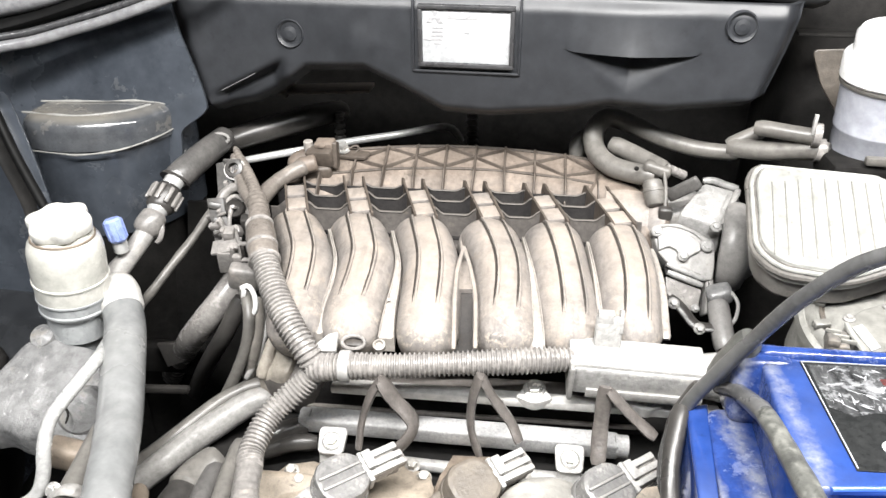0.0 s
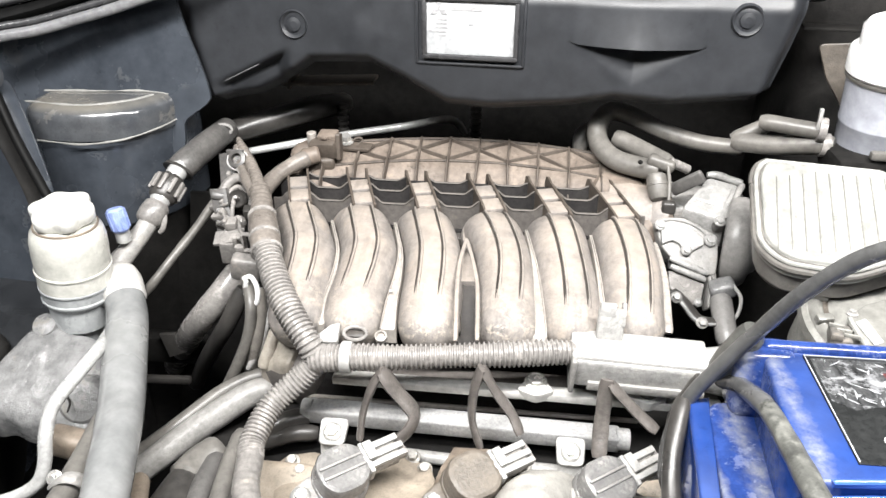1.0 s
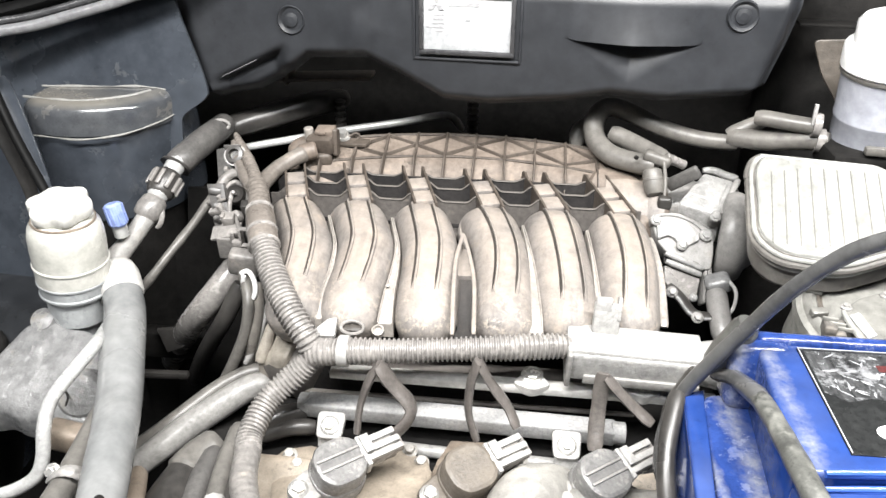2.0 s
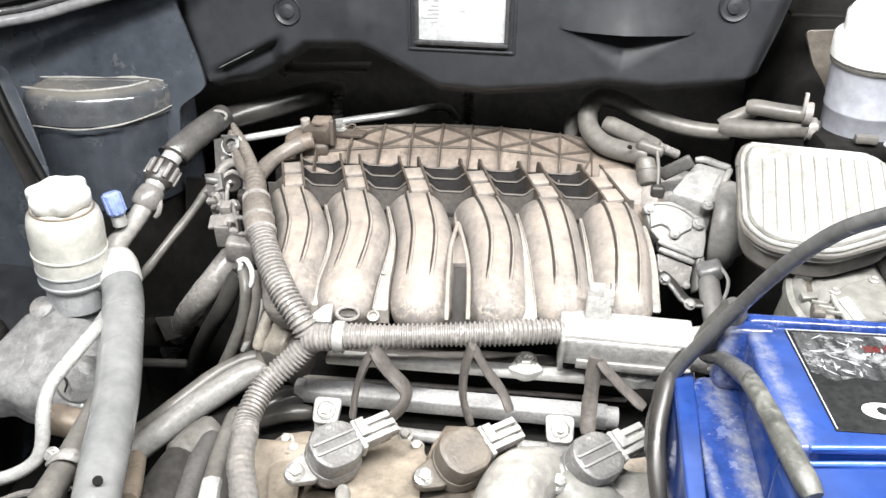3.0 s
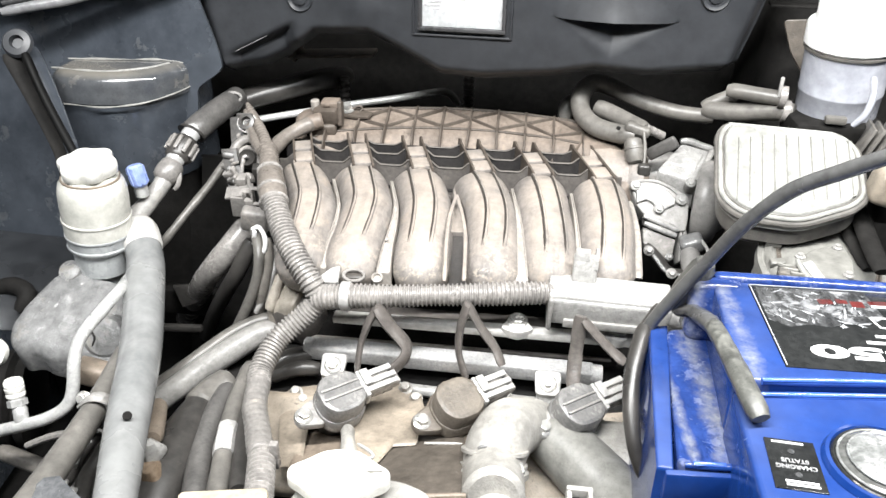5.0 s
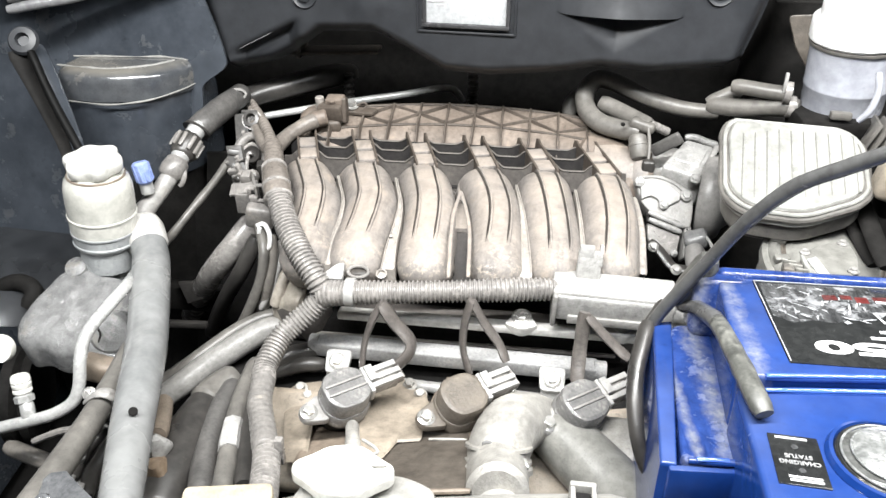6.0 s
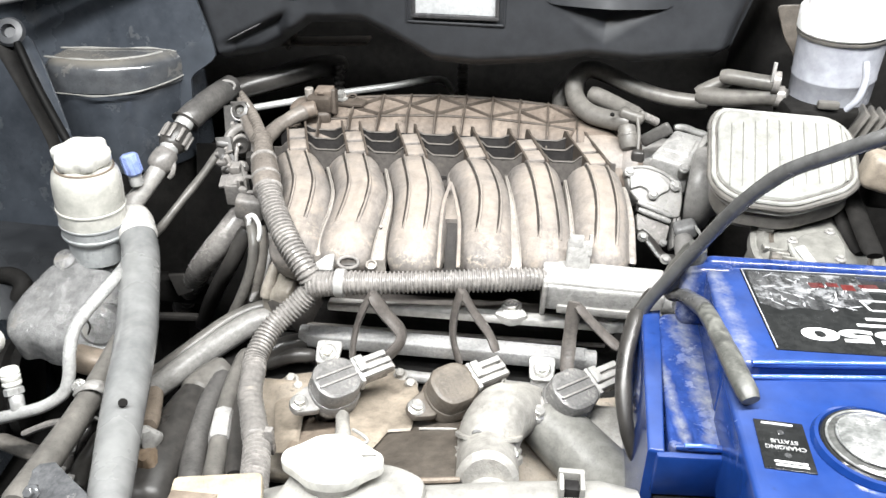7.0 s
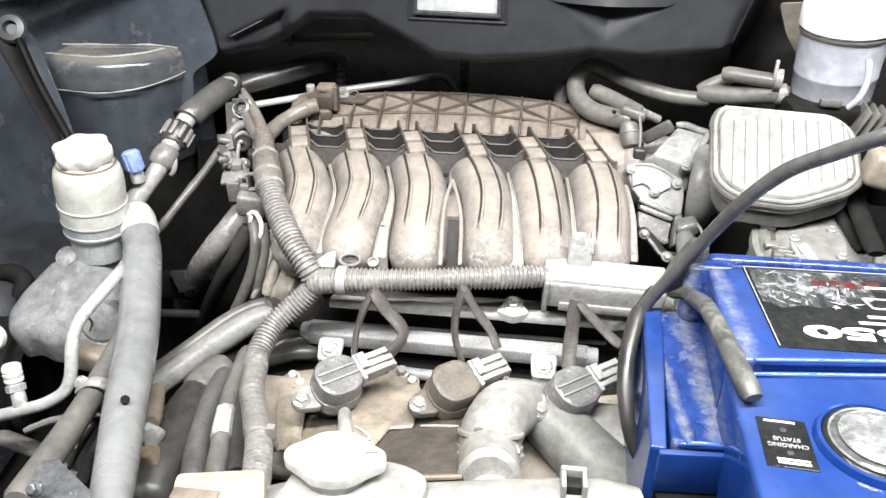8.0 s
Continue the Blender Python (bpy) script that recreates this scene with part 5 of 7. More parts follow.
part("terminal", join(box((-0.2480, 0.578, 0.8950), (0.010, 0.010, 0.012), 0.0015, (18, 0, 6)), box((-0.2520, 0.575, 0.8985), (0.003, 0.006, 0.008), 0.0008, (18, 0, 6))), "tape", plug)
part("buckle", join(*[box(Vector((-0.2275, 0.5600, 0.8885)) + Vector(o), d, 0.0006, (14, 0, 8)) for o, d in (((-0.005, 0, 0), (0.0022, 0.004, 0.017)), ((0.005, 0, 0), (0.0022, 0.004, 0.017)), ((0, 0, 0.0078), (0.0115, 0.004, 0.0022)), ((0, 0, -0.0078), (0.0115, 0.004, 0.0022)))]), "conduit", bank, "white plastic buckle")
part("link", join(box((-0.2360, 0.560, 0.8810), (0.008, 0.006, 0.009), 0.001, (14, 0, 8)), box((-0.2335, 0.558, 0.8745), (0.006, 0.006, 0.005), 0.001, (14, 0, 8))), "conduit", bank)
part("taped_block", box((-0.2290, 0.553, 0.8680), (0.026, 0.014, 0.024), 0.004, (14, 10, 8), 3), "tape", bank)
part("clip_loop", tube([(-0.2282, 0.5400, 0.8642), (-0.2213, 0.5400, 0.8668), (-0.2150, 0.5350, 0.8588), (-0.2147, 0.5300, 0.8488), (-0.2200, 0.5300, 0.8440)], 0.0022, 8, 0.003), "white", bank, "white cable clip")
part("clip_tab", box((-0.2265, 0.5390, 0.8560), (0.004, 0.003, 0.016), 0.0008, (10, 12, 0)), "white", bank, "white cable clip")
for pts in (((-0.2580, 0.632, 0.926), (-0.2520, 0.622, 0.9235), (-0.2450, 0.612, 0.9215)), ((-0.2690, 0.606, 0.898), (-0.2620, 0.603, 0.9020), (-0.2560, 0.604, 0.9040)), ((-0.2440, 0.585, 0.8960), (-0.2400, 0.575, 0.8960), (-0.2350, 0.566, 0.8930)), ((-0.2690, 0.596, 0.887), (-0.2640, 0.588, 0.8900), (-0.2570, 0.583, 0.8960), (-0.2530, 0.583, 0.9010))):
    part("pigtail", tube(pts, 0.0016, 8, 0.003), "tape", bank)

sensor = thing("map_sensor", (-0.1970, 0.7150, 0.9000), "dust-brown sensor with a taped lead on the plenum", "sensor")
part("body", box((-0.1975, 0.7120, 0.9180), (0.028, 0.016, 0.018), 0.003, (14, -4, -8)), "plenum_rib", sensor)
part("cap", join(box((-0.1935, 0.7160, 0.9285), (0.020, 0.014, 0.010), 0.002, (14, -4, -8)), box((-0.1960, 0.7110, 0.9300), (0.008, 0.008, 0.004), 0.0015, (14, -4, -8))), "plenum", sensor)
part("side_plate", slab(rounded([(-0.007, -0.012), (0.006, -0.014), (0.008, 0.012), (-0.005, 0.016)], 0.003), 0.004, 0.001, Matrix.Translation((-0.1845, 0.7130, 0.9190)) @ pose(0, 0, 0, 0, 90, 0) @ pose(0, 0, 0, 0, 0, 90)), "plenum_rib", sensor)
part("plug", rod((-0.2000, 0.7020, 0.9150), (-0.2170, 0.6960, 0.9120), 0.0088, 0.002), "plenum", sensor)
part("lead", tube([(-0.2100, 0.6970, 0.9135), (-0.2220, 0.6880, 0.9090), (-0.2320, 0.6760, 0.9050), (-0.2390, 0.6620, 0.9000), (-0.2410, 0.6440, 0.8960)], [0.0080, 0.0082, 0.0080, 0.0076, 0.0074], 14, 0.003, rnd=0.2), "tape_brown", sensor, "dusty taped lead")
part("pale_bolt", rod((-0.2110, 0.7180, 0.9190), (-0.2115, 0.7170, 0.9320), 0.0048), "seam", sensor)
part("foot", box((-0.2050, 0.7120, 0.9040), (0.034, 0.022, 0.014), 0.004, (10, 0, 12), 3), "plenum_rib", sensor)
part("port", tube([(-0.2330, 0.7280, 0.8960), (-0.2230, 0.7330, 0.9040), (-0.2080, 0.7350, 0.9060)], [0.010, 0.012, 0.011], 16, 0.004, rnd=0.1), "plenum", sensor, "brown moulded port")
part("bracket", slab(rounded([(-0.010, -0.007), (0.024, -0.007), (0.028, 0.005), (-0.010, 0.007)], 0.004), 0.003, 0.001, Matrix.Translation((-0.1800, 0.7360, 0.9105)) @ pose(0, 0, 0, 14, 0, 0)), "plenum_rib", sensor)
bolt(sensor, (-0.1815, 0.7390, 0.9150), (0, -0.2, 1), 0.0055, 0.007)
part("wire_loop", tube([(-0.1760, 0.7380, 0.9160), (-0.1690, 0.7400, 0.9200), (-0.1640, 0.7400, 0.9170), (-0.1690, 0.7380, 0.9130)], 0.0012, 8, 0.003), "plenum_rib", sensor)

# ---- rear pipes ----
def pipe_thing(name, label, category, pts, r, mat, step=0.006, seg=14, rnd=0.0, flat=1.0, group=""):
    ob = thing(name, pts[0], label, category, group)
    part("tube", tube(pts, r, seg, step, rnd=rnd, flat=flat), mat, ob)
    return ob


pipe_thing("metal_pipe", "bright thin metal pipe crossing behind the manifold", "pipe", [(-0.3034, 0.7700, 0.8857), (-0.2457, 0.7850, 0.8937), (-0.1874, 0.8000, 0.9018), (-0.1347, 0.8100, 0.9086), (-0.0921, 0.8200, 0.9150), (-0.0752, 0.8200, 0.9136), (-0.0649, 0.8200, 0.8996)], 0.0042, "pipe")
pipe_thing("heater_hose", "dark dusty heater hose in shadow under the cowl", "hose", [(-0.3242, 0.7600, 0.9084), (-0.3040, 0.7800, 0.9098), (-0.2686, 0.8000, 0.9161), (-0.2322, 0.8200, 0.9227), (-0.2070, 0.8600, 0.9179)], [0.012, 0.013, 0.014, 0.014, 0.012], "hose_dark")
for at in ((-0.0523, 0.8000, 0.9301), (-0.2058, 0.8300, 0.9041)):
    st = thing("threaded_stud", at, "small dark threaded stud on the bulkhead", "stud", "bulkhead studs")
    part("stud", tube([Vector(at) + Vector((0, 0, -0.03)), Vector(at) + Vector((0, 0, 0.0)), Vector(at) + Vector((0, 0, 0.022))], 0.0065, 14, pitch=0.007, depth=0.002), "hose_dark", st)

# ---- vacuum hoses on the far side ----
vac = pipe_thing("vacuum_hose", "dusty grey-brown vacuum hose looping over the manifold", "hose", [(0.1289, 0.6900, 0.9197), (0.1102, 0.7000, 0.9176), (0.0878, 0.7150, 0.9191), (0.0743, 0.7350, 0.9272), (0.0735, 0.7500, 0.9423), (0.0868, 0.7600, 0.9522), (0.1109, 0.7550, 0.9473), (0.1379, 0.7450, 0.9380), (0.1726, 0.7350, 0.9318), (0.2096, 0.7300, 0.9303)], [0.0097, 0.0099, 0.0101, 0.0101, 0.0101, 0.0097, 0.0092, 0.0084, 0.0080, 0.0076], "hose_dim", 0.005, 16)
part("spot", rod((0.1084, 0.6860, 0.9285), (0.1091, 0.6820, 0.9294), 0.002), "black", vac)
pipe_thing("vacuum_hose", "short dusty vacuum hose stub behind the loop", "hose", [(0.0587, 0.7650, 0.9068), (0.0595, 0.7720, 0.9208), (0.0684, 0.7750, 0.9267), (0.0808, 0.7750, 0.9272)], 0.008, "hose_dim")
pipe_thing("vacuum_hose", "dusty grey vacuum hose ending at the throttle", "hose", [(0.0891, 0.7350, 0.9341), (0.1047, 0.7250, 0.9307), (0.1237, 0.7050, 0.9274), (0.1366, 0.6900, 0.9255)], 0.0089, "hose_dim")
fitting = thing("purge_valve", (0.1312, 0.6900, 0.9241), "dusty grey plastic valve with hose stubs", "valve")
part("body", box((0.1291, 0.6900, 0.9269), (0.026, 0.014, 0.011), 0.004, (0, 12, -18), 3), "hose_dim", fitting)
part("can", lathe([(0.0060, 0.0), (0.0085, 0.0015), (0.0092, 0.004), (0.0092, 0.009), (0.0098, 0.0095), (0.0098, 0.0115), (0.0092, 0.012), (0.0090, 0.020), (0.0076, 0.0240), (0.0040, 0.0255)], (0.1236, 0.6810, 0.9195), (0.14, -0.55, -0.75), 28), "hose_dim", fitting)
part("strap", tube([(0.1335, 0.6800, 0.9277), (0.1357, 0.6720, 0.9130), (0.1355, 0.6640, 0.9000)], 0.0018, 8, 0.004), "hose_dim", fitting)
part("stub", rod((0.1362, 0.6900, 0.9285), (0.1563, 0.7000, 0.9175), 0.0045), "conduit", fitting)
part("arm", box((0.1553, 0.6900, 0.9078), (0.034, 0.006, 0.013), 0.003, (0, -38, -20), 3), "foam", fitting)
part("foot", box((0.1357, 0.6600, 0.8956), (0.013, 0.010, 0.012), 0.003, (0, 0, -10), 3), "hose_dark", fitting)

brake_hose = thing("reservoir_hose", (0.2575, 0.6500, 0.9665), "pair of dusty grey hoses clamped to the fluid reservoir", "hose")
part("lower_hose", tube([(0.2611, 0.6480, 0.9657), (0.2407, 0.6600, 0.9614), (0.2186, 0.6720, 0.9553), (0.1976, 0.6850, 0.9523), (0.1894, 0.6900, 0.9520)], 0.0088, 14, 0.005), "hose_dim", brake_hose)
part("link_hose", tube([(0.1883, 0.6900, 0.9520), (0.2011, 0.6900, 0.9594), (0.2173, 0.6900, 0.9675)], 0.0071, 14, 0.005), "hose_dim", brake_hose)
part("upper_hose", tube([(0.2049, 0.6750, 0.9753), (0.2142, 0.6700, 0.9761), (0.2325, 0.6600, 0.9762), (0.2528, 0.6500, 0.9764)], 0.0070, 14, 0.005), "hose_dim", brake_hose)
for at in ((0.2487, 0.6510, 0.9781), (0.2540, 0.6510, 0.9649)):
    part("clamp", lathe([(0.0093, -0.003), (0.0103, -0.003), (0.0103, 0.003), (0.0093, 0.003)], at, (1, -0.2, -0.05), 20), "conduit", brake_hose, "pale spring clamp")
part("clamp_tang", box((0.2442, 0.6480, 0.9883), (0.003, 0.003, 0.018), 0.0005), "plug", brake_hose)

# ---- fluid reservoir with the white cap ----
BR, BAX = Vector((0.2985, 0.6550, 0.9651)), Vector((-0.05, -0.10, 1)).normalized()
res = thing("fluid_reservoir", BR, "translucent grey fluid reservoir with a white screw cap", "reservoir")
part("bottle", lathe([(0.028, -0.004), (0.0345, 0.002), (0.0352, 0.022), (0.0358, 0.023), (0.0358, 0.025), (0.0354, 0.026), (0.0368, 0.064), (0.034, 0.066)], BR, BAX, 40), "tank_grey", res)
part("cap", lathe([(0.037, 0), (0.0392, 0.002), (0.0392, 0.018), (0.038, 0.020), (0.033, 0.021), (0.033, 0.037), (0.030, 0.041), (0.013, 0.0425)], BR + BAX * 0.064, BAX, 40, lambda a, k: 1.0 + (0.012 * math.cos(18 * a) if k in (4, 5) else 0)), "white", res, "white ribbed screw cap")
part("collar", lathe([(0.0368, 0), (0.0384, 0.001), (0.0384, 0.003), (0.0368, 0.004)], BR + BAX * 0.060, BAX, 40), "lid_body", res)
part("handle", tube([(0.3032, 0.6050, 1.0126), (0.3047, 0.6000, 0.9973), (0.3009, 0.5960, 0.9827), (0.2942, 0.5980, 0.9717)], 0.0030, 12, 0.004), "tank_grey", res, "grey retaining strap")
part("foot", box((0.2846, 0.6120, 0.9715), (0.018, 0.008, 0.007), 0.002, (0, 0, -6)), "hose_dim", res, "dusty steel foot clip")
part("cradle", box((0.2929, 0.6350, 0.9566), (0.08, 0.05, 0.02), 0.004), "black", res)

# ---- throttle body ----
tb = thing("throttle_body", (0.17, 0.66, 0.84), "dusty cast aluminium throttle body with a bolted gear cover", "throttle body")
part("bore", rod((0.128, 0.735, 0.862), (0.215, 0.715, 0.86), 0.028, 0.002, 36), "alu_dull", tb)
part("housing", block([(0.149, 0.668, 0.8935), (0.187, 0.654, 0.8870), (0.207, 0.700, 0.9045), (0.176, 0.702, 0.9115)], 0.032, 0.004), "alu", tb)
part("housing_pad", block([(0.1615, 0.676, 0.8985), (0.1865, 0.668, 0.8945), (0.1985, 0.692, 0.9045), (0.1760, 0.695, 0.9090)], 0.006, 0.0025), "alu", tb)
part("housing_rib", tube([(0.1750, 0.7025, 0.9120), (0.1850, 0.7030, 0.9120), (0.1960, 0.7020, 0.9085), (0.2075, 0.7000, 0.9060)], 0.0036, 10, 0.004, rnd=0.3), "alu", tb)
part("housing_rib", tube([(0.1880, 0.6560, 0.8880), (0.1985, 0.6800, 0.8975), (0.2080, 0.6990, 0.9045)], 0.0030, 10, 0.004, rnd=0.3), "alu_dull", tb)
part("housing_lug", rod((0.1820, 0.6600, 0.8780), (0.1805, 0.6510, 0.8880), 0.0055), "alu_dull", tb)
bolt(tb, (0.1800, 0.6500, 0.8885), (0.05, -0.6, 0.8), 0.0035, 0.003, "alu")
GM = Matrix(((0.9943, -0.0706, 0.0801, 0.150), (0.1068, 0.6572, -0.7461, 0.640), (0.0, 0.7504, 0.6610, 0.8775), (0, 0, 0, 1)))
part("gear_case", slab(rounded([(-0.0265, 0.0100), (-0.0235, 0.0152), (-0.0145, 0.0172), (-0.0009, 0.0170), (0.0127, 0.0105), (0.0251, 0.0022), (0.0295, -0.0042), (0.0281, -0.0216), (0.0249, -0.0358), (0.0188, -0.0360), (-0.0141, -0.0200), (-0.0218, -0.0104)], 0.003), 0.020, 0.0015, GM @ pose(0, 0, -0.020), seg=3), "alu_dull", tb)
part("gear_cover", slab(rounded([(-0.0225, 0.0078), (-0.0175, 0.0110), (-0.0081, 0.0116), (0.0011, 0.0086), (0.0100, 0.0034), (0.0160, -0.0031), (0.0152, -0.0098), (0.0080, -0.0130), (0.0018, -0.0172), (-0.0040, -0.0128), (-0.0073, -0.0078), (-0.0123, -0.0052), (-0.0178, -0.0070), (-0.0222, -0.0090)], 0.0016), 0.0045, 0.0012, GM @ pose(0, 0, -0.001), seg=3), "alu", tb, "raised gear cover")
part("arc_rim", tube([GM @ Vector((x, y, 0.0006)) for x, y in ((-0.0204, 0.0137), (-0.0094, 0.0148), (0.0016, 0.0124), (0.0124, 0.0071), (0.0192, 0.0006))], 0.0012, 8, 0.003, rnd=0.2), "alu", tb)
for x, y, r in ((-0.0228, 0.0089, 0.0052), (0.0212, -0.0046, 0.0056)):
    part("boss", lathe([(r, -0.004), (r, 0.002), (r - 0.0012, 0.003)], GM @ Vector((x, y, 0)), GM.col[2].xyz, 24), "alu_dull", tb)
for (x0, y0), (x1, y1) in (((-0.0150, -0.0205), (0.0180, -0.0346)), ((-0.0148, -0.0280), (0.0157, -0.0402))):
    part("bar", tube([GM @ Vector((x0 + (x1 - x0) * f, y0 + (y1 - y0) * f, -0.001)) for f in (0, 0.5, 1)], 0.0030, 10, 0.006, rnd=0.12), "alu", tb)
part("slot", slab([(-0.0160, -0.0200), (0.0180, -0.0350), (0.0157, -0.0420), (-0.0160, -0.0290)], 0.004, 0, GM @ pose(0, 0, -0.008)), "pocket", tb)
part("lower_plate", slab(rounded([(-0.0157, -0.0305), (0.0160, -0.0434), (0.0103, -0.0639), (-0.0005, -0.0616), (-0.0163, -0.0469)], 0.002), 0.012, 0.0012, GM @ pose(0, 0, -0.016)), "conduit", tb, "dark grey lower plate")
part("side_pillar", slab(rounded([(0.0200, -0.0312), (0.0275, -0.0334), (0.0244, -0.0633), (0.0165, -0.0665)], 0.003), 0.016, 0.003, GM @ pose(0, 0, -0.018), seg=3), "alu_dull", tb)
for x, y, r in ((-0.0228, 0.0089, 0.0036), (0.0212, -0.0046, 0.0040), (-0.0011, -0.0141, 0.0034), (0.0085, -0.0605, 0.0026)):
    bolt(tb, GM @ Vector((x, y, 0.003 if y > -0.05 else -0.004)), GM.col[2].xyz, r, 0.0028, "alu")
part("flange_ring", lathe([(0.032, 0), (0.039, 0.0015), (0.042, 0.006), (0.0425, 0.012), (0.041, 0.018), (0.037, 0.023), (0.028, 0.026), (0.020, 0.034), (0.018, 0.06)], (0.190, 0.662, 0.864), (1, -0.28, 0.02), 40), "coupling", tb, "grey rubber intake coupling")
low = thing("vacuum_actuator", (0.1866, 0.6000, 0.8370), "small grey-brown fitting with a hose below the throttle", "fitting")
part("cap", box((0.1813, 0.6050, 0.8451), (0.022, 0.018, 0.016), 0.005, (10, -20, 0), 3), "case", low)
part("stub", tube([(0.1793, 0.6000, 0.8396), (0.1800, 0.5800, 0.8292), (0.1819, 0.5600, 0.8166)], 0.0095, 14, 0.005), "coupling", low)
part("wire_clip", tube([(0.1878, 0.6000, 0.8524), (0.1934, 0.5900, 0.8460), (0.1926, 0.5850, 0.8335), (0.1866, 0.5800, 0.8267)], 0.0016, 8, 0.003), "plug", low)
part("bracket", tube([(0.1379, 0.6000, 0.8429), (0.1483, 0.5900, 0.8367), (0.1588, 0.5800, 0.8277), (0.1736, 0.5750, 0.8286)], 0.006, 10, 0.005, flat=0.5), "hose_dark", low)
for at in ((0.1396, 0.5900, 0.8422), (0.1597, 0.5700, 0.8304)):
    bolt(low, at, (0, -0.7, 0.7), 0.0035, 0.004, "alu_dull")

# ---- air box ----
abox = thing("air_box", (0.24, 0.57, 0.85), "air filter box with a pale dusty ribbed lid", "air filter box")
lidm = Matrix.Translation((0.187, 0.52, 0.9205)) @ Matrix(((1, 0, 0, 0), (0, 1, 0, 0), (0.17, 0.35, 1, 0), (0, 0, 0, 1)))
rim = [(0.1867, 0.6062, 0.9531), (0.1950, 0.6228, 0.9603), (0.2842, 0.5934, 0.9652), (0.2944, 0.5721, 0.9595), (0.2871, 0.5196, 0.9399), (0.2749, 0.5092, 0.9341), (0.2338, 0.4985, 0.9234), (0.1919, 0.5127, 0.9213), (0.1782, 0.5345, 0.9266)]
rim = rounded([(x - 0.187, y - 0.52) for x, y, z in rim], 0.012, 5)
cxy = Vector((sum(p[0] for p in rim) / len(rim), sum(p[1] for p in rim) / len(rim)))


def shrunk(k):
    return [tuple(cxy + (Vector(p) - cxy) * k) for p in rim]


part("lid", slab(shrunk(0.995), 0.010, 0.004, lidm @ pose(0, 0, -0.006), seg=3), "lid", abox)
part("lid_top", slab(shrunk(0.91), 0.003, 0.0022, lidm @ pose(0, 0, 0.004), seg=3), "lid", abox)
part("lid_groove", tube([lidm @ Vector((*p, 0.0036)) for p in shrunk(0.925)] + [lidm @ Vector((*shrunk(0.925)[0], 0.0036))], 0.0010, 8, 0.004, rnd=0.8), "lid_body", abox, "grime in the lid groove")
part("lid_bead", tube([lidm @ Vector((*p, 0.0030)) for p in shrunk(0.965)] + [lidm @ Vector((*shrunk(0.965)[0], 0.0030))], 0.0020, 8, 0.004), "lid", abox)
part("rim_bead", tube([lidm @ Vector((*p, 0.0)) for p in shrunk(1.01)] + [lidm @ Vector((*rim[0], 0.0))], 0.0026, 8, 0.004, rnd=0.3), "lid_body", abox)
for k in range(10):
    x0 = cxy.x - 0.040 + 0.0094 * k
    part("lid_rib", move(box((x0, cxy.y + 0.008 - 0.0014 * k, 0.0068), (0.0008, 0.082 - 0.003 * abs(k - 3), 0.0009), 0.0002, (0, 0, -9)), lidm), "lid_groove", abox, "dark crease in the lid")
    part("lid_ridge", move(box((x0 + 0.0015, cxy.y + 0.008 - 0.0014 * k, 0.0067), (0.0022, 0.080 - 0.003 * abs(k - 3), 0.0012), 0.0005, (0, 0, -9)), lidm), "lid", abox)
part("body", slab(shrunk(0.84), 0.024, 0.004, lidm @ pose(0, 0.016, -0.040)), "lid_body", abox)
part("band", slab(shrunk(0.96), 0.014, 0.002, lidm @ pose(0, 0.003, -0.022)), "lid_body", abox)

mafh = thing("air_duct", (0.2636, 0.5000, 0.8813), "round dusty pale intake duct with a sensor block", "air duct")
MC, MAX = Vector((0.2640, 0.5020, 0.8875)), Vector((0.05, -0.35, 1)).normalized()
part("drum", lathe([(0.048, -0.05), (0.050, -0.006), (0.048, 0.001), (0.044, 0.004), (0.041, 0.002), (0.037, 0.002), (0.034, 0.005), (0.010, 0.009)], MC, MAX, 48), "maf", mafh)
part("ring", lathe([(0.0500, -0.014), (0.053, -0.012), (0.053, -0.004), (0.0500, -0.002)], MC, MAX, 48), "maf", mafh)
mm = Matrix.Translation(MC) @ frame_for(MAX)
part("dark_ring", lathe([(0.0398, 0.0022), (0.0405, 0.0034), (0.0388, 0.0040), (0.0380, 0.0026)], MC, MAX, 48), "brown", mafh, "dark ring in the drum groove")
part("sensor_plate", slab(rounded([(0.2290, 0.4350), (0.2285, 0.4745), (0.2460, 0.4920), (0.2725, 0.5060), (0.2720, 0.4780), (0.2640, 0.4500)], 0.005, 4), 0.014, 0.0015, pose(0, 0, 0.891)), "maf", mafh, "dusty grey sensor plate")
part("sensor_label", slab([(0.2310, 0.4660), (0.2390, 0.4710), (0.2412, 0.4440), (0.2338, 0.4390)], 0.0006, 0, pose(0, 0, 0.9054)), "paper", mafh, "blank white label")
part("plate_rib", tube([(0.2290, 0.4720, 0.9050), (0.2280, 0.4560, 0.9055), (0.2290, 0.4380, 0.9050)], 0.0020, 8, 0.003), "lid", mafh)
plug = part("sensor_plug", join(box((0.2180, 0.4540, 0.9000), (0.014, 0.022, 0.010), 0.002, (0, 0, -14)), box((0.2130, 0.4480, 0.9055), (0.008, 0.008, 0.006), 0.0015, (0, 0, -14))), "lid_body", mafh, "dusty plug beside the plate")
for k in range(3):
    part("plug_rib", box((0.2165 + 0.003 * k, 0.4600 - 0.006 * k, 0.9060), (0.010, 0.002, 0.003), 0.0006, (0, 0, -14)), "maf", plug)
for x, y in ((0.2325, 0.4770), (0.2660, 0.4960), (0.2600, 0.4520)):
    bolt(mafh, (x, y, 0.905), (0, 0, 1), 0.0028, 0.0028, "alu_dull", name="screw")
for a in range(5):
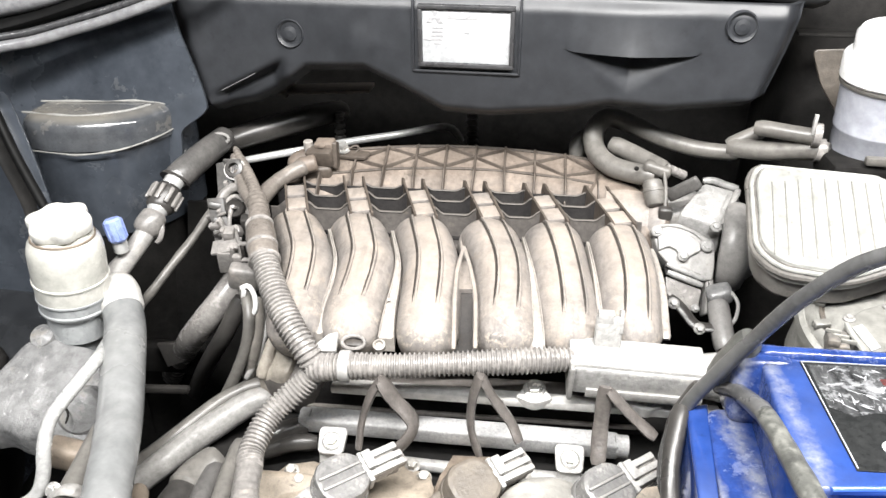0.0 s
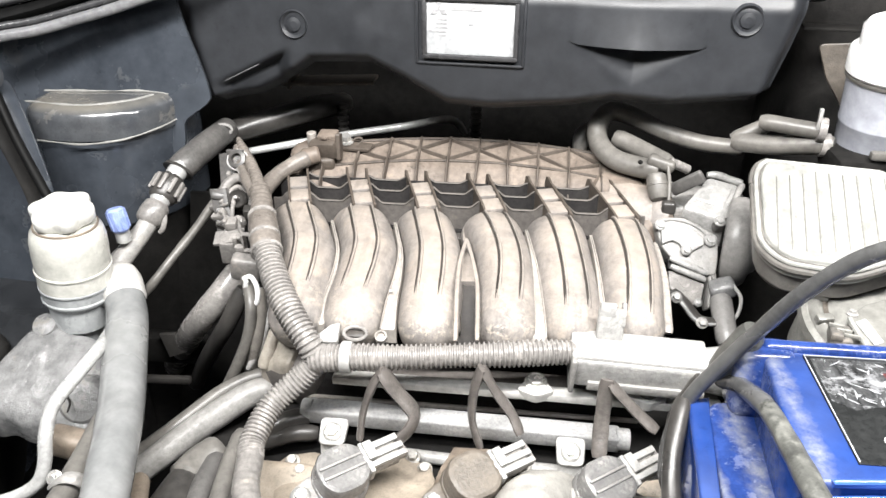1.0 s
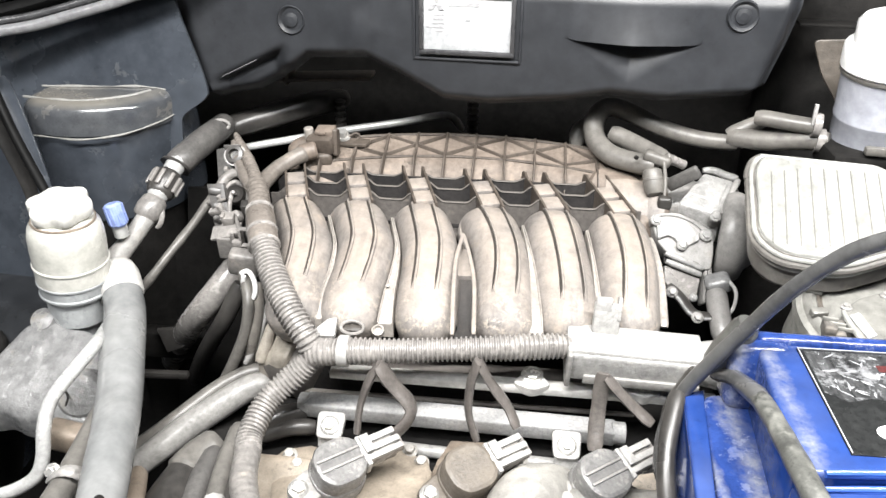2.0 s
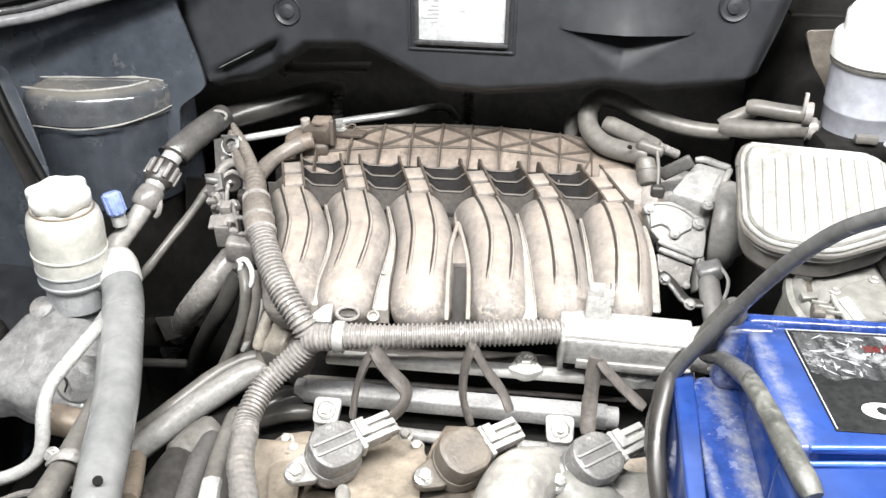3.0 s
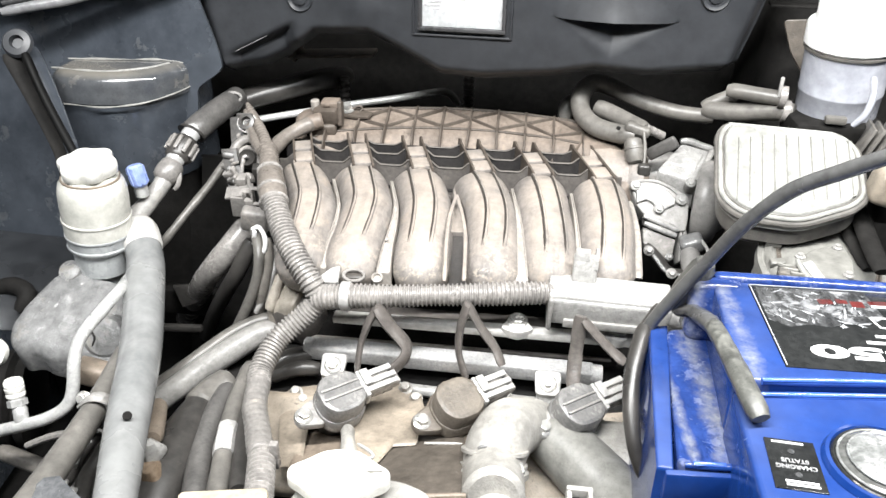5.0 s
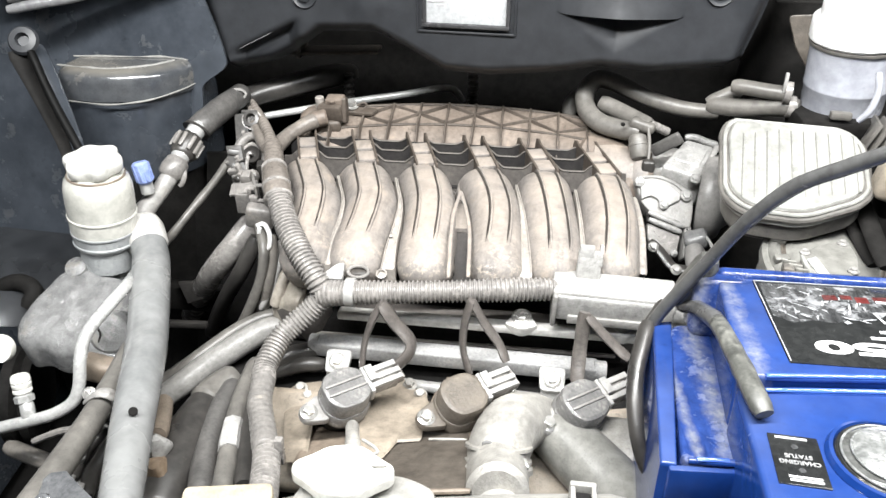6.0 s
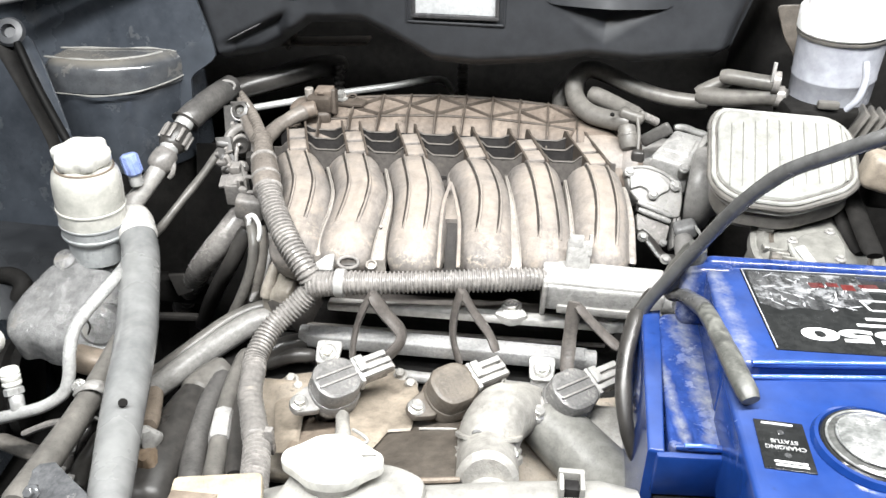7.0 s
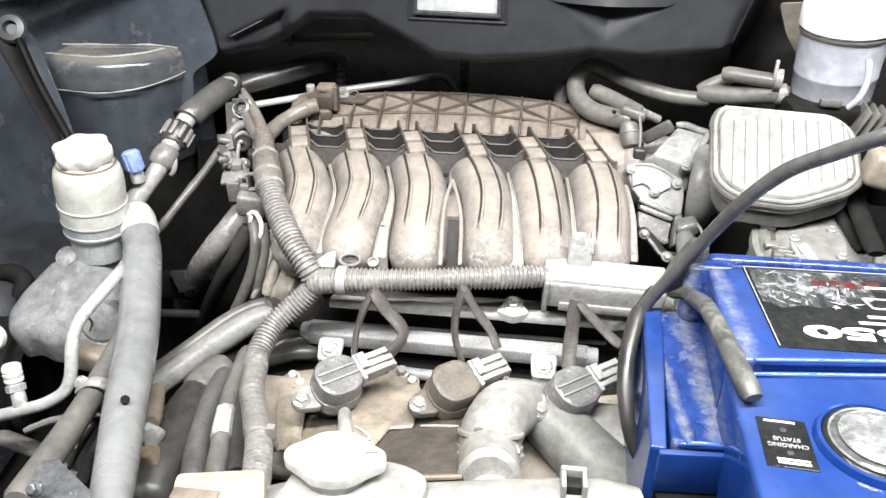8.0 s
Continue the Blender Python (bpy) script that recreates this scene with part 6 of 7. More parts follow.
    part("clip_tab", move(box((0.043 * math.cos(2.2 + a * 0.5), 0.043 * math.sin(2.2 + a * 0.5), 0.005), (0.012, 0.006, 0.005), 0.001, (0, 0, math.degrees(2.2 + a * 0.5))), mm), "maf", mafh)
strut = thing("air_box_stay", (0.2956, 0.5200, 0.9343), "black ribbed stay and dusty mount beside the air box", "stay")
part("leg", tube([(0.2949, 0.5600, 0.9210), (0.2912, 0.5000, 0.9090), (0.2922, 0.4700, 0.9006)], 0.008, 12, 0.006, flat=0.5), "black", strut)
part("leg", tube([(0.2848, 0.5600, 0.9152), (0.2864, 0.5200, 0.9034), (0.2924, 0.4900, 0.8917)], 0.008, 12, 0.006, flat=0.5), "black", strut)
part("mount", box((0.3193, 0.5500, 0.9219), (0.024, 0.03, 0.026), 0.004, (0, 0, -8)), "black", strut, "grimy rubber mount")
for k in range(-2, 5):
    part("fin", box(Vector((0.3202, 0.6000, 0.9554)) + Vector((0.006 * k, -0.003 * k, 0)), (0.003, 0.03, 0.034), 0.0008, (0, 20, -10)), "lid_body", strut)

pad_block = thing("foam_pad", (0.300, 0.52, 0.93), "yellowed foam pad wedged beside the air box", "foam pad")
part("pad", box((0.303, 0.525, 0.948), (0.026, 0.03, 0.028), 0.006, (0, 12, -8), 3), "tan", pad_block)

# ---- battery ----
bat = thing("car_battery", (0.21, 0.30, 0.72), "blue plastic car battery with a worn dark label", "car battery")
ZT = 0.925
part("case", box((0.262, 0.30, 0.80), (0.24, 0.205, 0.14), 0.006), "blue", bat)
part("top", slab(rounded([(0.1425, 0.2885), (0.375, 0.312), (0.375, 0.404), (0.150, 0.402)], 0.008), 0.05, 0.0028, pose(0, 0, ZT - 0.05), seg=3), "blue_top", bat)
part("front_step", slab(rounded([(0.138, 0.178), (0.378, 0.190), (0.378, 0.314), (0.1415, 0.2915)], 0.006), 0.055, 0.0028, pose(0, 0, ZT - 0.064), seg=3), "blue", bat)
part("back_ridge", box((0.265, 0.402, ZT - 0.004), (0.23, 0.011, 0.016), 0.005, seg=4), "blue_worn", bat)
# terminal block beside the main top, on which the lead lies
part("terminal_block", slab(rounded([(0.112, 0.259), (0.158, 0.262), (0.162, 0.398), (0.124, 0.396)], 0.009), 0.062, 0.002, pose(0, 0, 0.823), seg=4), "blue_worn", bat)
part("side_face", slab([(0.1005, 0.258), (0.1100, 0.257), (0.1265, 0.402), (0.1120, 0.398)], 0.110, 0.0025, pose(0, 0, 0.7745), seg=4), "blue", bat)
part("rim_bead", tube([(0.116, 0.2605, 0.8853), (0.137, 0.2605, 0.886), (0.157, 0.263, 0.886)], 0.0022, 10, 0.01), "blue", bat)
# near-black block in place of the shaded slot
part("slot", box((0.128, 0.2560, 0.8470), (0.042, 0.010, 0.012), 0.001, (0, 0, 3)), "void", bat, "black block standing for a shaded slot")
part("front_face", box((0.128, 0.2575, 0.8685), (0.046, 0.005, 0.030), 0.002, (0, 0, 3)), "blue", bat)
part("back_block", box((0.152, 0.400, 0.903), (0.036, 0.030, 0.045), 0.007, (-10, 0, 0), 3), "blue_worn", bat)
for a, b in (((0.1560, 0.2905, 0.9240), (0.3700, 0.3122, 0.9240)), ((0.1560, 0.2878, 0.9160), (0.3700, 0.3095, 0.9160)), ((0.1201, 0.2604, 0.8860), (0.1378, 0.2614, 0.8860))):
    a, b = Vector(a), Vector(b)
    part("step_edge", join(tube([a, (a + b) / 2, b], 0.0025, 16, 0.02), box((a + b) / 2 + Vector((0, -0.0012, 0.0020)), ((b - a).length, 0.0024, 0.0010), 0.0003, (30, 0, math.degrees(math.atan2(b.y - a.y, b.x - a.x))))), "blue_gloss", bat)
label = part("label", box((0.275, 0.349, ZT + 0.0003), (0.205, 0.090, 0.0012), 0.0004), "label_dark", bat, "dark torn label")
rng = random.Random(5)
part("scuffed_patch", slab([(0.1755, 0.352), (0.186, 0.345), (0.199, 0.349), (0.212, 0.347), (0.222, 0.354), (0.236, 0.352), (0.248, 0.362), (0.246, 0.391), (0.1755, 0.391)], 0.0003, 0, pose(0, 0, ZT + 0.0008)), "label_scuff", label, "scuffed pale scratches")
for k in range(46):
    x, y = rng.uniform(0.177, 0.236), rng.uniform(0.346, 0.390)
    a, l = math.radians(rng.choice((-35, 20, 60, 85, 140)) + rng.uniform(-15, 15)), rng.uniform(0.002, 0.010)
    d = Vector((math.cos(a), math.sin(a), 0)) * l / 2
    c = Vector((x, y, ZT + 0.0011))
    part("scratch", tube([c - d, c + Vector((-d.y, d.x, 0)) * rng.uniform(-0.15, 0.15), c + d], [0.0001, rng.uniform(0.0002, 0.0009), 0.0001], 6, 0.002, flat=0.25, rnd=0.4), "label_torn", label)
part("edge_line", join(box((0.275, 0.3935, ZT + 0.001), (0.204, 0.0006, 0.0006), 0), box((0.1733, 0.349, ZT + 0.001), (0.0005, 0.088, 0.0006), 0)), "label_torn", label)
for c, d in (((0.217, 0.3770), (0.009, 0.0060)), ((0.2275, 0.3785), (0.007, 0.0050)), ((0.2365, 0.3760), (0.008, 0.0070)), ((0.250, 0.378), (0.012, 0.006))):
    part("red_print", box((*c, ZT + 0.0010), (*d, 0.0005), 0.0, (0, 0, rng.uniform(-6, 6))), "ink_red", label, "worn patch of red print")
for c, w in (((0.262, 0.374, ZT + 0.0014), 0.035), ((0.257, 0.340, ZT + 0.0012), 0.045), ((0.252, 0.333, ZT + 0.0012), 0.05)):
    part("print_bar", box(c, (w, 0.0026, 0.0004), 0), "ink_white", label)
part("badge", join(box((0.262, 0.361, ZT + 0.0012), (0.045, 0.0012, 0.0004), 0), box((0.262, 0.350, ZT + 0.0012), (0.040, 0.0012, 0.0004), 0), box((0.240, 0.3555, ZT + 0.0012), (0.0012, 0.0115, 0.0004), 0, (0, 0, 14))), "ink_white", label)


def lettering(text, size, place, mat, parent, stretch=1.0, bold=0.0):
    c = bpy.data.curves.new("lettering", "FONT")
    c.body, c.size, c.align_x, c.align_y, c.extrude, c.offset = text, size, "CENTER", "CENTER", 0.0002, bold
    tmp = new("tmp_text", c)
    me = bpy.data.meshes.new_from_object(tmp)
    bm = bmesh.new()
    bm.from_mesh(me)
    bpy.data.objects.remove(tmp)
    bpy.data.meshes.remove(me)
    bmesh.ops.scale(bm, vec=(stretch, 1, 1), verts=bm.verts)
    return part("lettering", move(bm, place), mat, parent, flat=True)


lettering("550", 0.0165, pose(0.2225, 0.3215, ZT + 0.0013, 0, 0, 180), "ink_white", label, 2.5, 0.0007)
turn = Vector((0.1733, 0.305, ZT)) - bat.location
label.matrix_basis = Matrix.Translation(turn) @ pose(0, 0, 0, 0, 0, 0.8) @ Matrix.Translation(-turn)
SZ = ZT - 0.009
stick = part("charge_sticker", box((0.1605, 0.2342, SZ + 0.0003), (0.0245, 0.0355, 0.0012), 0.0004, (0, 0, -4)), "label_dark", bat, "dark charging status sticker")
sz = SZ + 0.0011
lettering("CHARGING", 0.0038, pose(0.1605, 0.2318, sz, 0, 0, 176), "ink_grey", stick, 1.0, 0.00008)
lettering("STATUS", 0.0038, pose(0.1609, 0.2362, sz, 0, 0, 176), "ink_grey", stick, 1.0, 0.00008)
for y in (0.2492, 0.2215, 0.2192):
    part("print_bar", box((0.1605, y, sz), (0.0155, 0.0013, 0.0004), 0, (0, 0, -4)), "ink_white", stick)
part("dot", join(rod((0.1608, 0.2430, sz - 0.0003), (0.1608, 0.2430, sz + 0.0002), 0.0018), rod((0.1603, 0.2265, sz - 0.0003), (0.1603, 0.2265, sz + 0.0002), 0.0018)), "label_scuff", stick)
eye_at = (0.2055, 0.2375, SZ + 0.0005)
part("eye_rim", lathe([(0.0300, -0.002), (0.0305, 0.0), (0.0290, 0.0030), (0.0272, 0.0034), (0.0262, 0.001)], eye_at, (0, 0, 1), 56), "blue", bat, "raised blue rim of the charge eye")
sight = part("sight_ring", lathe([(0.0264, 0), (0.0264, 0.0026), (0.0256, 0.0034), (0.0240, 0.0030), (0.0238, 0.0015)], eye_at, (0, 0, 1), 56), "label_dark", bat, "dark ring of the charge eye")
part("sight_glass", lathe([(0.0240, 0.0), (0.0238, 0.0030), (0.0225, 0.0042), (0.0200, 0.0046), (0.0190, 0.0044)], eye_at, (0, 0, 1), 56), "window", sight, "dark glossy lens ring")
for r, z in ((0.0236, 0.0036), (0.0192, 0.0056)):
    part("bead", tube([(eye_at[0] + r * math.cos(a), eye_at[1] + r * math.sin(a), eye_at[2] + z) for a in np.linspace(0, 2 * math.pi, 25)], 0.0007, 8, 0.003), "lens", sight)
part("sight_window", lathe([(0.0190, 0.0044), (0.0186, 0.0062), (0.0150, 0.0076), (0.0100, 0.0086), (0.001, 0.0091)], eye_at, (0, 0, 1), 48), "lens", sight, "mottled bulging window")

lead = thing("battery_lead", (0.1376, 0.3700, 0.9186), "grey sleeved battery lead lying across the battery", "battery lead")
part("bare_end", tube([(0.1313, 0.4056, 0.8935), (0.1372, 0.3877, 0.9055), (0.1424, 0.3516, 0.9186)], [0.0042, 0.0053, 0.0060], 16, 0.005, rnd=0.06), "cable", lead, "dark bare cable")
part("sleeve", tube([(0.1313, 0.4056, 0.8930), (0.1372, 0.3877, 0.9050), (0.1424, 0.3516, 0.9180), (0.1440, 0.3074, 0.9240), (0.1456, 0.2763, 0.9260), (0.1493, 0.2604, 0.9220)], [0.0038, 0.0047, 0.0054, 0.0062, 0.0068, 0.0058], 16, 0.005, flat=0.8, rnd=0.16), "boot", lead)
cable = thing("battery_cable", (0.1423, 0.3850, 0.9488), "thick black battery cable arching over the battery", "cable")
part("sheath", tube([(0.2245, 0.3300, 1.0544), (0.2093, 0.3350, 1.0440), (0.1910, 0.3450, 1.0293), (0.1714, 0.3580, 1.0109), (0.1546, 0.3720, 0.9818), (0.1407, 0.3850, 0.9474), (0.1253, 0.3930, 0.9135), (0.1124, 0.3970, 0.8851), (0.1048, 0.3950, 0.8561), (0.1045, 0.3900, 0.8288), (0.1120, 0.3920, 0.8080), (0.1280, 0.3920, 0.7900)], 0.0046, 18, 0.005, rnd=0.05), "cable", cable)
part("sheath", tube([(0.1187, 0.4000, 0.8994), (0.1079, 0.4000, 0.8679), (0.1087, 0.3950, 0.8385), (0.1150, 0.3960, 0.8100), (0.1300, 0.3950, 0.7900)], 0.0054, 16, 0.005, rnd=0.05), "hose_dark", cable)
part("sheath", tube([(0.1085, 0.3950, 0.8850), (0.1000, 0.3640, 0.8680), (0.0985, 0.3420, 0.8540), (0.1010, 0.3250, 0.8380), (0.1090, 0.3180, 0.8180)], [0.0056, 0.0058, 0.0056, 0.0052, 0.005], 16, 0.005, rnd=0.08), "hose_dark", cable)
part("lug", tube([(0.1432, 0.4000, 0.9376), (0.1367, 0.4050, 0.9126), (0.1324, 0.4100, 0.8951)], [0.008, 0.011, 0.010], 14, 0.005), "boot", cable)

# ---- water pipes and radiator ----
elbow = thing("water_outlet", (0.0141, 0.3600, 0.7936), "oxidised pale metal water outlet elbow with a hose flange", "water outlet")
part("elbow", tube([(0.0115, 0.3033, 0.8000), (0.0095, 0.3450, 0.7850), (0.0108, 0.3620, 0.7902), (0.0195, 0.3850, 0.7897), (0.0352, 0.4100, 0.7730), (0.0542, 0.4300, 0.7496)], [0.0215, 0.0225, 0.0235, 0.0235, 0.022, 0.02], 28, 0.004), "elbow", elbow)
part("bead", lathe([(0.0225, -0.004), (0.0255, -0.002), (0.0255, 0.002), (0.0225, 0.004)], (0.0097, 0.3430, 0.7842), (0.02, -0.55, -0.83), 32), "elbow", elbow)
part("hose", tube([(0.0464, 0.4050, 0.7750), (0.0601, 0.3950, 0.7696), (0.0796, 0.3750, 0.7642), (0.1016, 0.3500, 0.7601), (0.1204, 0.3200, 0.7635)], [0.0215, 0.024, 0.025, 0.0255, 0.0255], 28, 0.005), "maf", elbow, "dusty grey rubber coolant hose")
for d in (0.0, 0.010):
    part("clamp_band", lathe([(0.0236, -0.0014), (0.0246, -0.0012), (0.0246, 0.0012), (0.0236, 0.0014)], Vector((0.0096, 0.3500, 0.7858)) + Vector((0, 0.0055, 0.0083)) * (d / 0.01), (0.02, -0.55, -0.83), 32), "elbow", elbow)
part("clamp_screw", box((0.0253, 0.3360, 0.7956), (0.012, 0.008, 0.007), 0.0015, (20, 0, 20)), "steel", elbow, "small clamp screw")
part("spot", rod((0.0014, 0.3450, 0.8059), (0.0016, 0.3430, 0.8056), 0.004), "case", elbow)
part("collar", tube([(0.0109, 0.3350, 0.7850), (0.0120, 0.3180, 0.7848), (0.0136, 0.2900, 0.7854)], [0.0175, 0.0185, 0.0195], 24, 0.005), "rad", elbow)

fill = thing("alternator_bracket", (0.1047, 0.4000, 0.7671), "pale dusty casting beside the battery", "casting")
part("casting", box((0.1054, 0.4000, 0.7492), (0.07, 0.05, 0.06), 0.012, (10, 0, 0), 3), "elbow", fill)

rad = thing("radiator", (-0.03, 0.235, 0.50), "dusty pale radiator top tank", "radiator")
part("tank", tube([(-0.125, 0.226, 0.828), (-0.05, 0.228, 0.832), (0.03, 0.236, 0.838), (0.10, 0.242, 0.841)], 0.027, 20, 0.02, flat=0.8), "rad", rad)
part("core", box((-0.12, 0.215, 0.66), (0.5, 0.03, 0.33), 0.004), "hose_dark", rad)
part("neck_pad", slab(rounded([(-0.030, -0.03), (0.052, -0.03), (0.058, 0.012), (0.035, 0.022), (-0.020, 0.016)], 0.01), 0.016, 0.004, pose(-0.078, 0.232, 0.846)), "rad", rad)
foot = part("clip_foot", join(*[box(c, s, 0.0012) for c, s in (((0.0540, 0.2427, 0.8630), (0.003, 0.013, 0.014)), ((0.0656, 0.2439, 0.8630), (0.003, 0.013, 0.014)), ((0.0599, 0.2513, 0.8630), (0.015, 0.004, 0.014)))]), "rad", rad, "square plastic clip")
part("slot", box((0.0599, 0.2435, 0.8610), (0.009, 0.008, 0.012), 0.001), "pocket", foot)

RC = Vector((-0.0745, 0.2399, 0.8760))

WING = [(-0.0315, -0.0045), (-0.0315, 0.0045), (-0.021, 0.011), (-0.012, 0.0185), (0.0, 0.0205), (0.012, 0.0185), (0.021, 0.011), (0.0315, 0.0045), (0.0315, -0.0045), (0.021, -0.011), (0.012, -0.0185), (0.0, -0.0205), (-0.012, -0.0185), (-0.021, -0.011)]
cap = part("radiator_cap", join(slab(rounded(WING, 0.005), 0.008, 0.0022, Matrix.Translation(RC) @ pose(0, 0, -0.008, 3, 0, 3) @ Matrix.Diagonal((0.92, 0.92, 1, 1)), seg=3), slab(rounded([(x * 0.55, y * 0.8) for x, y in WING], 0.004), 0.0012, 0.0006, Matrix.Translation(RC) @ pose(0, 0, 0, 3, 0, 3))), "cap_white", rad, "white metal radiator cap with two wings")
part("skirt", lathe([(0.018, -0.02), (0.019, -0.018), (0.019, -0.008)], RC, (0, -0.05, 1), 40), "rad", cap)
part("mark", box(RC + Vector((0.02, 0.002, 0.0012)), (0.009, 0.0007, 0.0012), 0, (0, 4, 12)), "rad", cap)
ovf = thing("overflow_hose", (-0.0916, 0.3300, 0.8197), "short pale rubber overflow stub with a wire clip", "hose")
part("stub", tube([(-0.0965, 0.3460, 0.8105), (-0.0925, 0.3300, 0.8155), (-0.0860, 0.3050, 0.8245)], [0.0052, 0.0048, 0.0062], 14, 0.004), "elbow", ovf)
part("wire_clip", tube([(-0.0829, 0.3200, 0.8219), (-0.0740, 0.3100, 0.8270), (-0.0691, 0.3050, 0.8271), (-0.0719, 0.3000, 0.8290), (-0.0818, 0.3100, 0.8246)], 0.0012, 8, 0.003), "plug", ovf)

fuse = thing("plastic_cover", (-0.1378, 0.2211, 0.8620), "cream plastic cover with a worn orange mark", "plastic cover")
fo = [(-0.1583, 0.2059, 0.8660), (-0.1624, 0.2244, 0.8660), (-0.1138, 0.2338, 0.8660), (-0.1087, 0.2160, 0.8660), (-0.1024, 0.1943, 0.8660), (-0.1537, 0.1881, 0.8660)]
part("lid", slab(rounded([(x, y) for x, y, z in fo], 0.004), 0.008, 0.002, pose(0, 0, 0.858)), "cream", fuse)
part("base", slab(rounded([(x * 0.98 - 0.003, y - 0.002) for x, y, z in fo], 0.004), 0.05, 0, pose(0, 0, 0.806)), "rad", fuse)
part("mark", box((-0.1453, 0.2092, 0.8668), (0.026, 0.008, 0.0012), 0.0003), "rust", fuse)

# ---- power steering reservoir ----
PB, PAX = Vector((-0.3775, 0.5350, 0.8265)), Vector((0.07, -0.02, 1)).normalized()
ps = thing("steering_reservoir", PB, "milky power steering fluid bottle with an off-white cap", "reservoir")
part("bottle", lathe([(0.0298, 0.029), (0.0300, 0.044), (0.0309, 0.0445), (0.0309, 0.0460), (0.0300, 0.0465), (0.0303, 0.060), (0.0300, 0.072), (0.0282, 0.080), (0.0240, 0.0855), (0.016, 0.087)], PB, PAX, 48), "milky", ps)
part("bottle_base", lathe([(0.019, -0.03), (0.021, -0.012), (0.0250, -0.010), (0.0255, 0.012), (0.0285, 0.0150), (0.0296, 0.0170), (0.0296, 0.0185), (0.0288, 0.0195), (0.0293, 0.028), (0.0303, 0.0285), (0.0303, 0.0300), (0.0295, 0.0305)], PB, PAX, 48), "milky_low", ps, "greyer lower half of the bottle")
part("cap", lathe([(0.0195, 0), (0.0222, 0.0006), (0.0242, 0.003), (0.0250, 0.0100), (0.0247, 0.0135), (0.0236, 0.0150), (0.0215, 0.0158), (0.0100, 0.0160), (0.002, 0.0160)], PB + PAX * 0.0870, (0.03, -0.10, 1), 72, lambda a, k: 0.97 + (0.02, 0.07, 0.08, 0.085, 0.085, 0.08, 0.06, 0.03, 0.0)[k] * math.cos(6 * a + 0.9)), "cap_white", ps, "off-white lobed screw cap")
# brown ring: the cap's shadow on the neck, put into the colour
part("neck_shade", lathe([(0.0248, 0.0842), (0.0256, 0.0838), (0.0254, 0.0850), (0.0246, 0.0854)], PB, PAX, 40), "rust", ps, "brown ring painting the cap's shadow on the neck")
part("neck", tube([PB - PAX * 0.03, PB - PAX * 0.045 + Vector((0.01, -0.01, 0)), PB - PAX * 0.06 + Vector((0.02, -0.02, 0))], 0.013, 16, 0.005), "hose_dusty", ps)

# ---- air conditioning hose ----
ac = thing("refrigerant_hose", (-0.3322, 0.5200, 0.8257), "thick grey refrigerant hose with pale collar", "hose")
part("hose", tube([(-0.3420, 0.5450, 0.8419), (-0.3271, 0.5200, 0.8321), (-0.3084, 0.4750, 0.8246), (-0.2863, 0.4200, 0.8165), (-0.2644, 0.3620, 0.8176), (-0.2481, 0.3150, 0.8161), (-0.2280, 0.2650, 0.8196), (-0.2094, 0.2200, 0.8262)], [0.0165, 0.0170, 0.0172, 0.0168, 0.0160, 0.0150, 0.0138, 0.0126], 28, 0.006), "hose_grey", ac)
part("collar", tube([(-0.3550, 0.5620, 0.8495), (-0.3467, 0.5520, 0.8440), (-0.3344, 0.5330, 0.8378)], [0.0155, 0.0187, 0.0185], 28, 0.004), "hose_pale", ac, "pale crimped collar")
part("mark", rod((-0.2429, 0.3142, 0.8339), (-0.2422, 0.3132, 0.8348), 0.0032), "black", ac)
part("elbow", tube([(-0.3507, 0.5560, 0.8448), (-0.3561, 0.5680, 0.8526), (-0.3495, 0.5800, 0.8620), (-0.3405, 0.5930, 0.8745), (-0.3335, 0.6080, 0.8870)], [0.0106, 0.0102, 0.0089, 0.0087, 0.0087], 18, 0.004), "alu_dull", ac, "dull aluminium elbow")
part("ferrule", tube([(-0.3385, 0.6000, 0.8800), (-0.3350, 0.6070, 0.8865), (-0.3310, 0.6160, 0.8940)], [0.0115, 0.0124, 0.0112], 20, 0.003, rnd=0.06), "tape", ac)
part("clip_tail", tube([(-0.3290, 0.6120, 0.8930), (-0.3230, 0.6060, 0.8850), (-0.3235, 0.6000, 0.8760), (-0.3270, 0.5980, 0.8720)], 0.0024, 8, 0.003, flat=0.5), "tape", ac)
part("tube_end", tube([(-0.3325, 0.6140, 0.8925), (-0.3305, 0.6190, 0.8965), (-0.3285, 0.6240, 0.9000)], 0.0096, 16, 0.004), "pipe", ac)
clipm = part("spring_lock", tube([(-0.3318, 0.6190, 0.8945), (-0.3280, 0.6305, 0.9030), (-0.3245, 0.6400, 0.9100)], [0.0122, 0.0134, 0.0120], 20, 0.003), "hose_dark", ac, "dark plastic spring lock coupling")
ax = (Vector((-0.3277, 0.6400, 0.9089)) - Vector((-0.3353, 0.6180, 0.8927))).normalized()
for a in np.linspace(0, 2 * math.pi, 11):
    fm = Matrix.Translation((-0.3280, 0.6305, 0.9030)) @ frame_for(ax)
    part("finger", move(box((0.0142 * math.cos(a), 0.0142 * math.sin(a), 0), (0.0032, 0.0040, 0.016), 0.001, (0, 0, math.degrees(a))), fm), "tape", clipm)
part("tube_end", tube([(-0.3262, 0.6400, 0.9080), (-0.3230, 0.6500, 0.9145), (-0.3200, 0.6600, 0.9184)], 0.0092, 16, 0.004), "pipe", ac)
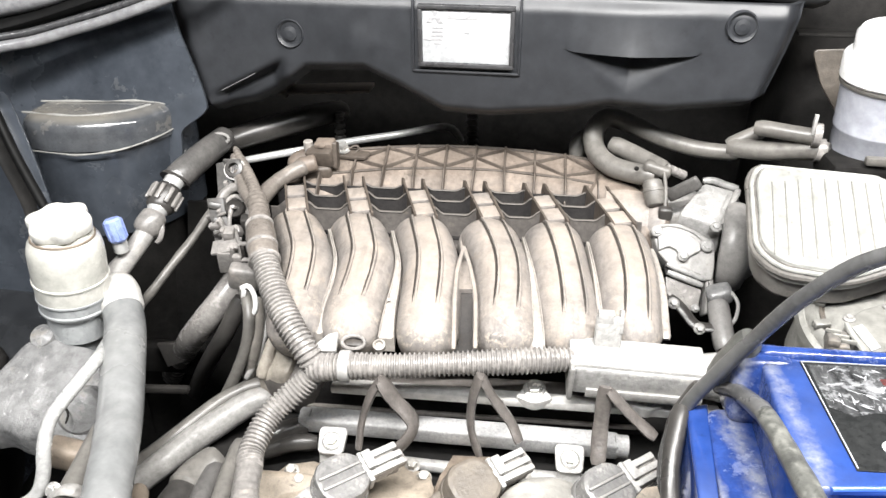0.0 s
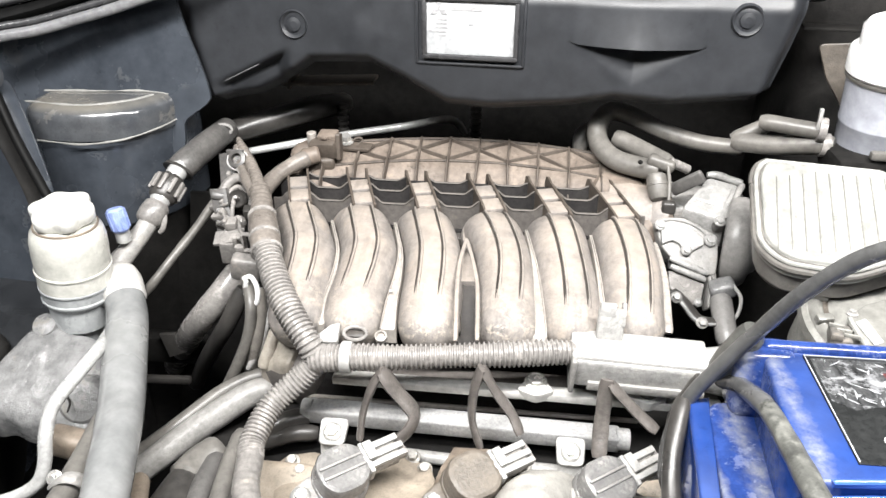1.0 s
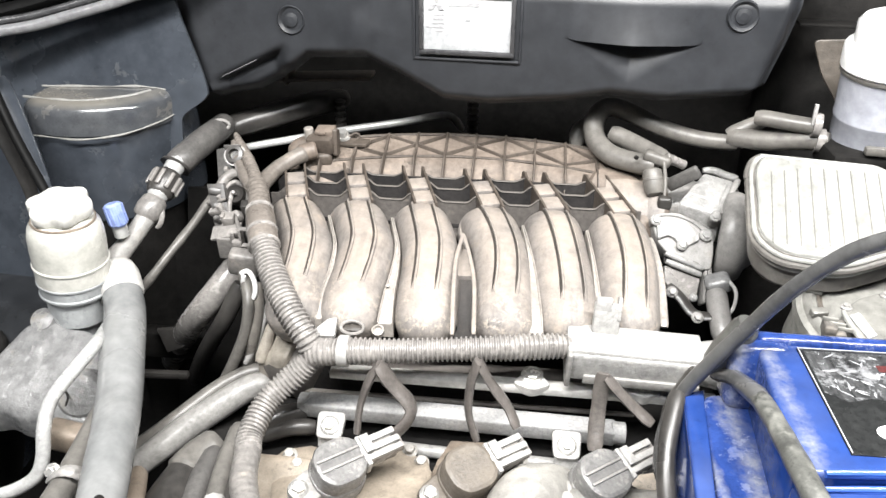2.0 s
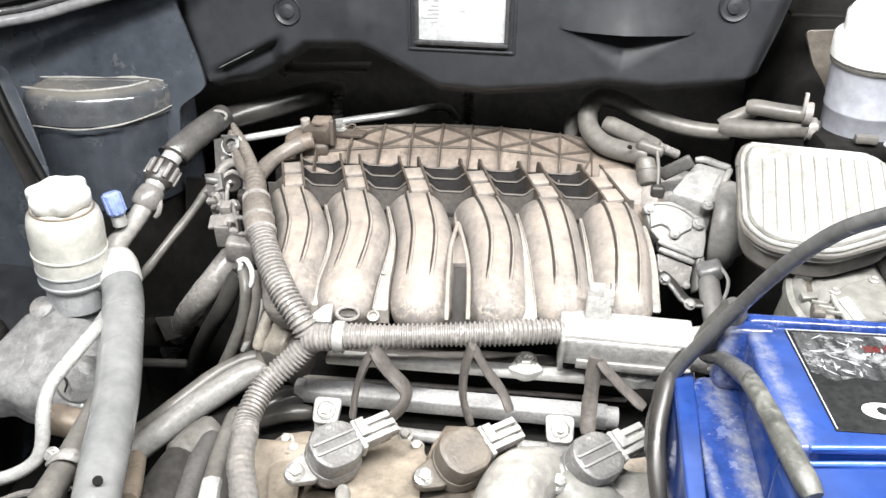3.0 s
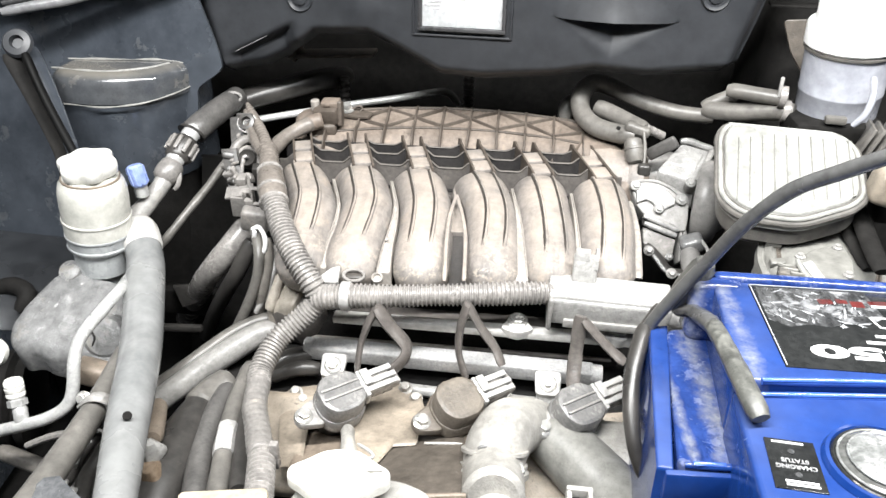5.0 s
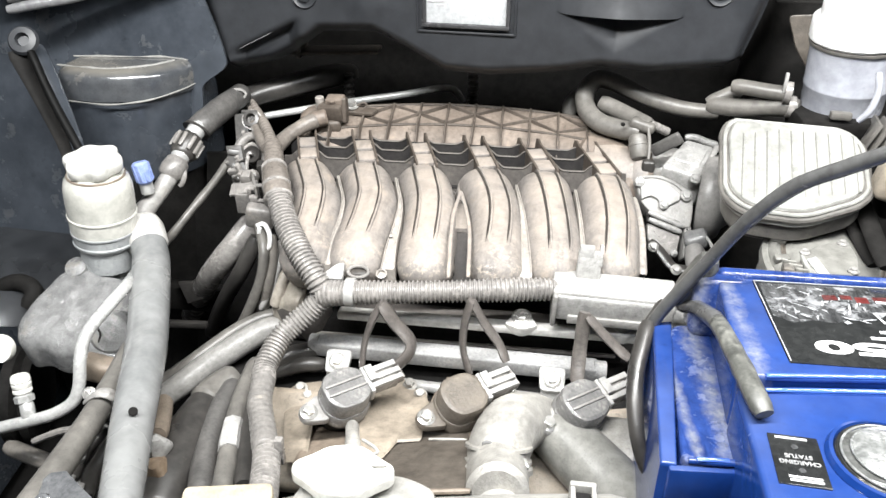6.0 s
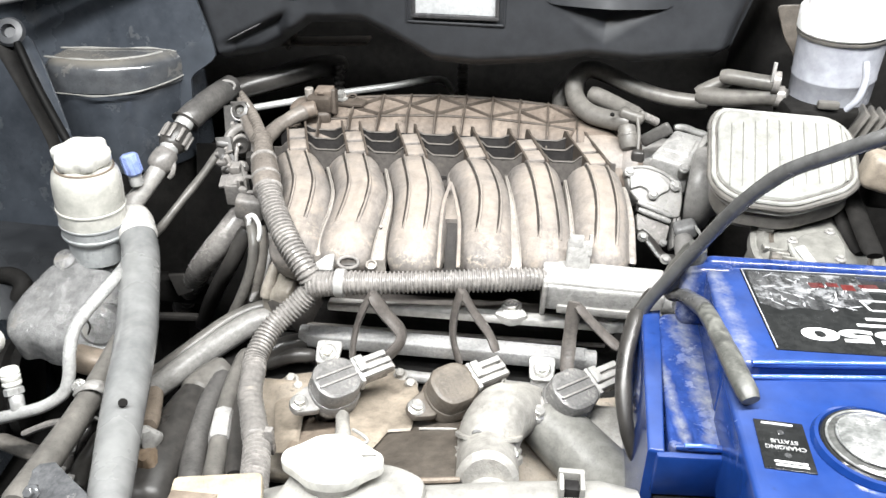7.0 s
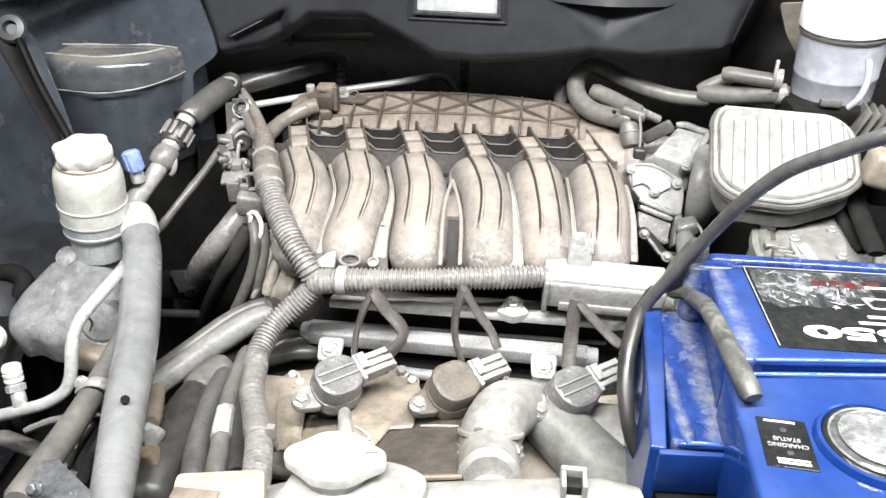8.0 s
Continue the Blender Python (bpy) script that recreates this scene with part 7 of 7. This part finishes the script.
sleeve = part("foam_sleeve", tube([(-0.3265, 0.6520, 0.9106), (-0.3206, 0.6620, 0.9159), (-0.3144, 0.6900, 0.9202), (-0.3095, 0.7250, 0.9223), (-0.3074, 0.7450, 0.9238)], [0.0128, 0.0134, 0.0133, 0.0128, 0.0115], 22, 0.004, rnd=0.05), "foam", ac, "grey foam sleeve")
part("mouth", lathe([(0.0092, 0), (0.0140, 0.0), (0.0150, 0.003), (0.0100, 0.003)], (-0.3252, 0.6540, 0.9124), -ax, 24), "hose_dark", sleeve)
part("ring_clip", tube([Vector((-0.3043, 0.7220, 0.9292)) + Vector((0.009 * math.cos(a), 0, 0.005 * math.sin(a))) for a in np.linspace(0, 2 * math.pi, 11)], 0.0018, 8, 0.003), "alu_dull", sleeve)
part("charge_valve", rod((-0.3483, 0.5750, 0.8741), (-0.3492, 0.5750, 0.8871), 0.0065), "pipe", ac)
valve_cap = part("valve_cap", rod((-0.3470, 0.5730, 0.8850), (-0.3520, 0.5755, 0.9062), 0.0074, 0.002, 24, 0.0082), "blue_tip", ac, "pale blue plastic valve cap")
for a in range(10):
    vm = Matrix.Translation((-0.3470, 0.5730, 0.8850)) @ frame_for((-0.0050, 0.0025, 0.0212)) @ pose(0, 0, 0, 0, 0, 36 * a)
    part("grip", move(box((0.0078, 0, 0.0115), (0.0016, 0.0018, 0.017), 0.0005), vm), "blue_tip", valve_cap)

# ---- pump casting and pipes beside the reservoir ----
pump = thing("pump_casting", (-0.40, 0.46, 0.74), "soiled grey cast pump housing with rusty stains", "pump")


face = [(-0.435, 0.461), (-0.430, 0.480), (-0.421, 0.497), (-0.4135, 0.5105), (-0.402, 0.516), (-0.388, 0.515), (-0.378, 0.510), (-0.348, 0.508), (-0.331, 0.487), (-0.323, 0.456), (-0.325, 0.440), (-0.333, 0.434), (-0.357, 0.440), (-0.388, 0.438), (-0.404, 0.444), (-0.417, 0.440), (-0.430, 0.449)]
fm = Matrix.Translation((-0.37, 0.47, 0.80)) @ Matrix(((1, 0, 0, 0), (0, 1, 0, 0), (0, 0.55, 1, 0), (0, 0, 0, 1)))
part("housing", mound(rounded([(x + 0.37, y - 0.47) for x, y in face], 0.012, 4), 0.010, fm @ pose(0, 0, -0.009), 0.0035), "case", pump)
part("boss", lathe([(0.021, -0.012), (0.020, 0.0), (0.016, 0.004), (0.008, 0.005)], (-0.3386, 0.4524, 0.7943), (0.1, -0.8, 0.6), 28), "case", pump)
part("gasket_ear", lathe([(0.010, -0.006), (0.0115, -0.002), (0.010, 0.002), (0.001, 0.003)], (-0.3990, 0.5120, 0.8225), (0, -0.6, 0.8), 28), "case", pump, "dusty gasket edge")
part("foot", box((-0.3316, 0.4200, 0.7793), (0.04, 0.02, 0.022), 0.006, (0, 12, 0), 3), "rust", pump)
part("knob", lathe([(0.012, 0), (0.013, 0.004), (0.011, 0.010)], (-0.4222, 0.4200, 0.7943), (0.3, -0.9, 0.3), 20), "cap_white", pump, "pale plastic knob")
part("hose", tube([(-0.5237, 0.5400, 0.7652), (-0.4881, 0.5400, 0.7817), (-0.4642, 0.5300, 0.7798), (-0.4677, 0.5200, 0.7658)], 0.009, 14, 0.006), "black", pump)
part("pulley", lathe([(0.05, 0), (0.05, 0.008), (0.044, 0.012), (0.05, 0.016), (0.05, 0.026)], (-0.4649, 0.5000, 0.6727), (-1, -0.3, 0.1), 40), "black", pump)
part("mark", tube([(-0.3485, 0.4484, 0.8021), (-0.3432, 0.4431, 0.7992), (-0.3425, 0.4364, 0.7955)], 0.0009, 6, 0.003), "black", pump)

pipe = thing("refrigerant_pipe", (-0.3302, 0.4000, 0.8152), "bright bare aluminium pipe with a capped service valve", "pipe")
part("tube", tube([(-0.3398, 0.5300, 0.8256), (-0.3351, 0.5000, 0.8262), (-0.3231, 0.4620, 0.8370), (-0.3282, 0.4350, 0.8308), (-0.3359, 0.4150, 0.8199), (-0.3362, 0.4000, 0.8061), (-0.3356, 0.3900, 0.7878), (-0.3395, 0.3820, 0.7751), (-0.3556, 0.3760, 0.7653), (-0.3798, 0.3720, 0.7578), (-0.4170, 0.3700, 0.7450)], 0.0052, 16, 0.005), "pipe", pipe)
part("valve", tube([(-0.3763, 0.3730, 0.7585), (-0.3791, 0.3780, 0.7666), (-0.3821, 0.3820, 0.7719)], 0.0058, 16, 0.004), "pipe", pipe)
part("valve_nut", lathe([(0.0062, 0), (0.0078, 0.001), (0.0078, 0.006), (0.0062, 0.007), (0.0060, 0.009)], (-0.3819, 0.3810, 0.7703), (-0.25, 0.4, 0.9), 6), "pipe", pipe)
part("valve_cap", lathe([(0.0066, 0), (0.0076, 0.001), (0.0076, 0.003), (0.0068, 0.004), (0.0076, 0.005), (0.0078, 0.008), (0.0070, 0.009), (0.0078, 0.010), (0.0074, 0.014), (0.006, 0.0155)], (-0.3844, 0.3850, 0.7775), (-0.15, 0.3, 1), 20), "cap_white", pipe, "white ridged service cap")

pipe_thing("coolant_pipe", "dusty tan steel pipe sloping down to the front", "pipe", [(-0.3059, 0.4300, 0.8015), (-0.3026, 0.3900, 0.7969), (-0.2980, 0.3450, 0.7948), (-0.2933, 0.2950, 0.7975), (-0.2832, 0.2400, 0.8086)], [0.0087, 0.0091, 0.0099, 0.0105, 0.0106], "hose_dim")
clamp = thing("pipe_clamp", (-0.3105, 0.3800, 0.7914), "pale steel clamp bolted round a pipe", "clamp")
part("band", tube([(-0.3116, 0.3620, 0.7958), (-0.2988, 0.3600, 0.8066), (-0.2891, 0.3620, 0.8037), (-0.2949, 0.3700, 0.7851)], 0.0055, 10, 0.004, flat=0.5), "alu_dull", clamp)
bolt(clamp, (-0.3099, 0.3650, 0.8002), (0, -0.8, 0.6), 0.004, 0.005)
pipe_thing("lower_pipe", "grey lower coolant pipe crossing behind the loom", "pipe", [(-0.3022, 0.4300, 0.7338), (-0.2831, 0.4450, 0.7454), (-0.2633, 0.4650, 0.7549), (-0.2404, 0.4800, 0.7671), (-0.2174, 0.4950, 0.7777), (-0.1987, 0.5050, 0.7801)], [0.0105, 0.0108, 0.0112, 0.0116, 0.0112, 0.0100], "alu_dull", 0.005, 20)
pipe_thing("lower_pipe", "darker grey steel pipe above another pipe", "pipe", [(-0.3050, 0.4500, 0.7399), (-0.2756, 0.4700, 0.7577), (-0.2473, 0.5000, 0.7710), (-0.2240, 0.5150, 0.7789), (-0.2089, 0.5200, 0.7801)], 0.0070, "hose_dim", 0.005, 16)
rad_hose = pipe_thing("radiator_hose", "wide dark dusty radiator hose with a paler collar", "hose", [(-0.2213, 0.4400, 0.7625), (-0.2372, 0.4200, 0.7584), (-0.2406, 0.3800, 0.7586), (-0.2404, 0.3400, 0.7542), (-0.2399, 0.3000, 0.7428)], [0.0135, 0.0153, 0.0180, 0.0198, 0.0216], "hose_dark", 0.006, 20)
part("collar", tube([(-0.2230, 0.4430, 0.7650), (-0.2345, 0.4270, 0.7610), (-0.2405, 0.4080, 0.7600)], [0.0150, 0.0165, 0.0172], 20, 0.004, rnd=0.06), "hose_dim", rad_hose, "greyer dusty collar")
pipe_thing("heater_hose", "dark grey-brown hose beside the radiator hose", "hose", [(-0.2221, 0.4300, 0.7673), (-0.2222, 0.3900, 0.7639), (-0.2165, 0.3500, 0.7592), (-0.2047, 0.3100, 0.7600)], 0.0098, "foam", 0.006, 16)
tagged_hose = pipe_thing("vent_hose", "thin grey hose with a white paper tag", "hose", [(-0.2032, 0.4400, 0.7858), (-0.2020, 0.4000, 0.7814), (-0.1979, 0.3650, 0.7767), (-0.1895, 0.3300, 0.7759), (-0.1819, 0.3000, 0.7789)], [0.0074, 0.0074, 0.0074, 0.0076, 0.0076], "hose_dim", 0.006, 16)
part("tag", tube([(-0.1988, 0.3720, 0.7776), (-0.1960, 0.3570, 0.7770), (-0.1925, 0.3430, 0.7763)], 0.0088, 8, 0.003, rnd=0.12, cap=False), "plug", tagged_hose, "crumpled white paper tag")
pipe_thing("vent_hose", "short tan hose behind the loom", "hose", [(-0.1955, 0.4000, 0.7762), (-0.1864, 0.3700, 0.7735), (-0.1773, 0.3400, 0.7734), (-0.1686, 0.3100, 0.7759)], 0.0085, "hose_dark", 0.006, 16)
pipe_thing("fuel_hose", "thin dark fuel hose running to the rail", "hose", [(-0.1911, 0.4600, 0.7706), (-0.1775, 0.4680, 0.7760), (-0.1613, 0.4750, 0.7761)], 0.0085, "hose_dark")
pipe_thing("fuel_hose", "dark hose looping under the loom", "hose", [(-0.1955, 0.4550, 0.7627), (-0.1705, 0.4600, 0.7707), (-0.1514, 0.4650, 0.7687)], 0.007, "hose_dark")
pipe_thing("wiring_lead", "dusty taped lead running down behind the connectors", "wiring lead", [(-0.2345, 0.5600, 0.8656), (-0.2202, 0.5300, 0.8463), (-0.2218, 0.5200, 0.8217), (-0.2333, 0.5150, 0.7928), (-0.2490, 0.5200, 0.7623), (-0.2642, 0.5300, 0.7266)], 0.005, "hose_dim")
pipe_thing("wiring_lead", "pale dusty wires curving round the manifold end", "wiring lead", [(-0.2060, 0.5450, 0.8500), (-0.2140, 0.5350, 0.8300), (-0.2190, 0.5280, 0.8120), (-0.2260, 0.5250, 0.7950), (-0.2380, 0.5300, 0.7700)], 0.0036, "conduit")
pipe_thing("wiring_lead", "pale dusty wires curving round the manifold end", "wiring lead", [(-0.2030, 0.5400, 0.8440), (-0.2090, 0.5280, 0.8240), (-0.2150, 0.5200, 0.8060), (-0.2250, 0.5170, 0.7880)], 0.0030, "plug")
pipe_thing("wiring_lead", "pale dusty lead beside the manifold end", "wiring lead", [(-0.2153, 0.5400, 0.8562), (-0.2128, 0.5300, 0.8349), (-0.2166, 0.5200, 0.8098), (-0.2279, 0.5250, 0.7739), (-0.2418, 0.5350, 0.7320)], 0.005, "hose_dusty")
pipe_thing("steering_pipe", "thin rust-speckled steel pipe", "pipe", [(-0.2906, 0.6600, 0.8858), (-0.3033, 0.6300, 0.8658), (-0.3181, 0.6000, 0.8470), (-0.3336, 0.5800, 0.8273), (-0.3490, 0.5700, 0.8089)], 0.0042, "hose_dim", rnd=0.3)
pipe_thing("rubber_pipe", "wide dusty grey pipe in the gap behind the hose", "pipe", [(-0.2542, 0.6000, 0.8384), (-0.2702, 0.5800, 0.8188), (-0.2834, 0.5750, 0.8030), (-0.3079, 0.5900, 0.7703), (-0.3457, 0.6300, 0.7135), (-0.3873, 0.6800, 0.6492)], 0.0125, "conduit", 0.006, 18)
pipe_thing("rubber_pipe", "dark pipe in the gap behind the hose", "pipe", [(-0.2414, 0.5700, 0.8356), (-0.2560, 0.5600, 0.8052), (-0.2754, 0.5700, 0.7746), (-0.3060, 0.6000, 0.7249), (-0.3403, 0.6400, 0.6642)], 0.008, "hose_dark", 0.006, 18)
under = thing("bracket_casting", (-0.3234, 0.5800, 0.7437), "dark grey steel bracket deep in the gap", "bracket")
part("arm", box((-0.3426, 0.6200, 0.7276), (0.06, 0.02, 0.03), 0.004, (0, 15, 20)), "black", under)
# added black sheet: stands for the dark of the gap, hides the wing
part("shield", facet([(-0.4996, 0.6400, 0.4384), (-0.4199, 0.6600, 0.6516), (-0.3863, 0.6700, 0.7731), (-0.3382, 0.6800, 0.8283), (-0.3356, 0.6900, 0.8715), (-0.2584, 0.6900, 0.8757), (-0.2637, 0.6400, 0.4665)], 0.004, 0.001), "black", under, "black sheet added to darken the gap")
part("tongue", facet([(-0.3486, 0.6000, 0.7562), (-0.3318, 0.6000, 0.7589), (-0.3174, 0.5900, 0.7449), (-0.3364, 0.5900, 0.7362)], 0.004, 0.001), "hose_dark", under)
part("arm", box((-0.3372, 0.5800, 0.7173), (0.05, 0.008, 0.008), 0.003, (0, -3, 0)), "hose_dark", under)
wire_set = thing("loose_wires", (-0.3524, 0.3500, 0.7554), "thin loose wires and tubes in front of the pump", "wires")
part("wire", tube([(-0.3674, 0.3600, 0.7492), (-0.3439, 0.3620, 0.7603), (-0.3163, 0.3600, 0.7711), (-0.2846, 0.3600, 0.7878)], 0.003, 8, 0.004), "tape", wire_set)
part("wire", tube([(-0.4299, 0.4000, 0.6986), (-0.3921, 0.3900, 0.6970), (-0.3548, 0.3800, 0.6978)], 0.0075, 12, 0.006), "hose_dusty", wire_set)
part("wire", tube([(-0.3116, 0.3800, 0.7539), (-0.3179, 0.3600, 0.7439), (-0.3173, 0.3300, 0.7368)], 0.005, 10, 0.006), "alu_dull", wire_set)
part("wire", tube([(-0.2979, 0.3800, 0.7493), (-0.3071, 0.3500, 0.7364), (-0.3087, 0.3200, 0.7300)], 0.006, 10, 0.006), "hose_dusty", wire_set)
brk = thing("latch_bracket", (-0.2885, 0.2700, 0.7913), "dull bolted steel bracket at the front of the bay", "bracket")
part("plate", facet([(-0.2517, 0.2130, 0.8415), (-0.2557, 0.2250, 0.8483), (-0.2557, 0.2310, 0.8491), (-0.2452, 0.2330, 0.8502), (-0.2353, 0.2250, 0.8518), (-0.2093, 0.2070, 0.8537)], 0.010, 0.003), "steel_blue", brk, "bluish pressed steel plate")
part("slot", facet([(-0.2470, 0.2135, 0.8497), (-0.2482, 0.2170, 0.8531), (-0.2430, 0.2165, 0.8534), (-0.2423, 0.2125, 0.8496)], 0.004, 0.0008), "black", brk)
bolt(brk, (-0.2409, 0.2110, 0.8568), (0, -0.7, 0.7), 0.0032, 0.004, "steel_blue")
# Dark wires; the pale wire and blocks are painted glints.
glints = thing("wires_with_glints", (-0.3098, 0.3300, 0.7674), "dark wires with pale blocks standing for glints below the hose", "wires")
for pts, r, mat in ((((-0.3072, 0.3700, 0.7614), (-0.3125, 0.3550, 0.7553), (-0.3125, 0.3350, 0.7529), (-0.3084, 0.3200, 0.7541)), 0.004, "hose_dark"), (((-0.2974, 0.3600, 0.7584), (-0.2990, 0.3450, 0.7543), (-0.3001, 0.3300, 0.7510), (-0.2943, 0.3100, 0.7485)), 0.0065, "hose_dark"), (((-0.3138, 0.3600, 0.7613), (-0.3136, 0.3480, 0.7587), (-0.3106, 0.3350, 0.7566)), 0.0022, "plug")):
    part("wire", tube(pts, r, 10, 0.005), mat, glints)
for at in ((-0.3079, 0.3450, 0.7680), (-0.3092, 0.3350, 0.7627), (-0.3064, 0.3150, 0.7617), (-0.2969, 0.3100, 0.7598)):
    part("clip", box(at, (0.006, 0.005, 0.005), 0.0012, (20, 30, 15)), "plug", glints)
corr = thing("corroded_fitting", (-0.2617, 0.3600, 0.7504), "corroded fitting with white and orange crust", "fitting")
part("top", lathe([(0.007, -0.016), (0.009, -0.008), (0.007, 0.0), (0.003, 0.006)], (-0.2440, 0.3350, 0.7862), (0.1, -0.3, 1), 16, lambda a, k: 1 + 0.18 * math.sin(3 * a + k)), "plug", corr, "white crusted top")
part("base", lathe([(0.008, -0.03), (0.010, -0.012), (0.0095, 0.0), (0.005, 0.006)], (-0.2430, 0.3250, 0.7715), (0.05, -0.3, 1), 16, lambda a, k: 1 + 0.15 * math.sin(3 * a + 2 * k)), "rusty_orange", corr, "orange rusted base")
part("stalk", tube([(-0.2713, 0.4000, 0.7684), (-0.2580, 0.3700, 0.7774), (-0.2483, 0.3450, 0.7834)], 0.008, 12, 0.005), "rust", corr)
